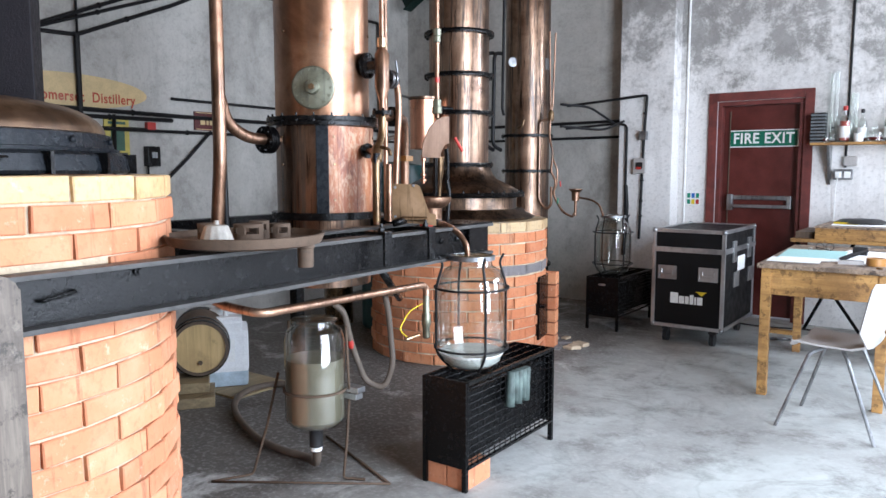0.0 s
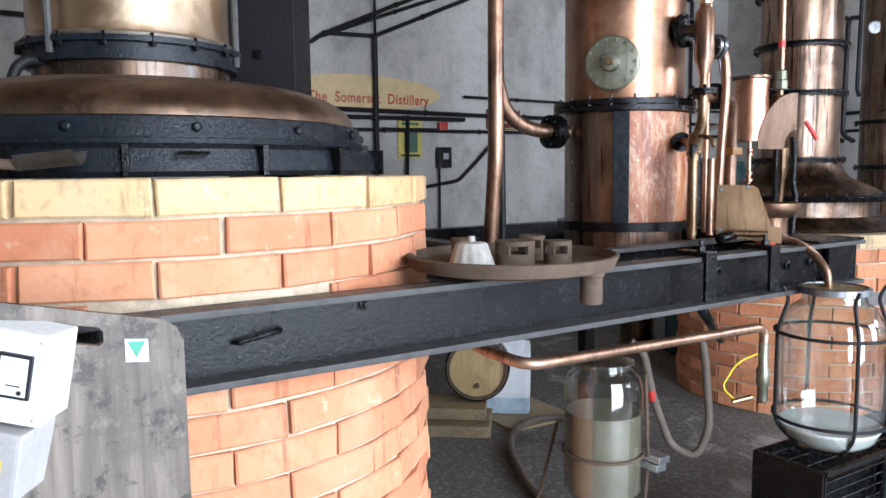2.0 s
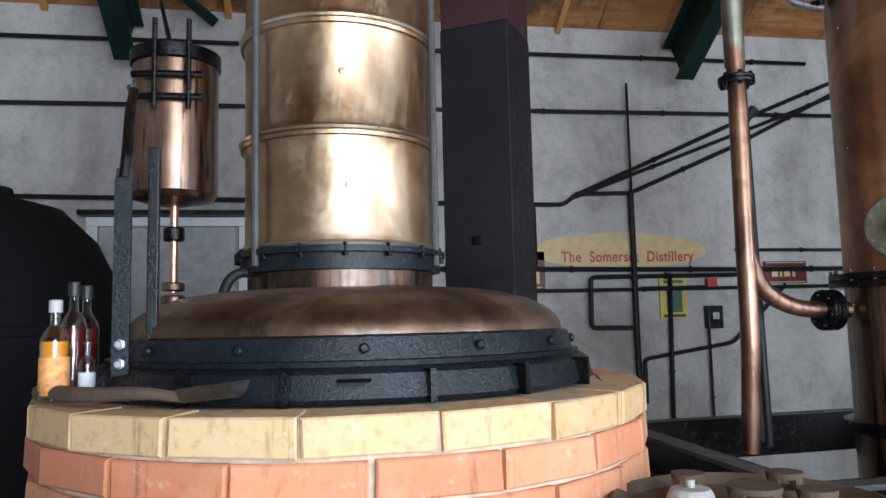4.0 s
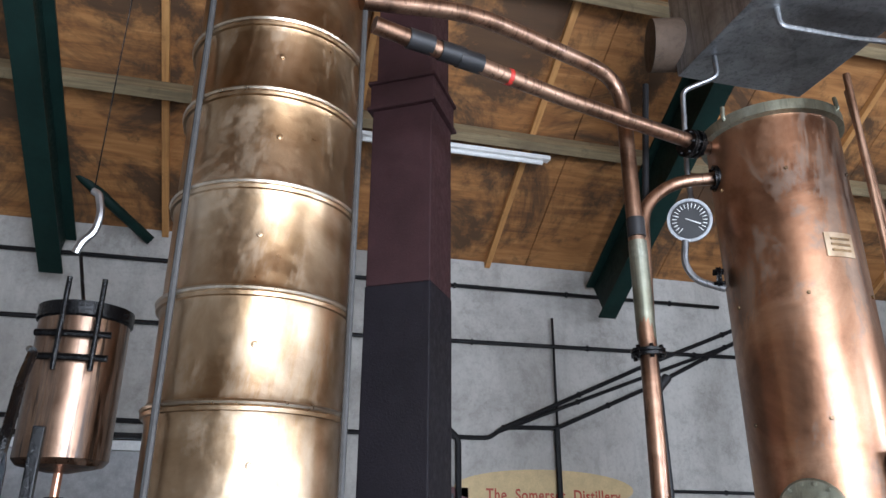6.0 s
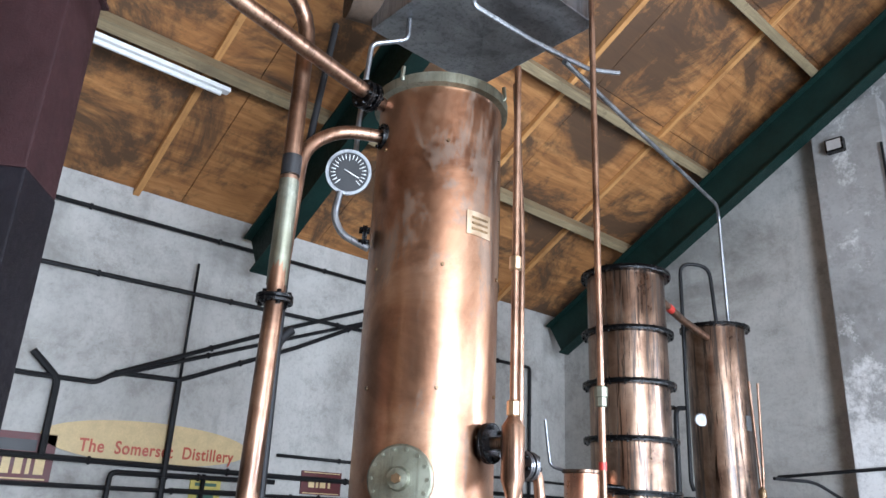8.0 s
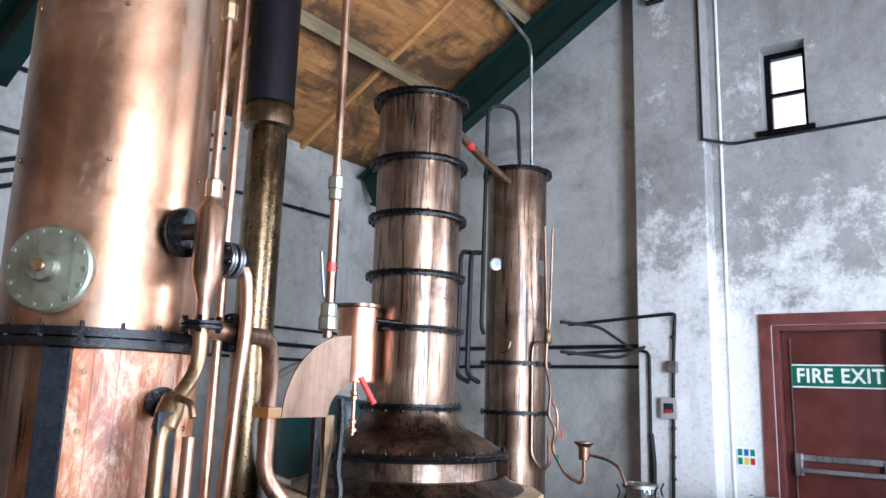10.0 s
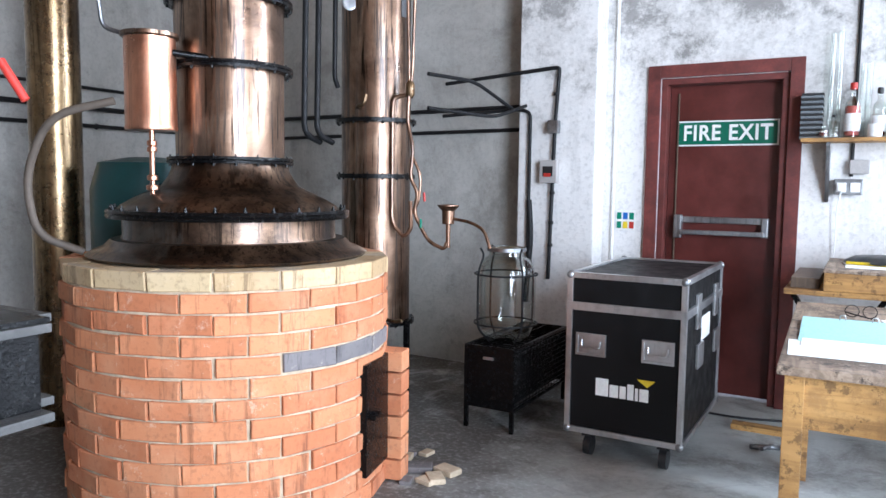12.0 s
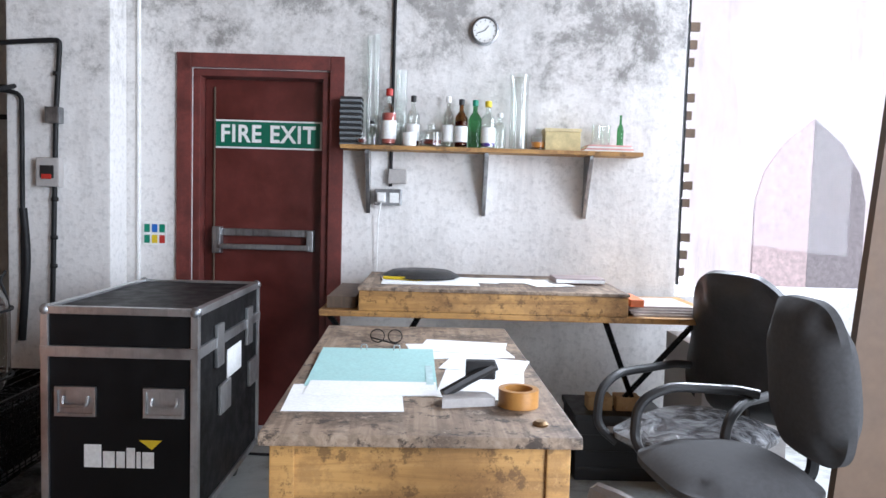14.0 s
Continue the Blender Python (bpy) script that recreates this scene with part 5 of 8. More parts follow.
# pipe pair that climbs from the tray to the ceiling
pp_ = empty("copper_riser", (-2.80, 2.40, 1.1), "tall copper riser bending over to the still", "pipe")
part("lower_pipe", tube(bm_new(), [(-2.86, 2.41, 1.10), (-2.80, 2.395, 1.45), (-2.80, 2.395, 1.7), (-2.845, 2.43, 2.29)], 0.03, 14, 0.1), M_PIPE, pp_)
disc_flange(pp_, (-2.85, 2.432, 2.29), (0, 0, 1), 0.058, 0.012, M_IRON)
part("upper_pipe", tube(bm_new(), [(-2.85, 2.432, 2.29), (-2.87, 2.44, 2.7), (-2.87, 2.44, 3.40), (-2.62, 1.75, 3.38), (-2.55, 1.36, 3.29)], 0.03, 14, 0.16), M_PIPE, pp_)
for z, mt_ in ((2.34, M_BRASS), (2.72, M_BLACK)):
    part("sleeve", lathe(bm_new(), [(0.033, z), (0.033, z + (0.36 if mt_ is M_BRASS else 0.07))], 14, (-2.858, 2.436, 0)), M_VERDIGRIS if mt_ is M_BRASS else mt_, pp_)
br = empty("branch_pipe", (-2.83, 2.5, 1.6), "copper branch pipe curving into the column", "pipe")
part("pipe", tube(bm_new(), [(-2.80, 2.40, 1.72), (-2.815, 2.45, 1.60), (-2.81, 2.56, 1.54), (-2.80, 2.74, 1.535)], 0.027, 14, 0.08), M_PIPE, br)
disc_flange(br, (-2.805, 2.66, 1.535), (0, 1, 0), 0.065, 0.01, M_IRON)
disc_flange(br, (-2.805, 2.685, 1.535), (0, 1, 0), 0.065, 0.01, M_IRON)
b2 = empty("return_pipe", (-2.88, 2.5, 1.6), "copper return pipe bending out of the column", "pipe")
part("pipe", tube(bm_new(), [(-2.78, 2.80, 2.97), (-2.87, 2.62, 2.97), (-2.89, 2.49, 2.86), (-2.88, 2.455, 2.3), (-2.84, 2.43, 1.66)], 0.024, 14, 0.12), M_PIPE, b2)
disc_flange(b2, (-2.80, 2.76, 2.97), (0.4, 0.9, 0), 0.05, 0.01, M_IRON)
vp_ = empty("vapour_pipe", (-2.7, 2.1, 3.2), "sloping copper vapour pipe between still and column", "pipe")
part("pipe", tube(bm_new(), [(-2.53, 1.40, 3.19), (-2.70, 2.10, 3.15), (-2.81, 2.76, 3.105)], 0.028, 14), M_PIPE, vp_)
for s in (0.10, 0.20, 0.26):
    p = Vector((-2.53, 1.40, 3.19)).lerp(Vector((-2.70, 2.10, 3.15)), s * 1.6)
    part("coupling", rod(bm_new(), p, p + Vector((-0.02, 0.085, 0.001)), 0.034), M_BLACK, vp_)
p = Vector((-2.53, 1.40, 3.19)).lerp(Vector((-2.70, 2.10, 3.15)), 0.68)
part("tape_band", rod(bm_new(), p, p + Vector((-0.004, 0.016, 0)), 0.0295), M_RED, vp_)
for k in range(2):
    disc_flange(vp_, (-2.80, 2.66 + 0.03 * k, 3.105), (-0.15, 1, 0), 0.055, 0.01, M_IRON)
pipe_thing("black_riser", [(-2.93, 2.52, 1.1), (-2.93, 2.50, 2.6), (-2.95, 2.6, 3.45)], 0.013, M_PIPE_BLACK, "thin black upright pipe behind the copper riser")
pipe_thing("black_riser", [(-3.02, 2.55, 1.1), (-3.02, 2.55, 2.2), (-3.02, 2.60, 2.25)], 0.018, M_PIPE_BLACK, "black upright pipe behind the copper riser")

# header tank over the tall column
tk = empty("header_tank", (-2.75, 3.2, 3.6), "grey galvanised square header tank under the roof", "tank")
bm = bm_new()
box(bm, (-3.05, 2.83, 3.60), (-2.36, 3.46, 4.12), 0.006)
part("tank", bm, M_STEEL, tk)
bm = bm_new()
box(bm, (-3.07, 2.81, 4.10), (-2.34, 3.48, 4.125), 0.003)
part("rim", bm, M_ALU, tk)
part("float_drum", lathe(bm_new(), [(0.02, -0.13), (0.12, -0.125), (0.12, 0.125), (0.02, 0.13)], 28, (-3.06, 2.86, 3.78), (0.3, 0.9, 0)), M_RUST, tk)
part("outlet_pipe", tube(bm_new(), [(-2.55, 2.95, 3.60), (-2.55, 2.95, 3.52), (-2.52, 3.25, 3.50), (-2.50, 3.6, 3.52), (-2.45, 3.75, 3.55)], 0.011, 10, 0.03), M_STEEL, tk)
part("overflow_pipe", tube(bm_new(), [(-2.88, 2.9, 3.60), (-2.88, 2.9, 3.50), (-2.96, 2.78, 3.46), (-2.97, 2.76, 3.1), (-2.97, 2.76, 2.9)], 0.011, 10, 0.03), M_STEEL, tk)
bm = bm_new()
for y in (2.80, 3.47):
    box(bm, (-3.12, y - 0.025, 4.128), (-2.30, y + 0.025, 4.17), 0.002)
for x, y in ((-3.09, 2.80), (-2.33, 2.80), (-3.09, 3.47), (-2.33, 3.47)):
    box(bm, (x - 0.012, y - 0.006, 4.17), (x + 0.012, y + 0.006, roof_z(x) + 0.0))
part("hanger_bars", bm, M_GREEN, tk)
pipe_thing("long_water_pipe", [(-2.52, 3.46, 3.50), (-3.27, 6.15, 3.92), (-3.32, 6.27, 3.88), (-3.36, 6.36, 2.99)], 0.012, M_STEEL, "long thin grey pipe from the tank to the condenser")

# condenser fittings
pipe_thing("u_pipe", [(-3.42, 6.30, 3.05), (-3.43, 6.27, 3.50), (-3.58, 6.12, 3.52), (-3.60, 6.12, 1.95), (-3.60, 6.15, 1.9)], 0.014, M_PIPE_BLACK, "dark bent pipe hooked over the condenser top", bend=0.09)
cx = empty("linking_pipe", (-3.4, 5.7, 2.95), "copper link pipe from pot column to condenser", "pipe")
part("pipe", tube(bm_new(), [(-3.30, 5.27, 3.05), (-3.38, 5.75, 2.98), (-3.43, 6.2, 2.93)], 0.026, 12), M_PIPE, cx)
p = Vector((-3.34, 5.52, 3.013))
part("tape_band", rod(bm_new(), p, p + Vector((-0.01, 0.06, -0.01)), 0.0275), M_RED, cx)
for dx in (0.0, 0.05):
    pipe_thing("black_side_pipe", [(-3.62 - dx, 6.12 - dx, 2.45), (-3.60 - dx, 5.98 - dx, 2.43), (-3.60 - dx, 5.96 - dx, 1.62), (-3.60 - dx, 6.10 - dx, 1.58)], 0.017, M_PIPE_BLACK, "black side pipe beside the condenser", bend=0.07)
fw = Vector((0.62, -0.78, 0.0))
dg = empty("small_dial_gauge", (-3.50, 6.15, 2.36), "small white dial gauge on the condenser", "gauge")
part("housing", lathe(bm_new(), [(0.01, -0.03), (0.012, -0.01), (0.042, -0.008), (0.044, 0.008), (0.036, 0.01)], 24, (-3.50, 6.13, 2.365), fw), M_STEEL, dg)
part("dial_face", lathe(bm_new(), [(0.036, 0.004), (0.036, 0.009)], 24, (-3.50, 6.13, 2.365), fw), M_SIGN_WHITE, dg)
bm = bm_new()
box(bm, (CRR - 0.004, -0.03, 2.30), (CRR + 0.004, 0.03, 2.40), 0.001, Matrix.Translation((T4.x, T4.y, 0)) @ Matrix.Rotation(radians(-4), 4, "Z"))
part("name_plate", bm, M_STEEL, cond, "small grey metal plate")
pipe_thing("condenser_handle", [(-3.44, 6.15, 1.78), (-3.42, 6.09, 1.78), (-3.36, 6.07, 1.785), (-3.35, 6.08, 1.84)], 0.012, M_BRONZE, "dull bronze handle on the condenser", "handle", 0.03)
sp = empty("spirit_tap", (-3.1, 6.3, 1.0), "maze of thin copper pipes with a tap bowl", "tap")
for pts, r_ in (([(-3.20, 6.26, 2.62), (-3.185, 6.27, 1.92), (-3.18, 6.27, 1.88)], 0.009), ([(-3.14, 6.26, 2.60), (-3.165, 6.27, 1.98), (-3.18, 6.27, 1.86)], 0.009), ([(-3.20, 6.27, 1.85), (-3.27, 6.24, 1.84), (-3.275, 6.235, 1.75), (-3.275, 6.235, 1.12), (-3.20, 6.25, 1.04), (-3.16, 6.26, 1.09), (-3.165, 6.26, 1.25)], 0.012),
               ([(-3.18, 6.26, 1.86), (-3.19, 6.26, 1.7), (-3.15, 6.26, 1.55), (-3.17, 6.26, 1.38), (-3.12, 6.27, 1.3), (-3.15, 6.27, 1.18), (-3.06, 6.29, 1.02), (-2.97, 6.31, 0.98), (-2.955, 6.315, 1.02)], 0.011), ([(-3.16, 6.27, 1.50), (-3.11, 6.28, 1.40), (-3.12, 6.28, 1.25), (-3.17, 6.27, 1.17)], 0.009)):
    part("pipe", tube(bm_new(), pts, r_, 10, 0.05), M_PIPE, sp)
part("valve", lathe(bm_new(), [(0.014, -0.05), (0.026, -0.03), (0.026, 0.03), (0.014, 0.05)], 10, (-3.18, 6.27, 1.88)), M_BRONZE, sp)
part("bowl", lathe(bm_new(), [(0.012, 0.99), (0.014, 1.12), (0.034, 1.125), (0.036, 1.20), (0.062, 1.225), (0.062, 1.232), (0.02, 1.236)], 24, (-2.95, 6.32, 0)), M_PIPE, sp)
part("spout", tube(bm_new(), [(-2.92, 6.32, 1.155), (-2.80, 6.31, 1.14), (-2.71, 6.30, 1.10), (-2.67, 6.29, 1.0)], 0.009, 10, 0.06), M_PIPE, sp)
part("green_tag", rod(bm_new(), (-3.09, 6.25, 1.15), (-3.09, 6.25, 1.10), 0.007), M_GREENP, sp)
part("red_tag", rod(bm_new(), (-3.07, 6.25, 1.30), (-3.065, 6.25, 1.25), 0.007), M_RED, sp)
pipe_thing("drain_cock", [(-3.32, 6.22, 0.56), (-3.22, 6.18, 0.56), (-3.16, 6.17, 0.57)], 0.012, M_BRONZE, "bronze drain cock low on the condenser", "tap", 0.02)

# red copper can on the pot still
rc = empty("copper_can", (-3.437, 4.723, 1.3), "small bright copper can on a thin stem", "can")
part("can", lathe(bm_new(), [(0.10, 1.55), (0.103, 1.56), (0.10, 1.57), (0.10, 1.92)], 36, (-3.437, 4.723, 0)), M_COPPER_CLEAN, rc)
part("lid", lathe(bm_new(), [(0.105, 1.915), (0.112, 1.92), (0.112, 1.935), (0.02, 1.94)], 36, (-3.437, 4.723, 0)), M_COPPER_DARK, rc)
part("stem", lathe(bm_new(), [(0.011, 1.28), (0.011, 1.552)], 12, (-3.437, 4.723, 0)), M_COPPER_CLEAN, rc)
for z, r_ in ((1.50, 0.02), (1.475, 0.02), (1.36, 0.022), (1.32, 0.026)):
    part("collar", lathe(bm_new(), [(r_ * 0.7, z - 0.012), (r_, z - 0.008), (r_, z + 0.008), (r_ * 0.7, z + 0.012)], 12, (-3.437, 4.723, 0)), M_COPPER_CLEAN, rc)
part("side_valve", rod(bm_new(), (-3.35, 4.76, 1.86), (-3.26, 4.90, 1.85), 0.014), M_IRON, rc)
part("hook", tube(bm_new(), [(-3.50, 4.64, 1.93), (-3.56, 4.60, 1.95), (-3.58, 4.58, 2.20)], 0.009, 8, 0.05), M_STEEL, rc)
pipe_thing("looped_hose", [(-3.50, 4.60, 1.66), (-3.70, 4.45, 1.60), (-3.82, 4.42, 1.35), (-3.80, 4.45, 1.12), (-3.72, 4.60, 1.05)], 0.016, M_RUBBER, "grey looped hose beside the copper still", "hose", 0.16)
td = empty("teal_drum", (-4.25, 5.35, 0), "dark teal drum standing behind the copper still", "drum")
part("drum", lathe(bm_new(), [(0.27, 0), (0.29, 0.02), (0.29, 0.5), (0.3, 0.51), (0.29, 0.52), (0.29, 1.30), (0.25, 1.44), (0.1, 1.47)], 36, (-4.25, 5.35, 0)), M_TEAL, td)

# ---------------------------------------------------------------- square flue
flue = empty("square_flue", (-3.22, 1.69, 1.37), "dark painted square sheet-iron flue rising to the roof", "flue")
fm = Matrix.Translation((-3.20, 1.675, 0)) @ Matrix.Rotation(radians(-33), 4, "Z")
bm = bm_new()
box(bm, (-0.125, -0.125, 1.372), (0.125, 0.125, 2.545), 0.006, fm)
part("lower_duct", bm, M_FLUE, flue)
bm = bm_new()
box(bm, (-0.123, -0.123, 2.546), (0.123, 0.123, 3.27), 0.006, fm)
part("middle_duct", bm, M_FLUE2, flue, "purplish brown painted duct")
for z0, z1, w in ((3.27, 3.283, 0.142), (3.285, 3.385, 0.132), (3.387, 3.40, 0.142)):
    bm = bm_new()
    box(bm, (-w, -w, z0), (w, w, z1), 0.004, fm)
    part("collar", bm, M_FLUE2, flue, "rusty joint collar")
bm = bm_new()
box(bm, (-0.115, -0.115, 3.40), (0.115, 0.115, roof_z(-3.35)), 0.006, fm)
part("upper_duct", bm, M_FLUE2, flue, "brown painted upper duct")
bm = bm_new()
box(bm, (0.124, -0.02, 1.78), (0.135, 0.01, 1.81), 0.002, fm)
part("catch", bm, M_IRON, flue)

# ---------------------------------------------------------------- west wall
PX = WX + 0.035


def wall_pipe(pts, r=0.014, label="black painted pipe run along the west wall", material=None):
    """A pipe clipped to the west wall; pts are (y, z) or (y, z, stand-off)."""
    p3 = [(PX + (p[2] if len(p) > 2 else 0.0), p[0], p[1]) for p in pts]
    e_ = thing("wall_pipe", tube(bm_new(), p3, r, 8, 0.04), material or M_PIPE_BLACK, label, "pipe", "pipes on the west wall")
    for (ya, za, *_), (yb, zb, *_) in zip(pts, pts[1:]):
        n = int(math.hypot(yb - ya, zb - za) // 0.9)
        for k in range(n):
            u = (k + 0.5) / n
            c = Vector((PX, ya + (yb - ya) * u, za + (zb - za) * u))
            ax = Vector((0, yb - ya, zb - za))
            part("clip", lathe(bm_new(), [(r + 0.002, -0.008), (r + 0.008, -0.006), (r + 0.008, 0.006), (r + 0.002, 0.008)], 8, c, ax), M_PIPE_BLACK, e_)
    return e_


wall_pipe([(-3.4, 3.47), (4.9, 3.50)], 0.016)
wall_pipe([(-3.4, 3.0), (6.97, 3.10), (6.97, 1.2)], 0.016)
wall_pipe([(-3.4, 2.43), (2.55, 2.36), (2.85, 2.36), (2.95, 2.43), (4.20, 2.98), (5.6, 3.55)], 0.016)
wall_pipe([(2.90, 2.40), (4.22, 2.90), (5.6, 3.42)], 0.014)
wall_pipe([(2.95, 2.44), (3.38, 2.45), (4.24, 2.82), (5.2, 3.3)], 0.016)
wall_pipe([(3.38, 2.45), (3.38, 1.16), (3.38, 0.4)], 0.022)
wall_pipe([(3.385, 3.29), (3.385, 2.46)], 0.010)
wall_pipe([(1.5, 1.90), (4.29, 1.87), (7.5, 1.86)], 0.018)
wall_pipe([(1.5, 1.73), (3.0, 1.73), (7.5, 1.74, 0.02)], 0.014)
wall_pipe([(7.5, 2.0), (4.2, 2.02)], 0.012)
wall_pipe([(4.2, 1.83), (3.04, 1.825), (3.033, 1.457), (3.36, 1.45)], 0.017)
wall_pipe([(3.66, 1.85), (3.62, 0.4)], 0.016)
wall_pipe([(3.43, 0.9), (3.43, 1.22), (4.135, 1.322), (4.32, 1.48), (4.6, 1.75)], 0.015)
wall_pipe([(3.95, 1.45), (3.95, 0.4)], 0.010)
wall_pipe([(3.43, 1.74), (3.97, 1.745)], 0.010)
wall_pipe([(2.62, 1.9), (2.62, 2.35), (2.45, 2.5)], 0.022)

so = empty("oval_sign", (WX, 3.28, 2.018), "cream oval sign with red distillery lettering", "sign")
bm = bm_new()
prism(bm, [(0.69 * math.cos(2 * math.pi * k / 48), 0.135 * math.sin(2 * math.pi * k / 48)) for k in range(48)], 0.012, Matrix.Translation((WX + 0.003, 3.285, 2.018)) @ Matrix(((0, 0, 1, 0), (1, 0, 0, 0), (0, 1, 0, 0), (0, 0, 0, 1))))
part("board", bm, M_SIGN_CREAM, so)
text_mesh("letters", "The  Somerset  Distillery", 0.11, M_SIGN_RED, (WX + 0.017, 3.345, 1.972), 90, 90, 0.001, 1.04, so, "red letters", 0.0022)


def wall_plaque(name, y0, y1, z0, z1, mat_, label, bars=(), text=None, tmat=None):
    e_ = empty(name, (WX, (y0 + y1) / 2, z0), label, "plaque")
    bm_ = bm_new()
    box(bm_, (WX + 0.003, y0, z0), (WX + 0.015, y1, z1), 0.003)
    part("board", bm_, mat_, e_)
    for a0, a1, b0, b1, mm in bars:
        bm_ = bm_new()
        box(bm_, (WX + 0.0155, y0 + (y1 - y0) * a0, z0 + (z1 - z0) * b0), (WX + 0.0175, y0 + (y1 - y0) * a1, z0 + (z1 - z0) * b1))
        part("text_bar", bm_, mm, e_)
    return e_


M_MAROON = plain("maroon_board", (0.10, 0.02, 0.02), 0.5, vary=0.2)
M_POSTER = plain("poster_yellow", (0.55, 0.45, 0.10), 0.6, vary=0.2)
M_POSTER_G = plain("poster_green", (0.05, 0.12, 0.08), 0.6, vary=0.3)
fi = wall_plaque("name_board", 4.44, 4.80, 1.76, 1.93, M_MAROON, "small maroon board with cream lettering", ((0.05, 0.95, 0.04, 0.08, M_SIGN_CREAM), (0.05, 0.95, 0.92, 0.96, M_SIGN_CREAM), (0.18, 0.32, 0.3, 0.72, M_SIGN_CREAM), (0.36, 0.42, 0.3, 0.72, M_SIGN_CREAM), (0.46, 0.6, 0.3, 0.72, M_SIGN_CREAM), (0.66, 0.72, 0.3, 0.72, M_SIGN_CREAM)))
pb = wall_plaque("name_board", 2.15, 2.70, 1.74, 2.02, M_MAROON, "maroon shaped board with cream lettering", ((0.05, 0.95, 0.04, 0.07, M_SIGN_CREAM), (0.30, 0.80, 0.62, 0.85, M_BLACK), (0.5, 0.58, 0.15, 0.5, M_SIGN_CREAM), (0.62, 0.7, 0.15, 0.5, M_SIGN_CREAM), (0.74, 0.78, 0.15, 0.5, M_SIGN_CREAM), (0.82, 0.92, 0.15, 0.5, M_SIGN_CREAM)))
wall_plaque("poster", 3.58, 3.80, 1.51, 1.82, M_POSTER, "small yellow poster with a dark green picture", ((0.25, 0.8, 0.15, 0.75, M_POSTER_G), (0.15, 0.85, 0.85, 0.92, M_POSTER_G), (0.1, 0.9, 0.04, 0.1, M_BLACK)))
al = empty("alarm_switch", (WX, 3.99, 1.76), "red alarm button above a dark switch box", "switch")
bm = bm_new()
box(bm, (WX + 0.003, 3.95, 1.725), (WX + 0.05, 4.03, 1.805), 0.006)
part("alarm_button", bm, M_RED, al, "red alarm button")
bm = bm_new()
box(bm, (WX + 0.003, 3.93, 1.43), (WX + 0.07, 4.05, 1.60), 0.008)
sb = part("switch_box", bm, M_IRON, al)
bm = bm_new()
box(bm, (WX + 0.072, 3.965, 1.50), (WX + 0.08, 4.015, 1.55), 0.002)
part("switch_cover", bm, M_STEEL, sb)

bm = bm_new()
box(bm, (WX + 0.003, -0.42, 2.20), (WX + 0.06, 0.62, 2.26), 0.004)
for y in (-0.42, 0.55):
    box(bm, (WX + 0.003, y, 0.0), (WX + 0.06, y + 0.07, 2.198), 0.004)
dw = thing("door_2", bm, M_WHITE, "pale grey timber door frame on the west wall", "door", kind="structure")
bm = bm_new()
box(bm, (WX + 0.003, -0.345, 0.0), (WX + 0.03, 0.545, 2.195))
part("door_leaf", bm, plain("pale_grey_door", (0.42, 0.43, 0.43), 0.6), dw)
bm = bm_new()
box(bm, (WX + 0.003, -0.46, 2.265), (WX + 0.13, 0.66, 2.30), 0.004)
part("door_head", bm, M_IRON, dw)

M_VAT = plain("matt_black_vat", (0.006, 0.006, 0.0065), 0.85)
M_VAT.node_tree.nodes["Principled BSDF"].inputs["Specular IOR Level"].default_value = 0.15
dv = empty("black_vat", (-4.75, -0.62, 0), "large black vat with a rounded shoulder", "vat")
part("vat", lathe(bm_new(), [(0.68, 0), (0.7, 0.03), (0.7, 1.55), (0.66, 1.75), (0.55, 1.98), (0.38, 2.15), (0.12, 2.22)], 48, (-4.75, -0.62, 0)), M_VAT, dv)
part("seam_band", lathe(bm_new(), [(0.702, 1.50), (0.712, 1.505), (0.712, 1.545), (0.702, 1.55)], 48, (-4.75, -0.62, 0), cap=False), M_VAT, dv)
part("lid", lathe(bm_new(), [(0.13, 2.20), (0.15, 2.215), (0.14, 2.26), (0.02, 2.27)], 32, (-4.75, -0.62, 0)), M_VAT, dv)
tl = empty("tube_light", (-5.13, 2.5, 4.0), "unlit fluorescent tube light under a purlin", "light")
lz = roof_z(-4.85) - 0.155
part("body", box(bm_new(), (-4.88, 1.65, lz - 0.03), (-4.82, 3.0, lz - 0.001), 0.004), M_WHITE, tl)
part("tube", rod(bm_new(), (-4.85, 1.70, lz - 0.048), (-4.85, 2.95, lz - 0.048), 0.016), M_SIGN_WHITE, tl)

# ---------------------------------------------------------------- north wall fittings
pipe_thing("white_conduit", [(-2.38, NY - 0.014, 0.5), (-2.38, NY - 0.014, 5.0)], 0.011, M_WHITE, "white painted conduit up the gable wall", "conduit")
pipe_thing("black_conduit", [(-0.99, NY - 0.014, 1.42), (-0.98, NY - 0.014, 4.4)], 0.010, M_PIPE_BLACK, "black conduit rising from the sockets", "conduit")
pipe_thing("black_conduit", [(-2.46, 7.33, 3.42), (-2.30, NY - 0.014, 3.42), (0.4, NY - 0.014, 3.46)], 0.012, M_PIPE_BLACK, "black conduit below the high window", "conduit")
pipe_thing("black_conduit", [(-2.455, 7.33, 3.43), (-2.46, 7.33, 4.6)], 0.010, M_PIPE_BLACK, "black conduit on the pier corner", "conduit")
pc = pipe_thing("black_conduit", [(-3.55, 7.33, 2.06), (-2.74, 7.335, 2.12), (-2.70, 7.335, 2.12), (-2.70, 7.335, 2.08), (-2.72, 7.335, 1.75), (-2.745, 7.335, 0.72)], 0.013, M_PIPE_BLACK, "black conduit down the pier to a switch", "conduit", 0.03)
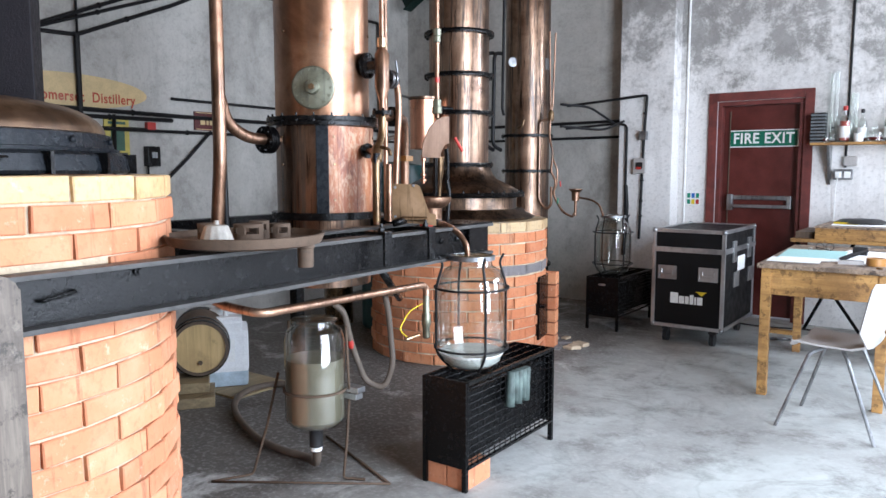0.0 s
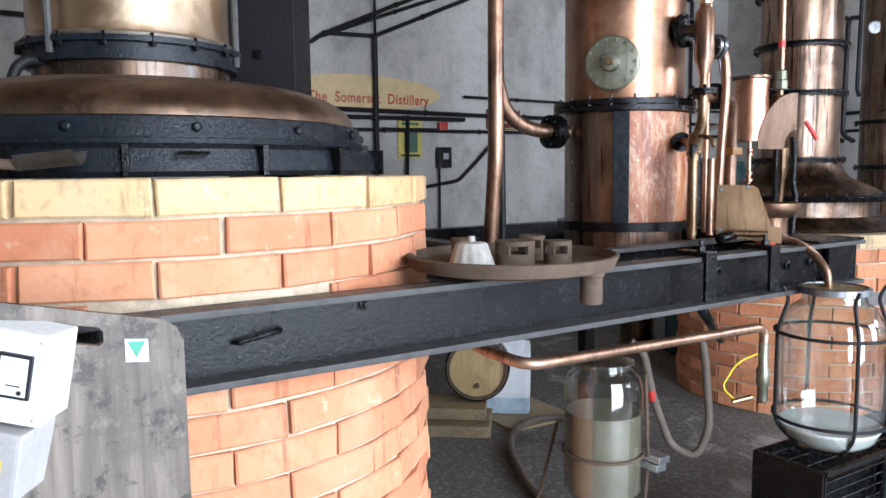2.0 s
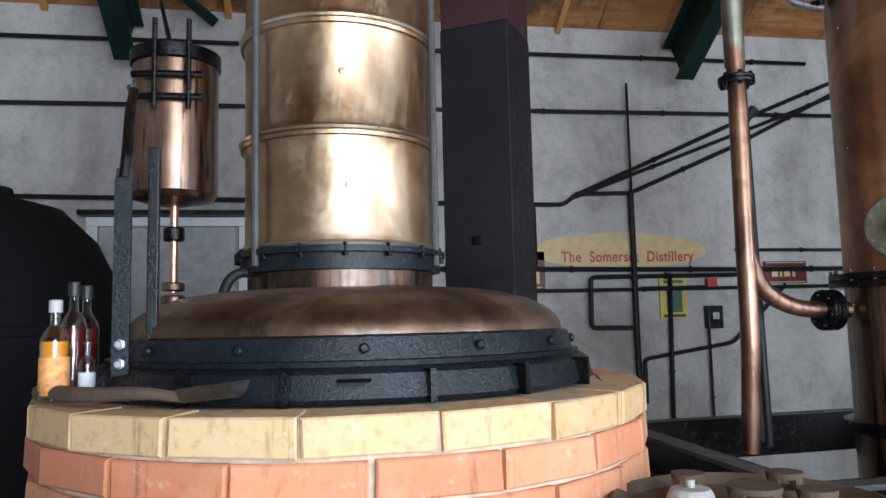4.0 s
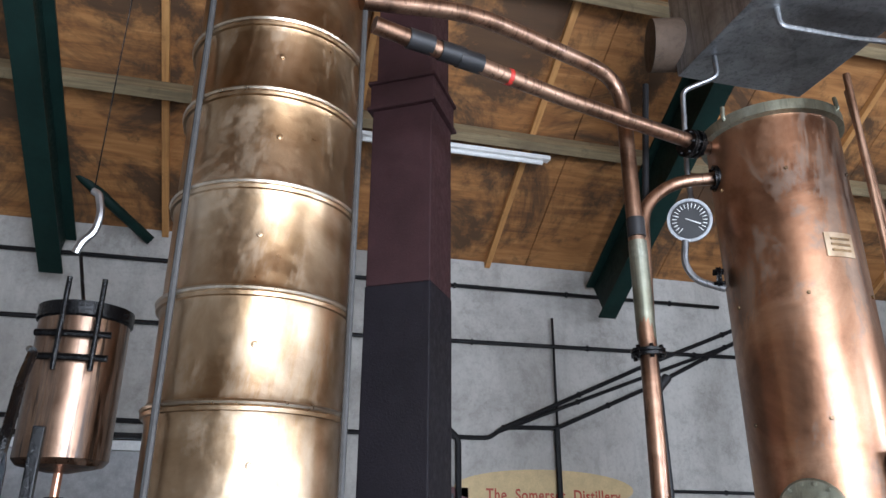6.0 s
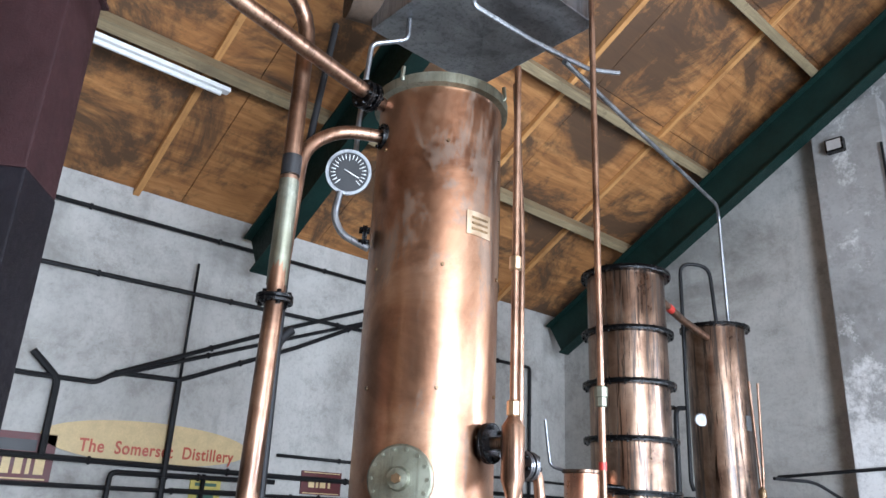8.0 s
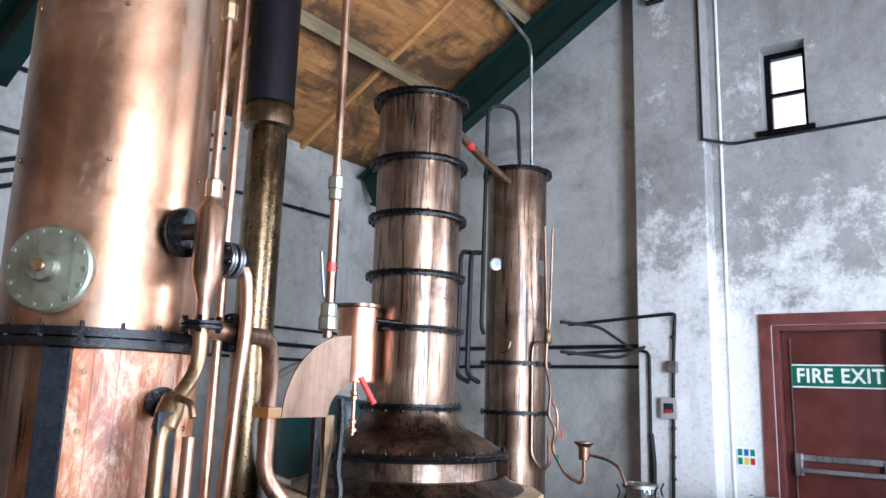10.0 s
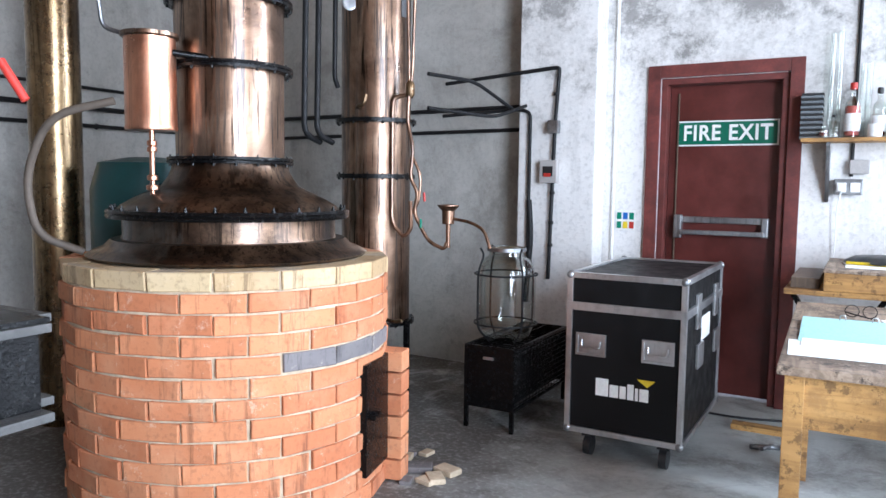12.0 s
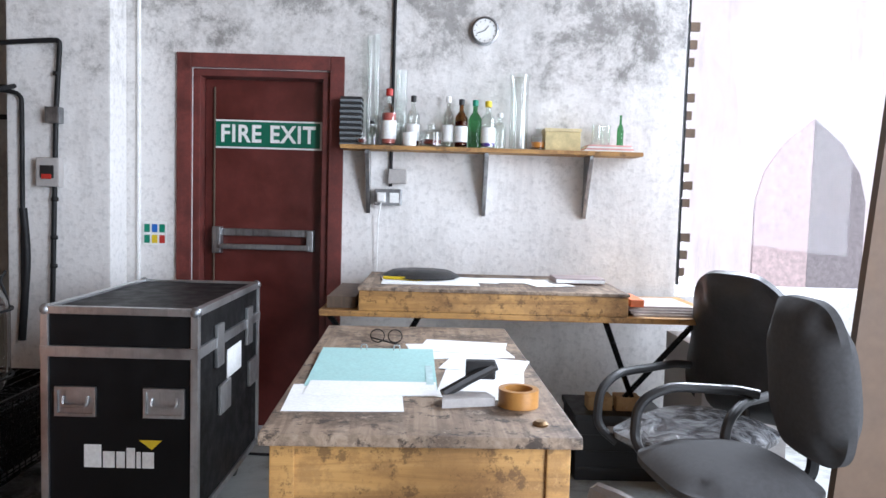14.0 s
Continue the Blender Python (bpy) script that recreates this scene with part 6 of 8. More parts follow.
for z in (1.95, 1.3, 1.1, 0.95):
    part("clip", lathe(bm_new(), [(0.019, -0.01), (0.019, 0.01)], 8, (-2.72 - 0.02 * (1.75 - z), 7.335, z)), M_PIPE_BLACK, pc)
for pts in ([(-3.5, 7.2, 1.82), (-2.99, 7.335, 1.86), (-2.90, 7.34, 1.84), (-2.90, 7.34, 0.8)], [(-3.2, 6.5, 2.0), (-3.1, 6.9, 2.0), (-3.0, 7.3, 1.85)], [(-3.2, 6.5, 1.80), (-3.0, 7.0, 1.78), (-2.93, 7.33, 1.88)]):
    pipe_thing("black_cable", pts, 0.012, M_PIPE_BLACK, "black cable looped across to the pier", "cable", 0.1)
pipe_thing("black_wall_pipe", [(-5.7, NY - 0.03, 1.88), (-2.995, NY - 0.03, 1.90)], 0.016, M_PIPE_BLACK, "black pipe along the gable wall")
pipe_thing("black_wall_pipe", [(-5.7, NY - 0.03, 1.72), (-2.995, NY - 0.03, 1.74)], 0.014, M_PIPE_BLACK, "black pipe along the gable wall")
pipe_thing("black_cable", [(-2.90, 7.345, 1.25), (-2.88, 7.345, 1.0), (-2.91, 7.34, 0.55)], 0.02, M_PIPE_BLACK, "taped black cable drop on the pier edge", "cable", 0.1)


def wall_switch(name, x, y, z, w, h, mat_, label):
    e_ = empty(name, (x, y, z), label, "switch")
    part("box", box(bm_new(), (x - w / 2, y - 0.055, z - h / 2), (x + w / 2, y, z + h / 2), 0.008), mat_, e_)
    return e_


wall_switch("junction_box", -2.725, 7.355, 1.735, 0.075, 0.085, M_STEEL, "small grey junction box on the pier")
ws = wall_switch("isolator_switch", -2.75, 7.355, 1.44, 0.12, 0.15, M_GREYPLASTIC, "grey isolator switch with a red and black dial")
part("dial_plate", box(bm_new(), (-2.785, 7.294, 1.41), (-2.715, 7.299, 1.475), 0.002), M_BLACK, ws)
part("red_knob", box(bm_new(), (-2.775, 7.288, 1.405), (-2.725, 7.2935, 1.43), 0.002), M_RED, ws)
ss = wall_switch("twin_socket", -1.0, NY - 0.003, 1.36, 0.15, 0.09, M_STEEL, "grey metal twin socket with a plug")
for x in (-1.035, -0.965):
    part("plug_face", box(bm_new(), (x - 0.025, NY - 0.064, 1.33), (x + 0.025, NY - 0.0585, 1.385), 0.003), M_SIGN_WHITE, ss)
part("plug", box(bm_new(), (-1.055, NY - 0.10, 1.335), (-1.015, NY - 0.0645, 1.375), 0.008), M_SIGN_WHITE, ss)
part("lead", tube(bm_new(), [(-1.035, NY - 0.08, 1.335), (-1.05, NY - 0.06, 1.25), (-1.055, NY - 0.03, 0.95)], 0.004, 6, 0.05), M_SIGN_WHITE, ss)
wall_switch("socket_plate", -0.95, NY - 0.003, 1.475, 0.10, 0.08, M_GREYPLASTIC, "pale socket plate above the sockets")
nt = empty("safety_notice", (-2.29, NY, 1.07), "small coloured safety notice beside the door", "notice")
part("sheet", box(bm_new(), (-2.36, NY - 0.006, 1.06), (-2.23, NY - 0.003, 1.19), 0), M_SIGN_WHITE, nt)
for k, mm in enumerate((M_GREENP, M_YELLOW, M_RED, M_GREENP, M_BLUE, M_GREENP)):
    part("symbol", box(bm_new(), (-2.352 + 0.042 * (k % 3), NY - 0.0085, 1.07 + 0.06 * (k // 3)), (-2.322 + 0.042 * (k % 3), NY - 0.0065, 1.115 + 0.06 * (k // 3))), mm, nt)
ck = empty("wall_clock", (-0.493, NY, 2.28), "small round white clock with a dark rim", "clock")
part("rim", lathe(bm_new(), [(0.06, 0), (0.076, 0.005), (0.076, 0.035), (0.066, 0.04), (0.066, 0.03)], 40, (-0.493, NY - 0.002, 2.28), (0, -1, 0)), M_STEEL, ck)
cf = part("clock_face", lathe(bm_new(), [(0.064, 0.02), (0.064, 0.031)], 40, (-0.493, NY - 0.002, 2.28), (0, -1, 0)), M_SIGN_WHITE, ck)
for k in range(12):
    a = radians(30 * k)
    part("hour_mark", rod(bm_new(), (-0.493 + 0.05 * math.sin(a), NY - 0.0345, 2.28 + 0.05 * math.cos(a)), (-0.493 + 0.059 * math.sin(a), NY - 0.0345, 2.28 + 0.059 * math.cos(a)), 0.0016, 5), M_BLACK, cf)
for a, ln in ((35, 0.033), (250, 0.048)):
    a = radians(a)
    part("clock_hand", rod(bm_new(), (-0.493, NY - 0.036, 2.28), (-0.493 + ln * math.sin(a), NY - 0.036, 2.28 + ln * math.cos(a)), 0.0018, 5), M_BLACK, cf)
bm = bm_new()
box(bm, (-2.86, 7.28, 4.62), (-2.72, 7.345, 4.735), 0.006)
lamp_ = thing("flood_lamp", bm, M_IRON, "small flood lamp with a pale glass, high on the pier", "lamp")
part("lamp_glass", box(bm_new(), (-2.845, 7.274, 4.635), (-2.735, 7.2795, 4.72), 0.001), M_GREYPLASTIC, lamp_, "dusty pale glass")
bm = bm_new()
box(bm, (-2.12, NY - 0.03, 3.44), (-1.72, NY - 0.002, 3.478), 0.004)
thing("window_sill", bm, M_IRON, "dark stained sill under the high window", "sill", kind="structure")


# ---------------------------------------------------------------- bottles and jars
def bottle(x, y, z, r, h, glass, label, liquid=None, level=0.5, tag=None, cap=None, group="bottles on the shelf"):
    e_ = empty("bottle", (x, y, z), label, "bottle", group)
    sh_ = h * 0.62
    prof = [(r * 0.6, 0.002), (r, 0.006), (r, sh_), (r * 0.8, sh_ + h * 0.07), (r * 0.36, sh_ + h * 0.15), (r * 0.33, h * 0.96), (r * 0.42, h * 0.965), (r * 0.42, h)]
    part("glass", lathe(bm_new(), prof, 20, (x, y, z), cap=glass is not M_JAR), glass, e_)
    if liquid:
        part("liquid", lathe(bm_new(), [(r * 0.55, 0.012), (r * 0.93, 0.016), (r * 0.93, sh_ * level)], 20, (x, y, z)), liquid, e_)
    if tag:
        part("paper_label", lathe(bm_new(), [(r * 1.012, sh_ * 0.2), (r * 1.02, sh_ * 0.21), (r * 1.02, sh_ * 0.72), (r * 1.012, sh_ * 0.73)], 20, (x, y, z), cap=False), tag, e_)
    if cap:
        part("cap", lathe(bm_new(), [(r * 0.46, h * 0.9), (r * 0.46, h * 1.02), (r * 0.3, h * 1.03)], 14, (x, y, z)), cap, e_)
    return e_


M_LABEL_PINK = plain("pink_label", (0.55, 0.12, 0.10), 0.6)
M_PURPLE = plain("purple_spirit", (0.09, 0.05, 0.36), 0.2)
SZ = 1.6345
M_PINKP = plain("pink_papers", (0.75, 0.42, 0.40), 0.8)
bottle(-1.00, 7.47, SZ, 0.040, 0.30, M_JAR, "rose wine bottle with a white label", M_LABEL_PINK, 0.95, M_PAPER, M_RED)
bottle(-0.87, 7.49, SZ, 0.034, 0.27, M_JAR, "clear spirit bottle with a black cap", M_LIQUID_RED, 0.3, M_PAPER, M_BLACK)
bottle(-0.68, 7.48, SZ, 0.030, 0.27, M_JAR, "clear bottle with a white cap", None, 0, M_PAPER, M_PAPER)
bottle(-0.61, 7.46, SZ, 0.034, 0.255, M_GLASS_BROWN, "dark wine bottle with a white label", M_LIQUID_RED, 0.9, M_PAPER, M_BLACK)
bottle(-0.535, 7.48, SZ, 0.036, 0.255, M_GLASS_GREEN, "green glass wine bottle", None, 0, None, M_GREENP)
bottle(-0.465, 7.47, SZ, 0.040, 0.25, M_JAR, "bottle of purple spirit with a yellow cap", M_PURPLE, 0.5, M_PAPER, M_YELLOW)
bottle(-0.40, 7.48, SZ, 0.034, 0.19, M_JAR, "short clear glass bottle", None, 0, None, M_PAPER)
bottle(-1.09, 7.46, SZ, 0.028, 0.13, M_JAR, "small clear bottle on the shelf", None, 0, None, M_BLACK)
bottle(-1.14, 7.44, SZ, 0.026, 0.07, M_JAR, "tiny jar of dark liquid", M_LIQUID_RED, 0.8)
bottle(-1.17, 7.50, SZ, 0.026, 0.08, M_JAR, "tiny jar of dark liquid", M_LIQUID_RED, 0.8)
bottle(-0.77, 7.46, SZ, 0.062, 0.125, M_JAR, "squat glass jar of dark liquid", M_LIQUID_RED, 0.5)
bottle(-0.19, 7.47, SZ, 0.042, 0.12, M_JAR, "glass jar of amber liquid", M_LIQUID_AMBER, 0.6)
bottle(0.25, 7.46, SZ, 0.018, 0.2, M_GLASS_GREEN, "slim green bottle at the shelf end", None, 0)
for x, h in ((-1.115, 0.60), (-1.075, 0.61), (-0.955, 0.42), (-0.925, 0.42)):
    thing("glass_tube", lathe(bm_new(), [(0.03, 0.0), (0.03, 0.012), (0.015, 0.014), (0.015, h)], 16, (x, 7.53, SZ), cap=False), M_JAR, "tall narrow glass measuring tube", "measuring tube", "glass tubes on the shelf")
thing("glass_jug", lathe(bm_new(), [(0.052, 0), (0.05, 0.01), (0.048, 0.36), (0.06, 0.40)], 24, (-0.30, 7.47, SZ), cap=False), M_JAR, "tall clear glass measuring jug", "jug")
thing("white_mug", lathe(bm_new(), [(0.03, 0), (0.036, 0.006), (0.038, 0.072), (0.033, 0.07), (0.03, 0.01)], 20, (-0.885, 7.42, SZ), cap=False), M_SIGN_WHITE, "small white china mug", "mug")
stk = empty("cassette_stack", (-1.205, 7.50, SZ), "leaning stack of dark flat plastic cases", "cases")
for k in range(18):
    part("plastic_case", box(bm_new(), (-1.265 + 0.002 * (k % 3), 7.45, SZ + 0.0145 * k), (-1.15 + 0.003 * (k % 2), 7.56, SZ + 0.0145 * k + 0.0125), 0.001), M_BLACK if k % 2 else plain("case_grey", (0.16, 0.18, 0.19), 0.4), stk)
bm = bm_new()
box(bm, (-0.16, 7.42, SZ + 0.0005), (0.03, 7.55, SZ + 0.10), 0.004)
bxx = thing("cardboard_box", bm, plain("pale_card", (0.60, 0.50, 0.26), 0.7), "pale yellow card box on the shelf", "box")
bm = bm_new()
box(bm, (-0.164, 7.416, SZ + 0.101), (0.034, 7.554, SZ + 0.118), 0.003)
part("lid", bm, plain("pale_card_lid", (0.66, 0.56, 0.32), 0.7), bxx)
ppl = empty("paper_pile", (0.18, 7.48, SZ), "pile of pink papers on the shelf", "papers")
for k in range(4):
    part("paper", box(bm_new(), (0.05 + 0.008 * k, 7.41, SZ + 0.001 + 0.009 * k), (0.32 - 0.006 * k, 7.56, SZ + 0.009 + 0.009 * k), 0), M_PINKP if k % 2 else M_PAPER, ppl)
for x in (0.13, 0.18):
    thing("drinking_glass", lathe(bm_new(), [(0.022, 0), (0.024, 0.004), (0.028, 0.11)], 18, (x, 7.50, SZ + 0.038), cap=False), M_JAR, "plain drinking glass on the papers", "glass", "drinking glasses")


def carboy(x, y, z, r, h, label, fill=0.0):
    """A big caged glass jar: body, neck ring, iron hoops and uprights."""
    e_ = empty("caged_jar", (x, y, z), label, "jar", "caged glass jars")
    body = [(r * 0.35, 0.004), (r * 0.62, 0.01), (r * 0.86, h * 0.08), (r * 0.98, h * 0.2), (r, h * 0.35), (r, h * 0.66), (r * 0.95, h * 0.78), (r * 0.80, h * 0.87), (r * 0.60, h * 0.91), (r * 0.57, h * 0.965), (r * 0.60, h * 0.97), (r * 0.60, h)]
    bm_ = bm_new()
    lathe(bm_, body, 40, (x, y, z), cap=False)
    part("glass", bm_, M_JAR, e_)
    if fill:
        part("liquid", lathe(bm_new(), [(r * 0.34, 0.012), (r * 0.6, 0.018), (r * 0.84, h * 0.085), (r * 0.95, h * fill), (0.01, h * fill)], 36, (x, y, z)), M_WATERY, e_)
    part("lid_ring", lathe(bm_new(), [(r * 0.61, h * 0.955), (r * 0.67, h * 0.96), (r * 0.67, h * 0.995), (r * 0.61, h)], 32, (x, y, z), cap=False), M_STEEL, e_)
    part("lid", lathe(bm_new(), [(r * 0.605, h * 0.972), (r * 0.605, h * 0.992), (r * 0.3, h * 1.0)], 32, (x, y, z)), M_LID, e_, "amber-brown glossy lid")
    for zz in (0.20, 0.72):
        part("hoop", lathe(bm_new(), [(r + 0.006, h * zz - 0.005), (r + 0.014, h * zz - 0.004), (r + 0.014, h * zz + 0.004), (r + 0.006, h * zz + 0.005)], 36, (x, y, z), cap=False), M_PIPE_BLACK, e_)
    for k in range(4):
        a_ = radians(45 + 90 * k - 80)
        dv_ = Vector((math.cos(a_), math.sin(a_), 0))
        c_ = Vector((x, y, z))
        part("upright", tube(bm_new(), [c_ + dv_ * (r * 0.6) + Vector((0, 0, 0.006)), c_ + dv_ * (r + 0.012) + Vector((0, 0, h * 0.16)), c_ + dv_ * (r + 0.012) + Vector((0, 0, h * 0.74)), c_ + dv_ * (r * 0.86) + Vector((0, 0, h * 0.93)), c_ + dv_ * (r * 1.0) + Vector((0, 0, h * 1.0))], 0.006, 8, 0.04), M_PIPE_BLACK, e_)
    return e_


M_LID = plain("amber_lid", (0.20, 0.13, 0.055), 0.22, vary=0.5, scale=18)
M_WATERY = plain("milky_water", (0.62, 0.63, 0.60), 0.15, vary=0.08)

carboy(-1.86, 3.02, 0.494, 0.157, 0.52, "large clear glass jar in an iron cage, nearly empty", 0.16)
carboy(-2.63, 6.42, 0.474, 0.165, 0.53, "large empty glass jar in an iron cage", 0.0)


def guard_heater(name, x0, y0, x1, y1, z0, z1, label):
    """A black sheet-iron heater box with a wire guard along its long side and top."""
    e_ = empty(name, ((x0 + x1) / 2, (y0 + y1) / 2, 0), label, "heater")
    part("end_panel", box(bm_new(), (x0, y0, z0), (x1, y0 + 0.012, z1), 0.003), M_IRON, e_)
    part("end_panel", box(bm_new(), (x0, y1 - 0.012, z0), (x1, y1, z1), 0.003), M_IRON, e_)
    part("back_panel", box(bm_new(), (x0, y0 + 0.013, z0), (x0 + 0.01, y1 - 0.013, z1), 0.002), M_IRON, e_)
    part("inner_box", box(bm_new(), (x0 + 0.02, y0 + 0.02, z0 + 0.02), (x1 - 0.035, y1 - 0.02, z1 - 0.06), 0.004), M_IRON, e_)
    n = int((y1 - y0) / 0.045)
    for k in range(1, n):
        yy = y0 + (y1 - y0) * k / n
        part("guard_wire", tube(bm_new(), [(x1 - 0.004, yy, z0), (x1 - 0.004, yy, z1 - 0.004), (x0 + 0.012, yy, z1 - 0.004)], 0.0028, 5, 0.01), M_IRON, e_)
    for k in range(1, 12):
        zz = z0 + (z1 - z0) * k / 12
        part("guard_wire", rod(bm_new(), (x1 - 0.002, y0 + 0.012, zz), (x1 - 0.002, y1 - 0.012, zz), 0.003, 6), M_IRON, e_)
    for x in (x0 + 0.05, x0 + 0.11, x0 + 0.17):
        if x < x1 - 0.01:
            part("guard_wire", rod(bm_new(), (x, y0 + 0.012, z1 - 0.002), (x, y1 - 0.012, z1 - 0.002), 0.003, 6), M_IRON, e_)
    for x in (x0, x1 - 0.022):
        for y in (y0 - 0.004, y1 - 0.018):
            part("leg", box(bm_new(), (x, y, 0), (x + 0.022, y + 0.022, z1 - 0.002), 0.002), M_IRON, e_)
    for lo, hi in (((x1 - 0.012, y0 + 0.013, z1 - 0.014), (x1 + 0.004, y1 - 0.013, z1 + 0.002)), ((x1 - 0.012, y0 + 0.013, z0), (x1 + 0.004, y1 - 0.013, z0 + 0.012))):
        part("rail", box(bm_new(), lo, hi, 0.002), M_IRON, e_)
    return e_


guard_heater("guarded_heater", -1.985, 2.82, -1.75, 3.62, 0.10, 0.488, "black sheet-iron heater with a wire guard")
for k in range(2):
    bm = bm_new()
    box(bm, (-1.965 + 0.105 * k, 2.83, 0.0), (-1.865 + 0.105 * k, 3.03, 0.098), 0.004)
    thing("loose_brick", bm, M_BRICK, "loose red brick under the heater", "brick", "bricks under the heater")
bm = bm_new()
M_RAG = plain("grey_green_rag", (0.08, 0.11, 0.10), 0.7, vary=0.7)
for k in range(5):
    bm = rod(bm_new(), (-1.743 + 0.004 * k, 3.18 + 0.03 * k, 0.46), (-1.738, 3.16 + 0.035 * k, 0.30 + 0.02 * (k % 2)), 0.018, 8, 0.024)
    thing("rag_strip", bm, M_RAG, "grey-green rag strip tucked behind the guard", "rag", "rags in the heater guard")
st2 = guard_heater("far_heater", -2.80, 6.26, -2.50, 7.06, 0.12, 0.468, "dark sheet-iron heater stand under a jar")
part("latch", box(bm_new(), (-2.68, 6.245, 0.395), (-2.62, 6.259, 0.41), 0.003), M_ALU, st2)

# cloudy jar hanging in its wire stand
j3 = empty("cloudy_jar", (-2.338, 2.506, 0.0), "glass jar of cloudy liquid held in a wire stand", "jar")
J = (-2.338, 2.506, 0)
part("glass", lathe(bm_new(), [(0.05, 0.275), (0.11, 0.285), (0.131, 0.31), (0.131, 0.66), (0.12, 0.70), (0.09, 0.725), (0.085, 0.745), (0.092, 0.75)], 40, J, cap=False), M_JAR, j3)
part("liquid", lathe(bm_new(), [(0.045, 0.28), (0.105, 0.29), (0.125, 0.315), (0.125, 0.58), (0.01, 0.582)], 36, J), M_CLOUDY, j3)
part("lid", lathe(bm_new(), [(0.094, 0.735), (0.1, 0.742), (0.1, 0.750), (0.03, 0.752)], 32, J), M_JAR, j3)
part("outlet", lathe(bm_new(), [(0.018, 0.16), (0.018, 0.175), (0.03, 0.18), (0.03, 0.255), (0.045, 0.278)], 20, J), M_BLACK, j3)
part("outlet_ring", lathe(bm_new(), [(0.026, 0.16), (0.026, 0.175)], 18, J), M_SIGN_WHITE, j3)
part("hoop", lathe(bm_new(), [(0.134, 0.435), (0.14, 0.437), (0.14, 0.445), (0.134, 0.447)], 36, J, cap=False), M_RUST, j3)
for pts in ([(-2.50, 2.44, 0.50), (-2.56, 2.42, 0.25), (-2.64, 2.40, 0.01), (-2.73, 2.24, 0.008)], [(-2.22, 2.60, 0.44), (-2.25, 2.61, 0.2), (-2.276, 2.611, 0.01), (-2.19, 2.66, 0.008)], [(-2.73, 2.24, 0.008), (-2.07, 2.69, 0.008)], [(-2.07, 2.69, 0.008), (-2.72, 2.95, 0.008)], [(-2.47, 2.48, 0.73), (-2.475, 2.47, 0.44), (-2.46, 2.47, 0.28)], [(-2.22, 2.58, 0.72), (-2.21, 2.585, 0.44)]):
    part("stand_wire", tube(bm_new(), pts, 0.006, 6, 0.02), M_RUST, j3)
part("bracket_clip", box(bm_new(), (-2.26, 2.585, 0.425), (-2.16, 2.635, 0.45), 0.004), M_ALU, j3)
part("bracket_clip", box(bm_new(), (-2.26, 2.595, 0.39), (-2.18, 2.64, 0.415), 0.004), M_ALU, j3)
pipe_thing("drain_hose", [(-2.345, 2.515, 0.17), (-2.40, 2.57, 0.06), (-2.55, 2.66, 0.025), (-2.76, 2.645, 0.025), (-2.98, 2.69, 0.025), (-3.33, 2.85, 0.025), (-3.53, 2.99, 0.025), (-3.66, 3.18, 0.025), (-3.66, 3.36, 0.025), (-3.45, 3.55, 0.025)], 0.02, M_RUBBER, "brown rubber hose trailing across the floor", "hose", 0.2)
hh = empty("looped_tube", (-2.26, 2.75, 0.4), "looped rubber tube with red tape below the frame", "hose")
part("tube", tube(bm_new(), [(-2.33, 2.62, 0.80), (-2.305, 2.66, 0.76), (-2.30, 2.70, 0.60), (-2.27, 2.76, 0.42), (-2.20, 2.81, 0.39), (-2.17, 2.84, 0.5), (-2.19, 2.83, 0.75), (-2.20, 2.82, 0.82)], 0.014, 12, 0.07), M_RUBBER, hh)
part("tape_band", rod(bm_new(), (-2.301, 2.692, 0.625), (-2.299, 2.702, 0.59), 0.0155), M_RED, hh)
gp_ = empty("brass_outlet_pipe", (-1.9, 2.2, 0.9), "worn brass outlet pipe with a tap below the frame", "pipe")
part("pipe", tube(bm_new(), [(-2.45, 1.95, 1.0), (-2.05, 1.80, 0.945), (-1.89, 1.84, 0.926), (-1.905, 2.72, 0.91), (-1.905, 2.745, 0.89), (-1.90, 2.735, 0.86)], 0.0145, 14, 0.05), M_PIPE, gp_)
part("tap_body", lathe(bm_new(), [(0.012, 0.68), (0.016, 0.685), (0.016, 0.73), (0.02, 0.74), (0.02, 0.78), (0.014, 0.79), (0.014, 0.865)], 14, (-1.90, 2.735, 0)), M_VERDIGRIS, gp_)
part("tap_handle", rod(bm_new(), (-1.91, 2.70, 0.70), (-1.94, 2.65, 0.685), 0.008), M_BRASS, gp_)
part("yellow_wire", tube(bm_new(), [(-1.91, 2.725, 0.83), (-1.95, 2.68, 0.80), (-1.98, 2.65, 0.72), (-1.94, 2.66, 0.69)], 0.003, 6, 0.05), M_YELLOW, gp_)

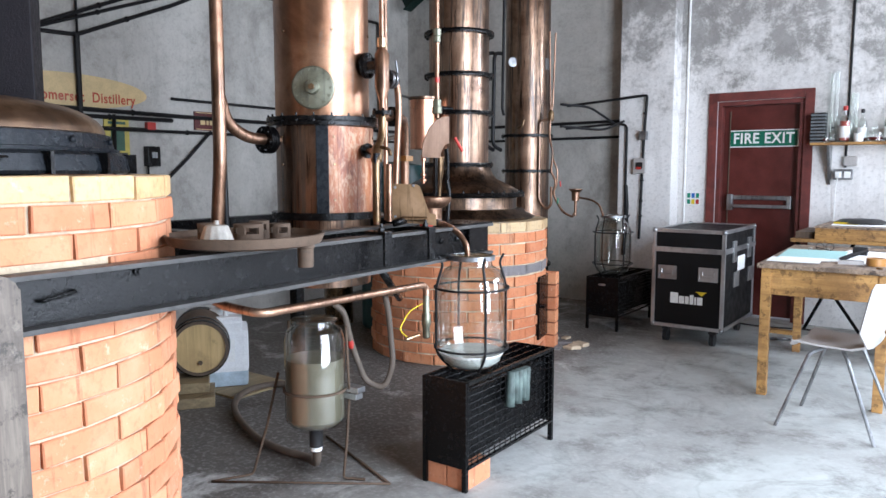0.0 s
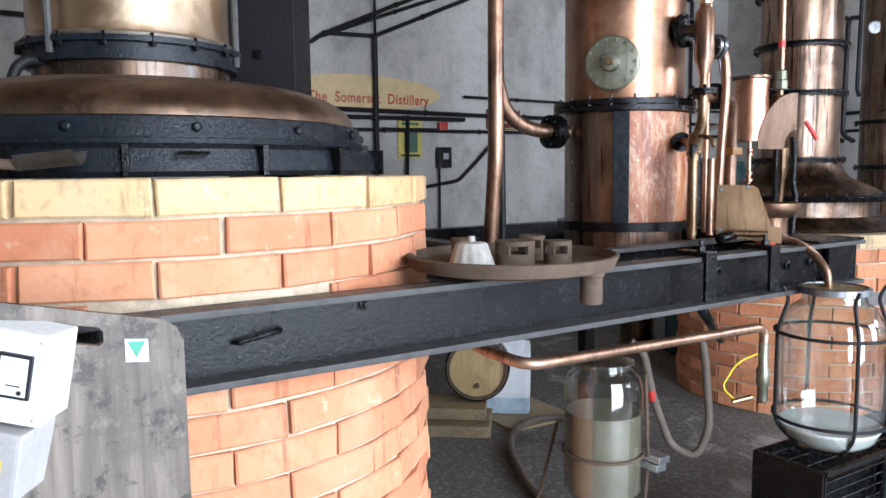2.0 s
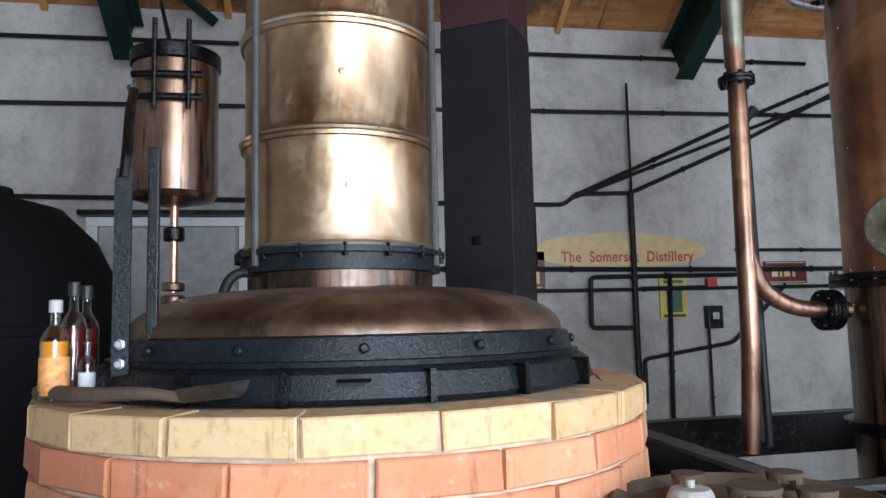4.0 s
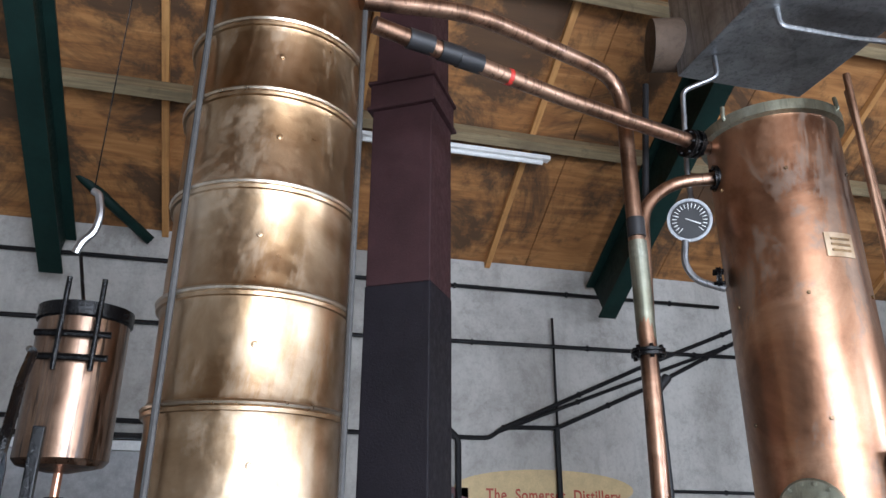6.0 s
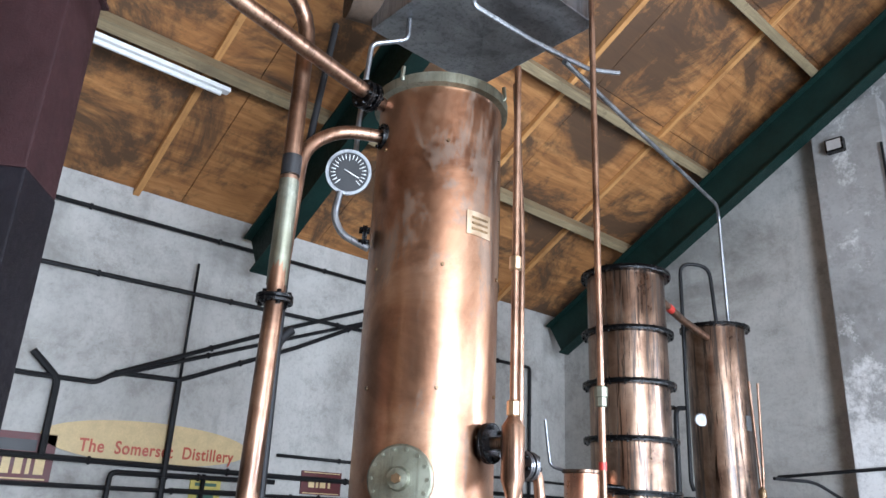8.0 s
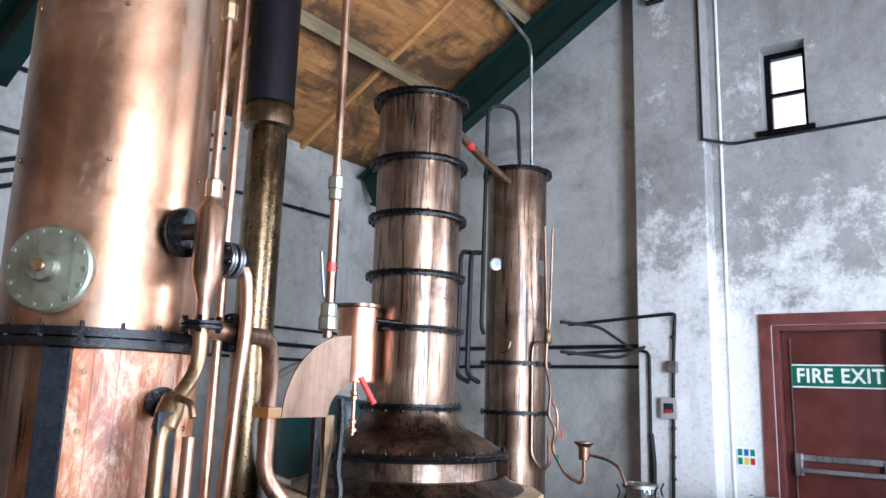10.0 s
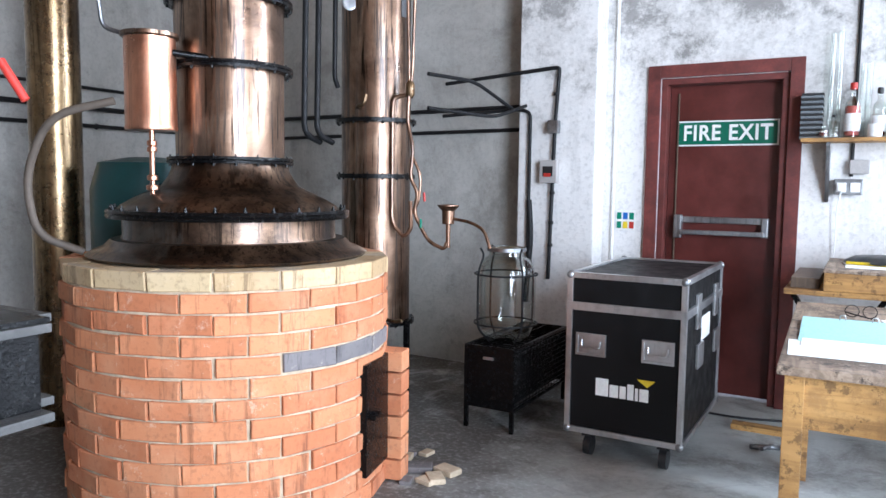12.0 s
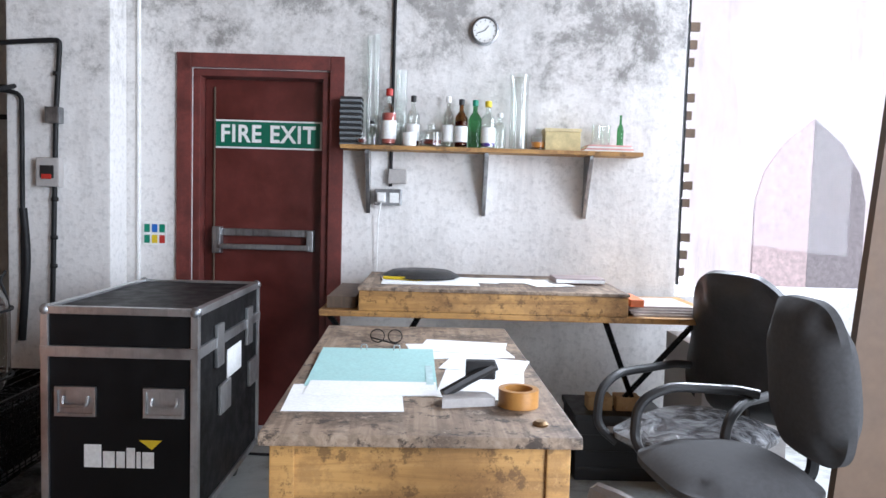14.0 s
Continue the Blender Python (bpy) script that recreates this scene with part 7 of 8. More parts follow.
# casks, plastic can and planks under the frame
M_STAVE = wood_mat("dark_barrel_stave", (0.16, 0.11, 0.07), (0.11, 0.075, 0.05), (0.05, 0.035, 0.025), 2)
for cxk, cyk in ((-3.82, 2.98), (-4.15, 2.55)):
    cb = empty("small_cask", (cxk, cyk, 0.31), "small dark wooden cask lying on planks", "cask", "casks under the frame")
    ax = Vector((0.80, -0.6, 0)).normalized()
    c0 = Vector((cxk, cyk, 0.31))
    part("stave_body", lathe(bm_new(), [(0.15, 0.0), (0.168, 0.0), (0.185, -0.2), (0.185, -0.3), (0.168, -0.5), (0.15, -0.5)], 32, c0, ax, cap=False), M_STAVE, cb)
    part("back_head", lathe(bm_new(), [(0.152, -0.49), (0.152, -0.47)], 32, c0, ax), M_BARREL, cb)
    part("head", lathe(bm_new(), [(0.152, -0.03), (0.152, -0.012)], 32, c0, ax), M_BARREL, cb)
    for h_ in (-0.02, -0.1, -0.4, -0.48):
        rr = 0.171 + 0.016 * (1 - abs(h_ + 0.25) / 0.25)
        part("hoop", lathe(bm_new(), [(rr - 0.002, h_ - 0.016), (rr + 0.003, h_ - 0.015), (rr + 0.003, h_ + 0.015), (rr - 0.002, h_ + 0.016)], 32, c0, ax, cap=False), M_IRON, cb)
    part("bung", lathe(bm_new(), [(0.014, -0.013), (0.012, 0.006)], 10, c0 + Vector((0, 0, -0.09)), ax), M_STAVE, cb)
pln = empty("floor_planks", (-3.9, 2.9, 0), "rough timber baulks on the floor under the casks", "planks")
for k, (dx, z0) in enumerate(((0.0, 0.0), (0.05, 0.066))):
    bm = bm_new()
    box(bm, (-0.16, -0.24 + 0.05 * k, z0), (0.16 - 0.05 * k, 0.2, z0 + 0.062), 0.006, Matrix.Translation((-3.86 - dx, 2.86, 0)) @ Matrix.Rotation(radians(-37), 4, "Z"))
    part("plank", bm, M_TIMBER_OLD, pln)
jc = empty("plastic_can", (-3.97, 3.29, 0), "white plastic jerrycan with a pale label", "jerrycan")
m = Matrix.Translation((-3.97, 3.29, 0.014)) @ Matrix.Rotation(radians(-38), 4, "Z") @ Matrix.Diagonal((1.06, 1.06, 1.1, 1))
M_HDPE = plain("white_hdpe", (0.84, 0.86, 0.88), 0.45, vary=0.05)
part("body", box(bm_new(), (-0.15, -0.13, 0.085), (0.15, 0.13, 0.335), 0.028, m), M_HDPE, jc)
part("base", box(bm_new(), (-0.147, -0.127, 0.0), (0.147, 0.127, 0.11), 0.028, m), plain("bluish_liquid", (0.42, 0.52, 0.60), 0.4), jc, "bluish liquid showing through")
top_ = bm_new()
prism(top_, [(-0.146, 0.31), (0.146, 0.31), (0.148, 0.385), (0.135, 0.405), (0.085, 0.412), (0.07, 0.39), (-0.045, 0.40), (-0.06, 0.435), (-0.135, 0.435), (-0.146, 0.40)], 0.19, m @ Matrix.Translation((0, 0.095, 0)) @ Matrix.Rotation(radians(90), 4, "X"))
bmesh.ops.bevel(top_, geom=top_.edges[:], offset=0.012, segments=2, affect="EDGES")
part("shoulder", top_, M_HDPE, jc)
part("handle", tube(bm_new(), [m @ Vector(p_) for p_ in ((-0.09, 0, 0.42), (-0.06, 0, 0.45), (0.04, 0, 0.44), (0.09, 0, 0.405))], 0.016, 8, 0.03), M_HDPE, jc)
part("cap", lathe(bm_new(), [(0.027, 0.40), (0.027, 0.432), (0.02, 0.438)], 16, m @ Vector((0.108, 0, 0.0))), M_BLACK, jc)
part("paper_label", box(bm_new(), (-0.05, -0.1325, 0.15), (0.07, -0.1305, 0.30), 0, m), plain("pale_label", (0.55, 0.6, 0.62), 0.6), jc)
part("paper_label", box(bm_new(), (0.1505, -0.06, 0.15), (0.1525, 0.05, 0.28), 0, m), M_PAPER, jc)
bm = bm_new()
box(bm, (-4.15, 3.08, 0.0), (-3.62, 3.52, 0.013), 0.003)
thing("floor_board", bm, M_TIMBER_OLD, "thin damp timber board flat on the floor", "board")

# ---------------------------------------------------------------- things by the near still
# leaning plywood board with the control box
bd = empty("plywood_board", (-1.72, 0.7, 0), "grey weathered plywood board with hand slots, leaning on the frame", "board")
bmx = Matrix.Translation((-1.745, 1.035, 0)) @ Matrix.Rotation(radians(-84), 4, "Z")
M_BD = bmx @ Matrix.Rotation(radians(90), 4, "X") @ Matrix.Diagonal((1, 1, -1, 1))
BOARD_X = [0.0, 0.010, 0.030, 0.117, 0.124, 0.165, 0.172, 0.312, 0.318, 0.347, 0.353, 0.385, 0.402, 0.41]
BOARD_DROP = {0.0: 0.03, 0.010: 0.010, 0.402: 0.008, 0.41: 0.028}


def slotted_plate(bm_, m_, thick):
    """A board with rounded top corners and two hand slots right through it."""
    def z_at(x, row):
        top = 1.155 + (x - 0.02) * 0.235
        return (0.0, top - 0.050, top - 0.022, top - BOARD_DROP.get(x, 0.0))[row]
    def is_slot(c, row):
        a, b = BOARD_X[c], BOARD_X[c + 1]
        return row == 1 and (0.117 <= a and b <= 0.172 or 0.312 <= a and b <= 0.353)
    def lip(c, row, x):
        """The slots' ends are rounded."""
        return 0.006 * (1 if row == 1 else -1) if x in (0.117, 0.172, 0.312, 0.353) and row in (1, 2) else 0.0
    n = len(BOARD_X)
    v = [[[bm_.verts.new(m_ @ Vector((x, z_at(x, r_) + lip(0, r_, x), k * thick))) for r_ in range(4)] for x in BOARD_X] for k in (0, 1)]
    cells = {(c, r_) for c in range(n - 1) for r_ in range(3) if not is_slot(c, r_)}
    for c, r_ in cells:
        quad = ((c, r_), (c + 1, r_), (c + 1, r_ + 1), (c, r_ + 1))
        bm_.faces.new([v[0][a][b] for a, b in reversed(quad)])
        bm_.faces.new([v[1][a][b] for a, b in quad])
        for (a, b), (dc, dr) in zip(zip(quad, quad[1:] + quad[:1]), ((0, -1), (1, 0), (0, 1), (-1, 0))):
            if (c + dc, r_ + dr) not in cells:
                bm_.faces.new((v[0][a[0]][a[1]], v[0][b[0]][b[1]], v[1][b[0]][b[1]], v[1][a[0]][a[1]]))
    return bm_


part("sheet", slotted_plate(bm_new(), M_BD, 0.016), M_GREYWOOD, bd)
stc = part("sticker", prism(bm_new(), [(0.055, 1.095), (0.088, 1.10), (0.088, 1.135), (0.055, 1.13)], 0.002, M_BD @ Matrix.Translation((0, 0, 0.0165))), M_SIGN_WHITE, bd, "white sticker with a green triangle")
part("triangle", prism(bm_new(), [(0.059, 1.128), (0.073, 1.104), (0.085, 1.131)], 0.001, M_BD @ Matrix.Translation((0, 0, 0.019))), M_GREENP, stc)
cbx = empty("control_box", (-1.69, 0.80, 1.0), "white plastic control box with a dial meter and green button", "control box")
mC = Matrix.Translation((-1.700, 0.8225, 1.050)) @ Matrix(((0.0, 0.0, 1.0, 0), (-0.98, 0.19, 0.0, 0), (0.19, 0.98, 0.0, 0), (0, 0, 0, 1)))
face = Vector((0.86, -0.51, 0.0)).normalized()
leftward = Vector((-0.50, -0.843, 0.19)).normalized()
upward = leftward.cross(face)
upward *= 1 if upward.z > 0 else -1
corner = Vector((-1.62, 0.845, 1.167)) - upward * 0.122 - face * 0.082
mB = Matrix.Translation(corner) @ Matrix((leftward, upward, face)).transposed().to_4x4() @ Matrix.Diagonal((1.18, 0.976, 1, 1))
OUT = mB.to_3x3() @ Vector((0, 0, 1))
part("housing", box(bm_new(), (0.0, 0.0, 0.0), (0.088, 0.125, 0.052), 0.004, mB), M_SIGN_WHITE, cbx)
part("cover", box(bm_new(), (-0.002, -0.002, 0.053), (0.090, 0.127, 0.082), 0.006, mB), M_SIGN_WHITE, cbx)
for x_, y_ in ((0.007, 0.008), (0.081, 0.008), (0.007, 0.117), (0.081, 0.117)):
    part("cover_screw", lathe(bm_new(), [(0.0028, 0), (0.0022, 0.0012)], 10, mB @ Vector((x_, y_, 0.082)), OUT), M_GREYPLASTIC, cbx)
part("green_button", lathe(bm_new(), [(0.0095, 0), (0.0095, 0.006), (0.007, 0.009)], 20, mB @ Vector((0.074, 0.066, 0.082)), OUT), plain("teal_button", (0.0, 0.22, 0.20), 0.35), cbx)
part("black_button", lathe(bm_new(), [(0.005, 0), (0.005, 0.006)], 16, mB @ Vector((0.060, 0.066, 0.082)), OUT), M_BLACK, cbx)
mt = part("meter", box(bm_new(), (0.012, 0.036, 0.0822), (0.050, 0.098, 0.088), 0.0015, mB), M_BLACK, cbx, "square dial meter in a black rim")
part("meter_face", box(bm_new(), (0.0155, 0.0405, 0.0882), (0.0465, 0.0935, 0.0888), 0, mB), M_PAPER, mt)
part("meter_scale", box(bm_new(), (0.022, 0.0535, 0.0889), (0.038, 0.0555, 0.0893), 0, mB), M_BLACK, mt)
part("meter_knob", lathe(bm_new(), [(0.003, 0), (0.003, 0.002)], 12, mB @ Vector((0.022, 0.046, 0.0889)), OUT), M_BLACK, mt)
lb = empty("lower_switch_box", (-1.69, 0.75, 0.9), "second white box below the control box", "control box")
part("housing", box(bm_new(), (0.012, -0.11, 0.0), (0.115, -0.012, 0.092), 0.005, mB), M_GREYPLASTIC, lb)
part("housing_side", box(bm_new(), (0.165, -0.10, 0.0), (0.225, 0.030, 0.05), 0.005, mB), M_SIGN_WHITE, lb)
part("cable_gland", lathe(bm_new(), [(0.008, 0), (0.01, 0.004), (0.01, 0.012), (0.006, 0.016)], 12, mB @ Vector((0.05, -0.014, 0.03)), mB.to_3x3() @ Vector((0, 1, 0))), M_GREYPLASTIC, lb)
part("warning_label", box(bm_new(), (0.03, -0.075, 0.0922), (0.055, -0.05, 0.0930), 0, mB), M_YELLOW, lb)
cq = [mC @ Vector(p_) for p_ in ((0.086, 0.075, 0.030), (0.115, 0.083, 0.034), (0.150, 0.092, 0.034), (0.185, 0.078, 0.034), (0.203, 0.05, 0.034), (0.205, 0.015, 0.034))]
cdt = pipe_thing("corrugated_conduit", cq, 0.0155, M_BLACK, "thick black corrugated cable conduit", "conduit", 0.03)
run_ = smooth_line(cq, 0.03, 8)
for a_, b_ in zip(run_, run_[1:]):
    for k in range(max(1, int((b_ - a_).length / 0.0045))):
        p_ = a_.lerp(b_, (k + 0.5) / max(1, int((b_ - a_).length / 0.0045)))
        part("rib", lathe(bm_new(), [(0.0150, -0.0014), (0.0175, 0), (0.0150, 0.0014)], 14, p_, b_ - a_), M_BLACK, cdt)
pg = empty("blue_plug", (-1.7, 0.66, 1.06), "blue industrial plug hanging on its cable", "plug")
ax = (mC.to_3x3() @ Vector((0.70, -0.62, 0.1))).normalized()
p0 = mC @ Vector((0.118, 0.060, 0.035))
part("plug_body", lathe(bm_new(), [(0.011, 0.0), (0.0155, 0.003), (0.0155, 0.020), (0.0165, 0.022), (0.0165, 0.030), (0.0135, 0.034), (0.0125, 0.050)], 20, p0, ax), M_BLUE, pg)
part("plug_collar", lathe(bm_new(), [(0.010, -0.022), (0.0155, -0.018), (0.0165, -0.004), (0.012, 0.001)], 20, p0, ax), M_SIGN_WHITE, pg)
part("cable", tube(bm_new(), [p0 - ax * 0.02, mC @ Vector((0.108, 0.060, 0.05)), mC @ Vector((0.104, 0.03, 0.05)), mC @ Vector((0.110, -0.02, 0.04))], 0.0045, 8, 0.02), M_BLACK, pg)
part("thin_cable", tube(bm_new(), [p0 - ax * 0.01, mC @ Vector((0.125, 0.02, 0.03)), mC @ Vector((0.14, -0.02, 0.03))], 0.0015, 6, 0.02), M_BLACK, pg)

# bottles, shovel, iron post and hanging can
BZ = FTOP + 0.0005
M_LBL = plain("printed_label", (0.72, 0.30, 0.09), 0.6, vary=0.6, scale=45)
bottle(-2.345, 0.535, BZ, 0.029, 0.205, M_JAR, "bottle of amber spirit with a printed label", M_LIQUID_AMBER, 0.98, M_LBL, M_GREYPLASTIC, "bottles on the still")
bottle(-2.494, 0.525, BZ, 0.028, 0.25, M_JAR, "tall bottle of dark red spirit", M_LIQUID_RED, 0.98, None, M_BLACK, "bottles on the still")
bottle(-2.553, 0.535, BZ, 0.028, 0.245, M_JAR, "tall bottle of dark red spirit", M_LIQUID_RED, 0.98, None, M_BLACK, "bottles on the still")
bottle(-2.43, 0.575, BZ, 0.018, 0.12, M_JAR, "small clear bottle beside the dark bottles", None, 0, M_PAPER, None, "bottles on the still")
sv = empty("iron_shovel", (-2.15, 0.7, BZ), "rusty iron hand shovel lying on the brick ledge", "shovel")
part("shaft", tube(bm_new(), [(-2.40, 0.49, BZ + 0.018), (-2.22, 0.63, BZ + 0.022), (-2.13, 0.76, BZ + 0.03), (-2.09, 0.84, BZ + 0.022)], 0.017, 10, 0.1, taper=0.010), M_RUST, sv)
bm = bm_new()
n0 = 7
g0 = [[bm.verts.new(Vector((-2.095, 0.835, BZ + 0.012)) + Vector((0.035, 0.10, 0.01)) * u + Vector((0.8, -0.3, 0)) * w * (0.035 + 0.02 * u) + Vector((0, 0, 0.028 * abs(w) ** 2))) for w in [-1 + 2 * k / (n0 - 1) for k in range(n0)]] for u in (0, 0.5, 1.0)]
for a_, b_ in zip(g0, g0[1:]):
    for k in range(n0 - 1):
        bm.faces.new((a_[k], a_[k + 1], b_[k + 1], b_[k]))
bmesh.ops.solidify(bm, geom=bm.faces[:], thickness=0.003)
part("blade", bm, M_STEEL, sv)
po = empty("iron_post", (-2.31, 0.67, BZ), "twisted flat iron post bolted to the still rim", "post")
part("flat_bar", prism(bm_new(), [(-0.017, 0.0), (0.017, 0.0), (0.017, 0.40), (0.013, 0.43), (-0.013, 0.43), (-0.017, 0.40)], 0.01, Matrix.Translation((-2.305, 0.675, 1.43)) @ Matrix.Rotation(radians(90), 4, "Z") @ Matrix.Rotation(radians(90), 4, "X")), M_IRON_BLUE, po)
part("twisted_bar", tube(bm_new(), [(-2.30, 0.675, 1.84), (-2.31, 0.678, 1.90), (-2.42, 0.655, 2.02), (-2.56, 0.63, 2.11)], 0.012, 8, 0.03), M_IRON, po)
part("back_bar", box(bm_new(), (-2.37, 0.712, 1.43), (-2.35, 0.735, 1.92), 0.003), M_IRON, po)
for z in (1.455, 1.495):
    part("bolt", lathe(bm_new(), [(0.012, 0), (0.012, 0.008), (0.007, 0.01), (0.007, 0.018)], 6, (-2.295, 0.675, z), (1, 0, 0)), M_STEEL, po)
hc = empty("hanging_can", (-2.77, 0.69, 1.87), "copper cylinder can hung on a chain over the still", "can")
C = (-2.77, 0.69, 0)
part("can", lathe(bm_new(), [(0.03, 1.855), (0.10, 1.87), (0.113, 1.885), (0.113, 2.26)], 40, C), M_COPPER_DARK, hc)
part("top_band", lathe(bm_new(), [(0.113, 2.235), (0.12, 2.24), (0.12, 2.275), (0.05, 2.28)], 40, C), M_IRON, hc)
for z in (2.125, 2.185):
    part("clamp_bar", tube(bm_new(), [(-2.66, 0.60, z), (-2.645, 0.66, z), (-2.645, 0.78, z)], 0.009, 8, 0.02), M_IRON, hc)
for y in (0.66, 0.745):
    part("clamp_rod", rod(bm_new(), (-2.638, y, 2.09), (-2.638, y, 2.33), 0.007), M_IRON, hc)
part("stem", lathe(bm_new(), [(0.011, 1.62), (0.011, 1.86)], 12, C), M_COPPER_CLEAN, hc)
for z, r_ in ((1.785, 0.028), (1.77, 0.028), (1.635, 0.03), (1.60, 0.034), (1.565, 0.03)):
    part("collar", lathe(bm_new(), [(r_ * 0.8, z - 0.012), (r_, z - 0.008), (r_, z + 0.008), (r_ * 0.8, z + 0.012)], 16, C), M_COPPER_DARK if z < 1.7 else M_IRON, hc)
part("sling", tube(bm_new(), [(-2.83, 0.67, 2.28), (-2.765, 0.645, 2.44), (-2.70, 0.69, 2.28)], 0.005, 8, 0.02), M_IRON, hc)
hk = part("hook", tube(bm_new(), [(-2.765, 0.632, 2.44), (-2.76, 0.645, 2.475), (-2.755, 0.672, 2.50), (-2.75, 0.682, 2.56), (-2.755, 0.665, 2.62), (-2.76, 0.648, 2.628)], 0.011, 8, 0.03), M_ALU, hc, "pale worn iron hook")
part("hanger_wire", tube(bm_new(), [(-2.76, 0.65, 2.625), (-2.78, 0.66, roof_z(-2.78) - 0.05)], 0.0018, 6), M_IRON, hk)
part("lever_arm", tube(bm_new(), [(-2.66, 0.60, 2.14), (-2.60, 0.61, 2.13), (-2.55, 0.632, 2.115)], 0.009, 8, 0.05), M_IRON, hc)
pipe_thing("black_elbow_pipe", [(-2.60, 0.93, 1.665), (-2.57, 0.86, 1.655), (-2.57, 0.83, 1.56)], 0.013, M_PIPE_BLACK, "short black elbow pipe beside the still neck", "pipe", 0.05)

# ---------------------------------------------------------------- flight case details
for k, (w_, h_) in enumerate(((0.062, 0.085), (0.042, 0.06), (0.03, 0.06), (0.03, 0.075), (0.014, 0.06), (0.042, 0.06))):
    x0 = cx0 + 0.155 + sum((0.062, 0.042, 0.03, 0.03, 0.014, 0.042)[:k]) + 0.007 * k
    part("logo_bar", box(bm_new(), (x0, cy0 + 0.006, 0.335), (x0 + w_, cy0 + 0.0095, 0.335 + h_)), M_SIGN_WHITE, case)
part("logo_triangle", prism(bm_new(), [(0, 0.035), (0.085, 0.035), (0.048, 0)], 0.003, Matrix.Translation((cx0 + 0.355, cy0 + 0.0095, 0.405)) @ Matrix.Rotation(radians(90), 4, "X")), M_YELLOW, case)
for y in (cy0 + 0.22, cy1 - 0.25):
    part("latch", box(bm_new(), (cx1 - 0.008, y, lid_z - 0.10), (cx1 + 0.008, y + 0.09, lid_z + 0.07), 0.004), M_ALU, case)
    part("side_handle", box(bm_new(), (cx1 - 0.008, y + 0.05, 0.46), (cx1 + 0.006, y + 0.2, 0.58), 0.003), M_ALU, case)
part("paper_label", box(bm_new(), (cx1 - 0.009, cy0 + 0.4, 0.58), (cx1 - 0.006, cy0 + 0.62, 0.70)), M_PAPER, case)

# ---------------------------------------------------------------- desk clutter
TZ = 0.8265


def sheet(name, x, y, z, w, d, rot, mat_, label, cat="paper", thick=0.0015, group=""):
    bm_ = bm_new()
    box(bm_, (-w / 2, -d / 2, 0), (w / 2, d / 2, thick), 0, pose(x, y, z, 0, 0, rot))
    return thing(name, bm_, mat_, label, cat, group)


sheet("paper_sheet", -0.955, 5.36, TZ, 0.30, 0.26, 4, M_PAPER, "white paper sheet on the table", group="papers on the table")
sheet("paper_sheet", -0.58, 5.58, TZ, 0.24, 0.42, -6, M_PAPER, "white paper sheet on the table", group="papers on the table")
sheet("paper_sheet", -0.64, 6.0, TZ, 0.34, 0.25, 10, M_PAPER, "white paper sheet on the table", group="papers on the table")
sheet("paper_sheet", -0.56, 5.78, TZ + 0.002, 0.26, 0.20, -14, M_PAPER, "white paper sheet on the table", group="papers on the table")
sheet("paper_sheet", -0.62, 6.06, TZ + 0.002, 0.30, 0.21, -8, M_PAPER, "white paper sheet on the table", group="papers on the table")
fo = empty("ring_binder", (-0.905, 5.66, TZ + 0.004), "mint green ring folder lying on papers", "folder")
part("cover", box(bm_new(), (-0.185, -0.27, 0.0), (0.185, 0.27, 0.004), 0, pose(-0.905, 5.655, TZ + 0.004, 2.0, 0, 2)), M_FOLDER, fo)
part("page", box(bm_new(), (-0.178, -0.265, 0.0), (0.178, 0.265, 0.003), 0, pose(-0.90, 5.645, TZ + 0.0005, 0, 0, 2)), M_PAPER, fo)
part("printed_band", box(bm_new(), (0.155, -0.16, 0.0042), (0.176, 0.05, 0.0050), 0, pose(-0.905, 5.655, TZ + 0.004, 2.0, 0, 2)), plain("pale_grey_print", (0.45, 0.62, 0.62), 0.7), fo)
for dx in (-0.05, 0.06):
    part("ring", tube(bm_new(), [(-0.92 + dx, 5.90, TZ + 0.012), (-0.92 + dx, 5.90, TZ + 0.035), (-0.90 + dx, 5.90, TZ + 0.035), (-0.90 + dx, 5.90, TZ + 0.012)], 0.002, 6, 0.01), M_ALU, fo)
gs = empty("spectacles", (-0.90, 6.10, TZ), "folded dark spectacles on the table", "spectacles")
for dx in (-0.032, 0.032):
    part("lens_rim", lathe(bm_new(), [(0.024, -0.002), (0.027, -0.002), (0.027, 0.002), (0.024, 0.002)], 20, (-0.90 + dx, 6.11, TZ + 0.026), (0, 1, 0.2), cap=False), M_BLACK, gs)
part("temple_arm", rod(bm_new(), (-0.955, 6.105, TZ + 0.02), (-0.85, 6.05, TZ + 0.006), 0.003), M_BLACK, gs)
ta = empty("tape_roll", (-0.505, 5.325, TZ), "roll of brown packing tape", "tape")
part("tape", lathe(bm_new(), [(0.036, 0), (0.052, 0), (0.052, 0.045), (0.036, 0.045), (0.036, 0.0)], 32, (-0.505, 5.325, TZ), cap=False), M_TAPE, ta)
sta = empty("hole_punch", (-0.63, 5.36, TZ), "black handled tape gun with a grey base", "tape gun")
part("base", prism(bm_new(), [(-0.07, -0.04), (0.07, -0.03), (0.06, 0.03), (-0.05, 0.05)], 0.022, pose(-0.64, 5.33, TZ, 0, 0, 10)), M_GREYPLASTIC, sta)
part("grip", tube(bm_new(), [(-0.70, 5.34, TZ + 0.02), (-0.63, 5.37, TZ + 0.055), (-0.56, 5.40, TZ + 0.085)], 0.014, 8, 0.03), M_BLACK, sta)
part("guard", box(bm_new(), (-0.64, 5.385, TZ + 0.05), (-0.56, 5.415, TZ + 0.10), 0.006), M_BLACK, sta)
bm = bm_new()
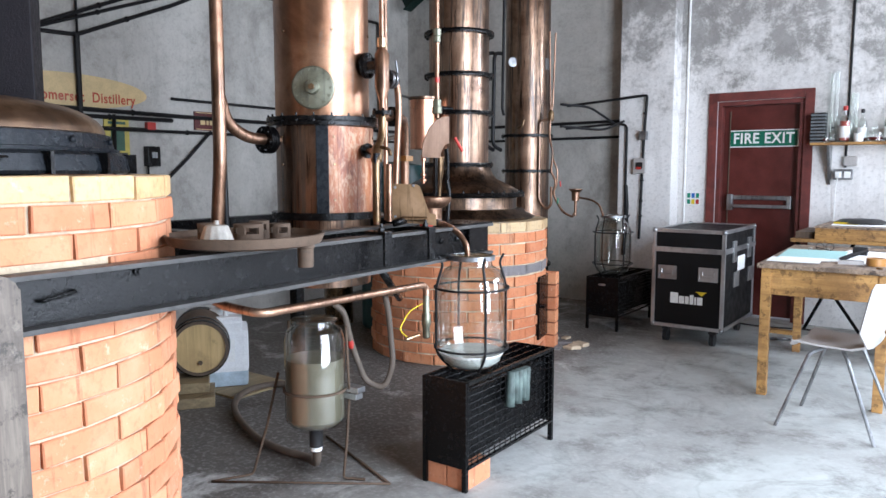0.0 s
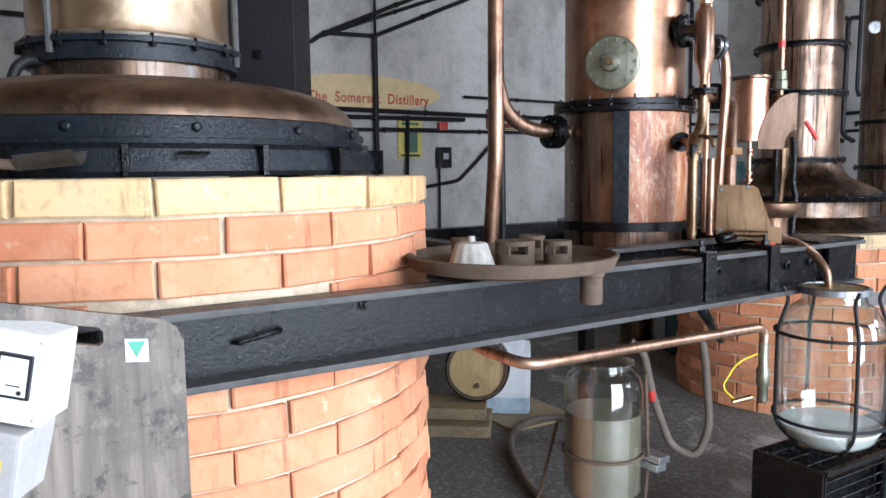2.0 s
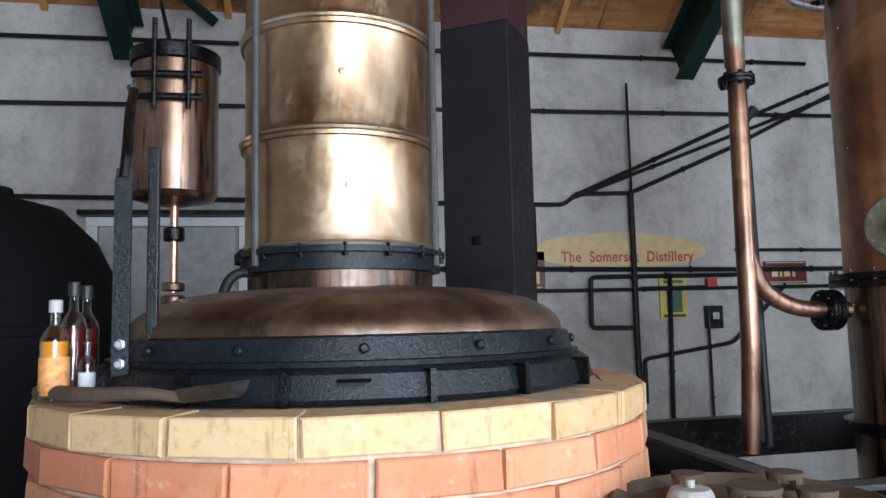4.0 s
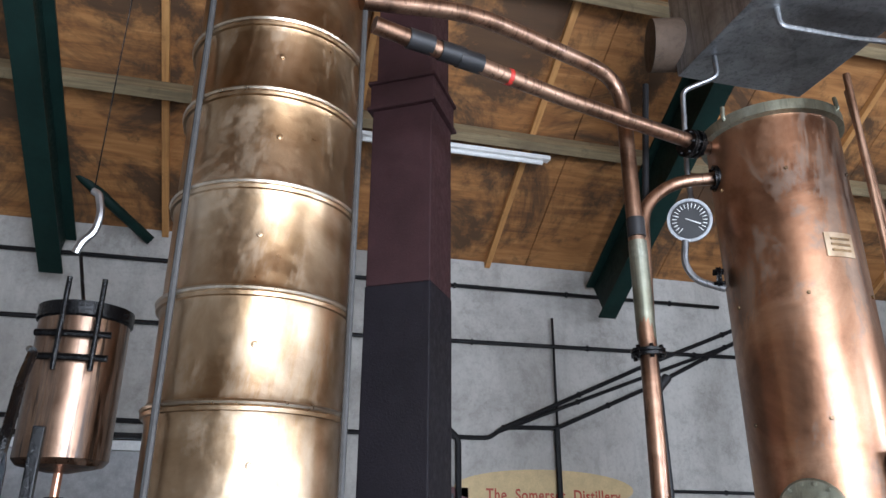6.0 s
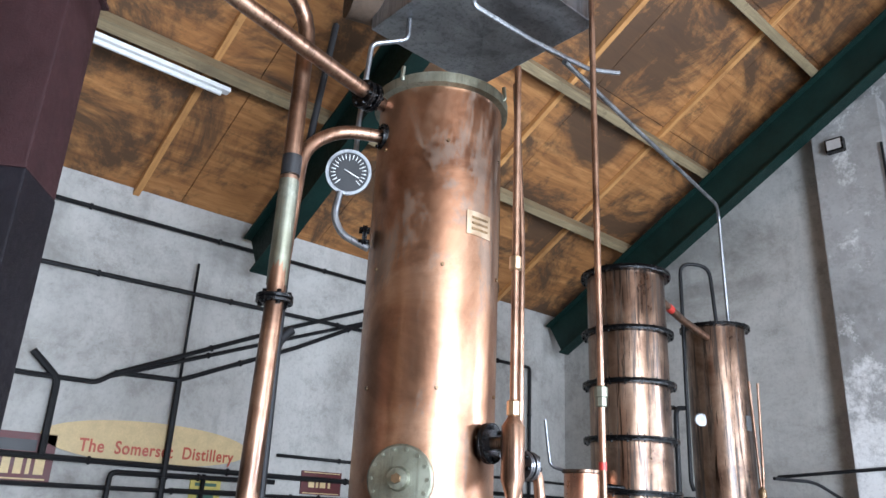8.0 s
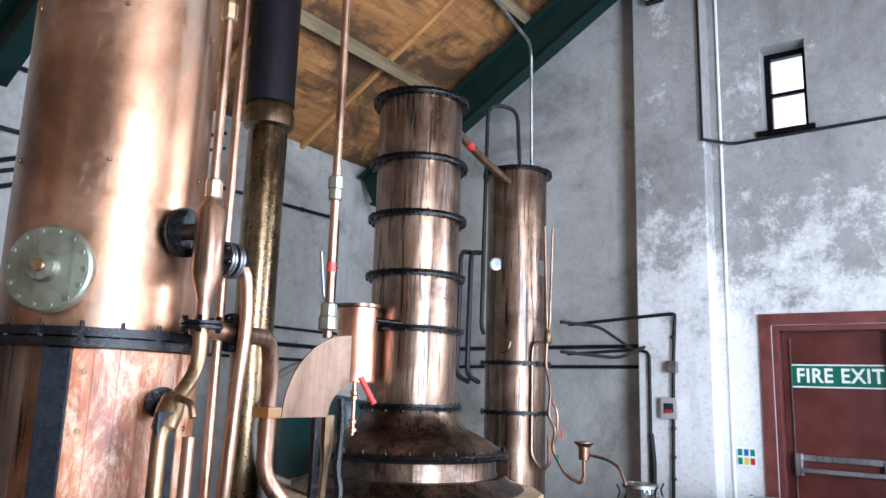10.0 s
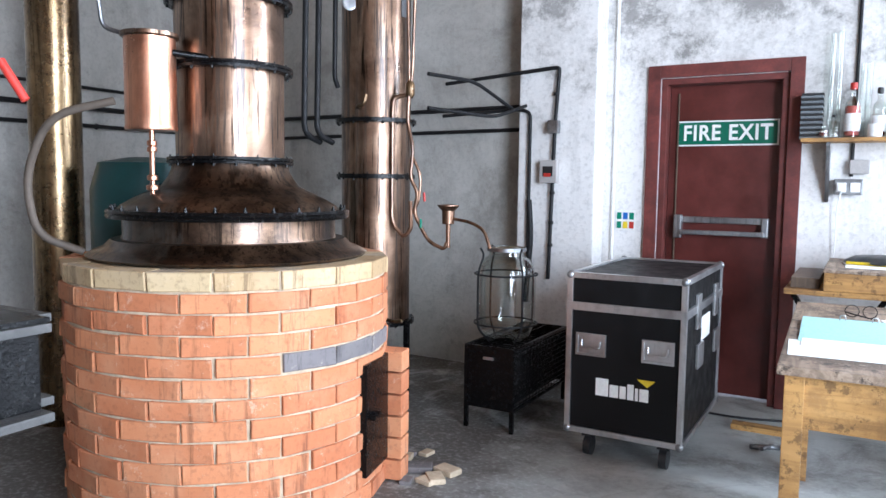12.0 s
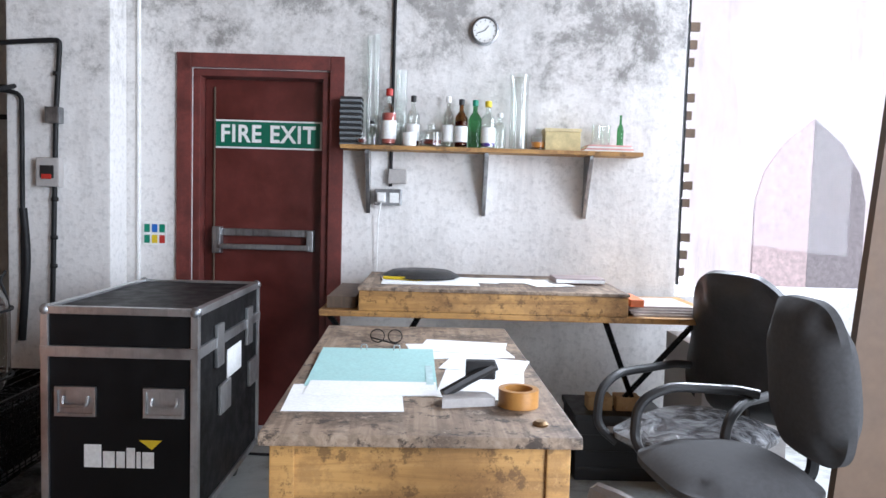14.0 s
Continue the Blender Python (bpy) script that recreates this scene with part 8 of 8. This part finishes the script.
lathe(bm, [(0.018, 0), (0.02, 0.004), (0.012, 0.010)], 12, (-0.47, 5.16, TZ))
thing("small_washer", bm, M_BRONZE, "small dull metal cap on the table", "cap")
# papers on the bench
LZ = 0.9575
for x, y, w, d_, r in ((-0.82, 7.08, 0.34, 0.24, 8), (-0.55, 7.1, 0.3, 0.22, -12), (-0.36, 7.12, 0.26, 0.2, 4), (-0.75, 6.92, 0.46, 0.14, 2), (-0.2, 7.05, 0.2, 0.28, 20)):
    sheet("bench_paper", x, y, LZ + 0.002 * random.random(), w, d_, r, M_PAPER, "loose white papers on the bench box", group="papers on the bench")
bk = empty("book", (-0.02, 7.12, LZ), "grey hardback book on the bench box", "book")
part("cover", box(bm_new(), (-0.14, 7.02, LZ + 0.004), (0.10, 7.22, LZ + 0.03), 0.002), plain("grey_brown_cover", (0.30, 0.24, 0.23), 0.6), bk)
part("pages", box(bm_new(), (-0.138, 7.017, LZ + 0.009), (0.098, 7.0195, LZ + 0.025)), M_PAPER, bk)
bt = empty("black_tray", (-0.83, 7.15, LZ), "crumpled dark bag and yellow pen on the bench", "bag")
part("bag", lathe(bm_new(), [(0.19, 0.004), (0.2, 0.01), (0.15, 0.035), (0.05, 0.042)], 11, (-0.80, 7.16, LZ + 0.004)), M_BLACK, bt)
part("pen", rod(bm_new(), (-0.98, 7.02, LZ + 0.012), (-0.80, 6.98, LZ + 0.012), 0.008), M_YELLOW, bt)
M_MAG = plain("grey_magazines", (0.42, 0.38, 0.36), 0.5, vary=0.4, scale=6)
for k in range(4):
    bm = box(bm_new(), (0.17 - 0.01 * k, 6.74 + 0.012 * k, 0.8525 + 0.011 * k), (0.50 - 0.014 * k, 7.10, 0.8625 + 0.011 * k), 0.001)
    thing("magazine", bm, M_MAG, "grey glossy magazine piled on the bench", "magazine", "magazines on the bench")
bm = bm_new()
box(bm, (0.15, 6.72, 0.8975), (0.21, 6.97, 0.93), 0.004)
thing("orange_box", bm, plain("orange_card", (0.65, 0.16, 0.05), 0.6), "small orange packet on the magazines", "packet")
bm = bm_new()
box(bm, (-1.215, 6.76, 0.8525), (-1.085, 7.3, 0.905), 0.004)
thing("dark_plank", bm, M_STAVE, "dark wooden offcut on the bench end", "plank")
# floor things under the bench and by the door
bm = bm_new()
box(bm, (-1.5, 7.0, 0.0), (-1.22, 7.09, 0.03), 0.004, None)
thing("wood_offcut", bm, M_TABLE, "small timber offcut on the floor", "offcut")
for k in range(2):
    bm = box(bm_new(), (0.05 + 0.14 * k, 7.05, 0.33), (0.17 + 0.14 * k, 7.15, 0.40), 0.003)
    thing("loose_brick", bm, M_BRICK_Y, "pale loose brick on a crate under the bench", "brick", "bricks on the crate")
bm = bm_new()
bk = empty("black_crate", (0.2, 7.16, 0), "black plastic crate under the bench", "crate")
part("body", box(bm, (-0.02, 6.98, 0.0), (0.42, 7.35, 0.30), 0.01), M_BLACK, bk)
part("rim", box(bm_new(), (-0.03, 6.97, 0.298), (0.43, 7.36, 0.328), 0.006), M_BLACK, bk)
for k in range(3):
    part("rib", box(bm_new(), (-0.018, 6.972, 0.05 + 0.08 * k), (0.418, 6.982, 0.07 + 0.08 * k), 0.003), M_BLACK, bk)
part("hand_grip", box(bm_new(), (0.13, 6.966, 0.235), (0.27, 6.978, 0.275), 0.004), M_GREYPLASTIC, bk)
bm = bm_new()
box(bm, (-0.45, 7.05, 0.0), (-0.12, 7.4, 0.30), 0.008)
thing("brown_box", bm, M_STAVE, "dark brown box under the bench", "box")
pipe_thing("floor_cable", [(-1.9, 7.25, 0.008), (-1.5, 7.2, 0.008), (-1.2, 7.3, 0.008), (-0.5, 7.25, 0.008), (0.5, 7.2, 0.008)], 0.007, M_BLACK, "black cable lying along the floor", "cable", 0.2)
bm = bm_new()
rod(bm, (-1.36, 6.72, 0.012), (-1.22, 6.78, 0.012), 0.012, 8)
rod(bm, (-1.30, 6.66, 0.03), (-1.26, 6.80, 0.012), 0.01, 8)
thing("pipe_clamp", bm, M_STEEL, "small metal clamp lying on the floor", "clamp")

# ---------------------------------------------------------------- chairs


def shell_chair(at, rot):
    """A moulded plastic chair on four thin steel legs."""
    m_ = pose(*at, 0, 0, rot)
    e_ = empty("plastic_chair", at, "grey moulded plastic chair on thin steel legs", "chair")
    bm_ = bm_new()
    prof = [(0.20, 0.43), (0.18, 0.455), (0.05, 0.445), (-0.10, 0.445), (-0.18, 0.47), (-0.215, 0.56), (-0.24, 0.71), (-0.255, 0.79), (-0.26, 0.815)]
    rows_ = []
    for k, (yy, zz) in enumerate(prof):
        w = 0.21 if k < 5 else 0.21 - 0.012 * (k - 4)
        if k in (0, len(prof) - 1):
            w -= 0.03
        lift = 0.025 if k < 5 else 0.0
        rows_.append([bm_.verts.new(m_ @ Vector((w * s, yy + (0.075 * abs(s) ** 2 if k >= 5 else 0), zz + lift * abs(s) ** 3))) for s in (-1, -0.75, -0.4, 0, 0.4, 0.75, 1)])
    for a_, b_ in zip(rows_, rows_[1:]):
        for k in range(6):
            bm_.faces.new((a_[k], a_[k + 1], b_[k + 1], b_[k])).smooth = True
    bmesh.ops.subdivide_edges(bm_, edges=bm_.edges[:], cuts=1, use_grid_fill=True, smooth=0.6)
    bmesh.ops.solidify(bm_, geom=bm_.faces[:], thickness=0.008)
    part("shell", bm_, M_GREYPLASTIC, e_)
    for sx in (-1, 1):
        part("leg", tube(bm_new(), [m_ @ Vector(p) for p in ((0.12 * sx, 0.05, 0.44), (0.17 * sx, 0.10, 0.42), (0.23 * sx, 0.24, 0.0))], 0.010, 8, 0.03), M_STEEL, e_)
        part("leg", tube(bm_new(), [m_ @ Vector(p) for p in ((0.12 * sx, -0.05, 0.44), (0.17 * sx, -0.08, 0.42), (0.23 * sx, -0.24, 0.0))], 0.010, 8, 0.03), M_STEEL, e_)
    return e_


shell_chair((-0.60, 4.73, 0), 84)


def soft_block(bm_, w, d_, h, m_, puff=0.03):
    """A rounded cushion w by d_ by h, bulging in the middle."""
    n_ = 16
    r_ = bmesh.ops.create_grid(bm_, x_segments=n_, y_segments=n_, size=1)
    vs = r_["verts"]
    ext = bmesh.ops.extrude_face_region(bm_, geom=[f_ for f_ in bm_.faces if f_.verts[0] in vs])
    tops = [v for v in ext["geom"] if isinstance(v, bmesh.types.BMVert)]
    for v in vs + tops:
        x_, y_ = v.co.x, v.co.y
        rr = (abs(x_) ** 4 + abs(y_) ** 4) ** 0.25
        top = v in tops
        sq = 1.0 if rr < 0.001 else max(abs(x_), abs(y_)) / rr
        edge = min(1.0, rr)
        z_ = (h / 2) * max(0.06, 1 - edge ** 6) ** 0.5 + puff * (1 - edge ** 2)
        v.co = Vector((x_ * sq * w / 2, y_ * sq * d_ / 2, z_ if top else -z_))
    for f_ in bm_.faces:
        f_.smooth = True
    bm_.transform(m_)
    return bm_


def office_chair(name, at, rot, fabric, back_h, back_z, back_w, seat_z, tilt, label, arm_out=0.27, flare=0.12, seat_mat=None, seat_w=0.50, seat_d=0.48, ahead=0.0, arms=(-1, 1)):
    m_ = pose(*at, 0, 0, rot)
    e_ = empty(name, at, label, "chair")
    part("seat", soft_block(bm_new(), seat_w, seat_d, 0.09, m_ @ pose(0, ahead / 2, seat_z)), seat_mat or fabric, e_, "seat cushion under crumpled clear plastic" if seat_mat else "")
    bb = soft_block(bm_new(), back_w, back_h, 0.12, Matrix.Identity(4), 0.035)
    for v in bb.verts:
        v.co.x *= 1 - flare * v.co.y / back_h
        v.co.z += 0.05 * math.cos(v.co.y / back_h * 5.0) * flare + 0.25 * v.co.x ** 2
    bb.transform(m_ @ pose(0, -0.27, back_z, 90 - tilt))
    part("backrest", bb, fabric, e_)
    if flare > 0.2:
        for zz in (0.10, -0.06, -0.2):
            w_ = back_w * (0.47 - 0.35 * flare * zz / back_h)
            part("seam_roll", tube(bm_new(), [m_ @ pose(0, -0.27, back_z, 90 - tilt) @ Vector((w_ * s_, zz + 0.03 * abs(s_), 0.088 + 0.04 * flare - 0.05 * s_ * s_)) for s_ in (-0.9, -0.6, -0.3, 0, 0.3, 0.6, 0.9)], 0.012, 8, 0.03), fabric, e_)
    part("back_stem", tube(bm_new(), [m_ @ Vector(p) for p in ((0, -0.12, seat_z - 0.06), (0, -0.30, seat_z - 0.03), (0, -0.31, back_z - 0.1))], 0.02, 8, 0.05), M_BLACK, e_)
    for s in arms:
        part("armrest", tube(bm_new(), [m_ @ Vector(p) for p in ((0.2 * s, 0.16 + ahead, seat_z - 0.04), (arm_out * s, 0.2 + ahead, seat_z + 0.02), (arm_out * s, 0.19 + ahead, seat_z + 0.16), (arm_out * s, 0.08 + ahead, seat_z + 0.215), (arm_out * s, -0.18, seat_z + 0.20), (arm_out * 0.9 * s, -0.25, seat_z + 0.19))], 0.018, 10, 0.09), M_BLACK, e_)
    part("column", lathe(bm_new(), [(0.03, 0.08), (0.03, 0.25), (0.022, 0.25), (0.022, seat_z - 0.05)], 16, m_ @ Vector((0, 0, 0))), M_BLACK, e_)
    for k in range(5):
        a_ = radians(72 * k + 20)
        d_ = m_.to_3x3() @ Vector((math.cos(a_), math.sin(a_), 0))
        c_ = Vector(at)
        part("base_arm", tube(bm_new(), [c_ + Vector((0, 0, 0.10)), c_ + d_ * 0.28 + Vector((0, 0, 0.075))], 0.02, 8, taper=0.013), M_BLACK, e_)
        part("castor", lathe(bm_new(), [(0.028, -0.02), (0.028, 0.02)], 14, c_ + d_ * 0.28 + Vector((0, 0, 0.03)), Vector((-d_.y, d_.x, 0))), M_BLACK, e_)
    return e_


office_chair("fabric_chair", (0.22, 5.76, 0), 97, M_FABRIC, 0.53, 0.81, 0.37, 0.50, 7, "charcoal fabric office chair with one black armrest", arms=(1,))
office_chair("leather_chair", (0.40, 6.39, 0), 130, M_LEATHER, 0.70, 0.77, 0.56, 0.45, 21, "black leather armchair on castors, creased and worn", flare=0.75, seat_mat=M_WRAP, seat_w=0.50, seat_d=0.62, ahead=0.18)
bm = bm_new()
box(bm, (0.5, 6.75, 0.0), (0.9, 7.3, 0.70), 0.006)
thing("low_cabinet", bm, M_GREYPLASTIC, "pale low cabinet below the window", "cabinet")

bm = bm_new()
prism(bm, [(0.53, 0.0), (1.22, 0.0), (1.38, 1.98), (0.69, 1.98)], 0.035, Matrix.Translation((0, 5.78, 0)) @ Matrix.Rotation(radians(90), 4, "X"))
thing("leaning_board", bm, M_BOARD, "brown painted board standing behind the office chairs", "board")
cs = empty("casement_edge", (0.72, 7.72, 0.9), "dark iron casement edge with stay holes", "casement")
part("edge_bar", box(bm_new(), (0.672, 7.70, 0.90), (0.684, 7.725, 3.2), 0.002), M_IRON, cs)
for k in range(22):
    zz = 0.95 + 0.1 * k
    if k % 4 != 3:
        part("stay_lug", box(bm_new(), (0.685, 7.70, zz), (0.715 + 0.012 * (k % 3), 7.72, zz + 0.05), 0.002), M_RUST, cs)
# rubble and door of the far pot
sd2 = empty("fire_door", (-2.78, 5.30, 0.35), "small black iron fire door in the brick base", "fire door")
a = radians(14)
mm_ = Matrix.Translation((T3.x, T3.y, 0)) @ Matrix.Rotation(a, 4, "Z")
part("plate", box(bm_new(), (PR - 0.02, -0.13, 0.12), (PR + 0.012, 0.13, 0.60), 0.004, mm_), M_IRON, sd2)
part("latch", box(bm_new(), (PR + 0.013, -0.10, 0.36), (PR + 0.04, -0.02, 0.38), 0.003, mm_), M_IRON, sd2)
for k in range(6):
    bm = bm_new()
    box(bm, (PR - 0.04, 0.145, 0.01 + 0.1 * k), (PR + 0.07, 0.25, 0.10 + 0.1 * k), 0.005, mm_)
    thing("pier_brick", bm, M_BRICK_POT, "dark red brick of the small side pier", "brick", "bricks of the side pier")
rng = random.Random(3)
for k in range(9):
    bm = bm_new()
    s_ = rng.uniform(0.025, 0.07)
    box(bm, (-s_, -s_ * 0.7, 0), (s_, s_ * 0.7, s_ * 0.5), s_ * 0.15, pose(-2.72 + rng.uniform(-0.1, 0.22), 5.42 + rng.uniform(-0.2, 0.35), 0.0, 0, 0, rng.uniform(0, 180)))
    thing("rubble_piece", bm, M_BRICK_B if k % 3 == 0 else M_MORTAR, "broken grey masonry piece on the floor", "rubble", "rubble by the fire door")
wk = bm_new()
rod(wk, (-2.35, 3.68, 0.012), (-2.22, 3.70, 0.012), 0.006, 6)
thing("floor_twig", wk, M_STAVE, "thin dark stick on the floor", "stick")

# outside, beyond the window
ob_ = empty("neighbour_building", (2.0, 15.5, 0), "pale pink rendered building with an arched doorway outside", "building")
M_PINK = wall_plaster("pink_render", (0.90, 0.84, 0.83), (0.88, 0.80, 0.79), (0.80, 0.70, 0.69), 0.3)
part("wall", box(bm_new(), (-8.0, 15.0, -0.02), (22.0, 15.4, 9.0)), M_PINK, ob_)
mA = Matrix.Translation((5.10, 14.99, 0)) @ Matrix.Rotation(radians(90), 4, "X")
ARCH = [(0.86, 0.0), (0.86, 1.5), (0.74, 1.95), (0.45, 2.4), (0.0, 2.78)]
part("arch_door", prism(bm_new(), [(0.0, 0.0), *ARCH], 0.05, mA), plain("grey_arch_door", (0.34, 0.31, 0.32), 0.7), ob_, "grey door leaf")
part("arch_door", prism(bm_new(), [(-x_, z_) for x_, z_ in reversed(ARCH)] + [(0.0, 0.0)], 0.04, mA), plain("pink_arch_door", (0.72, 0.58, 0.58), 0.7), ob_, "faded pink door leaf")

# ---------------------------------------------------------------- bricks, last
brick_ring(still, FC, FR, FTOP, 18, 20, 0.0762, lambda k, a: M_BRICK_Y if k == 0 else M_BRICK, arc=(-115, 90), skip=lambda a, z: (a < 17 or a > 343) and 1.005 < z < 1.115)
brick_ring(pot, T3, PR, PTOP, 13, 18, 0.079, lambda k, a: M_BRICK_YS if k == 0 else M_BRICK_B if k == 4 and -25 <= (a + 180) % 360 - 180 <= 22 else M_BRICK_POT, arc=(-130, 60))
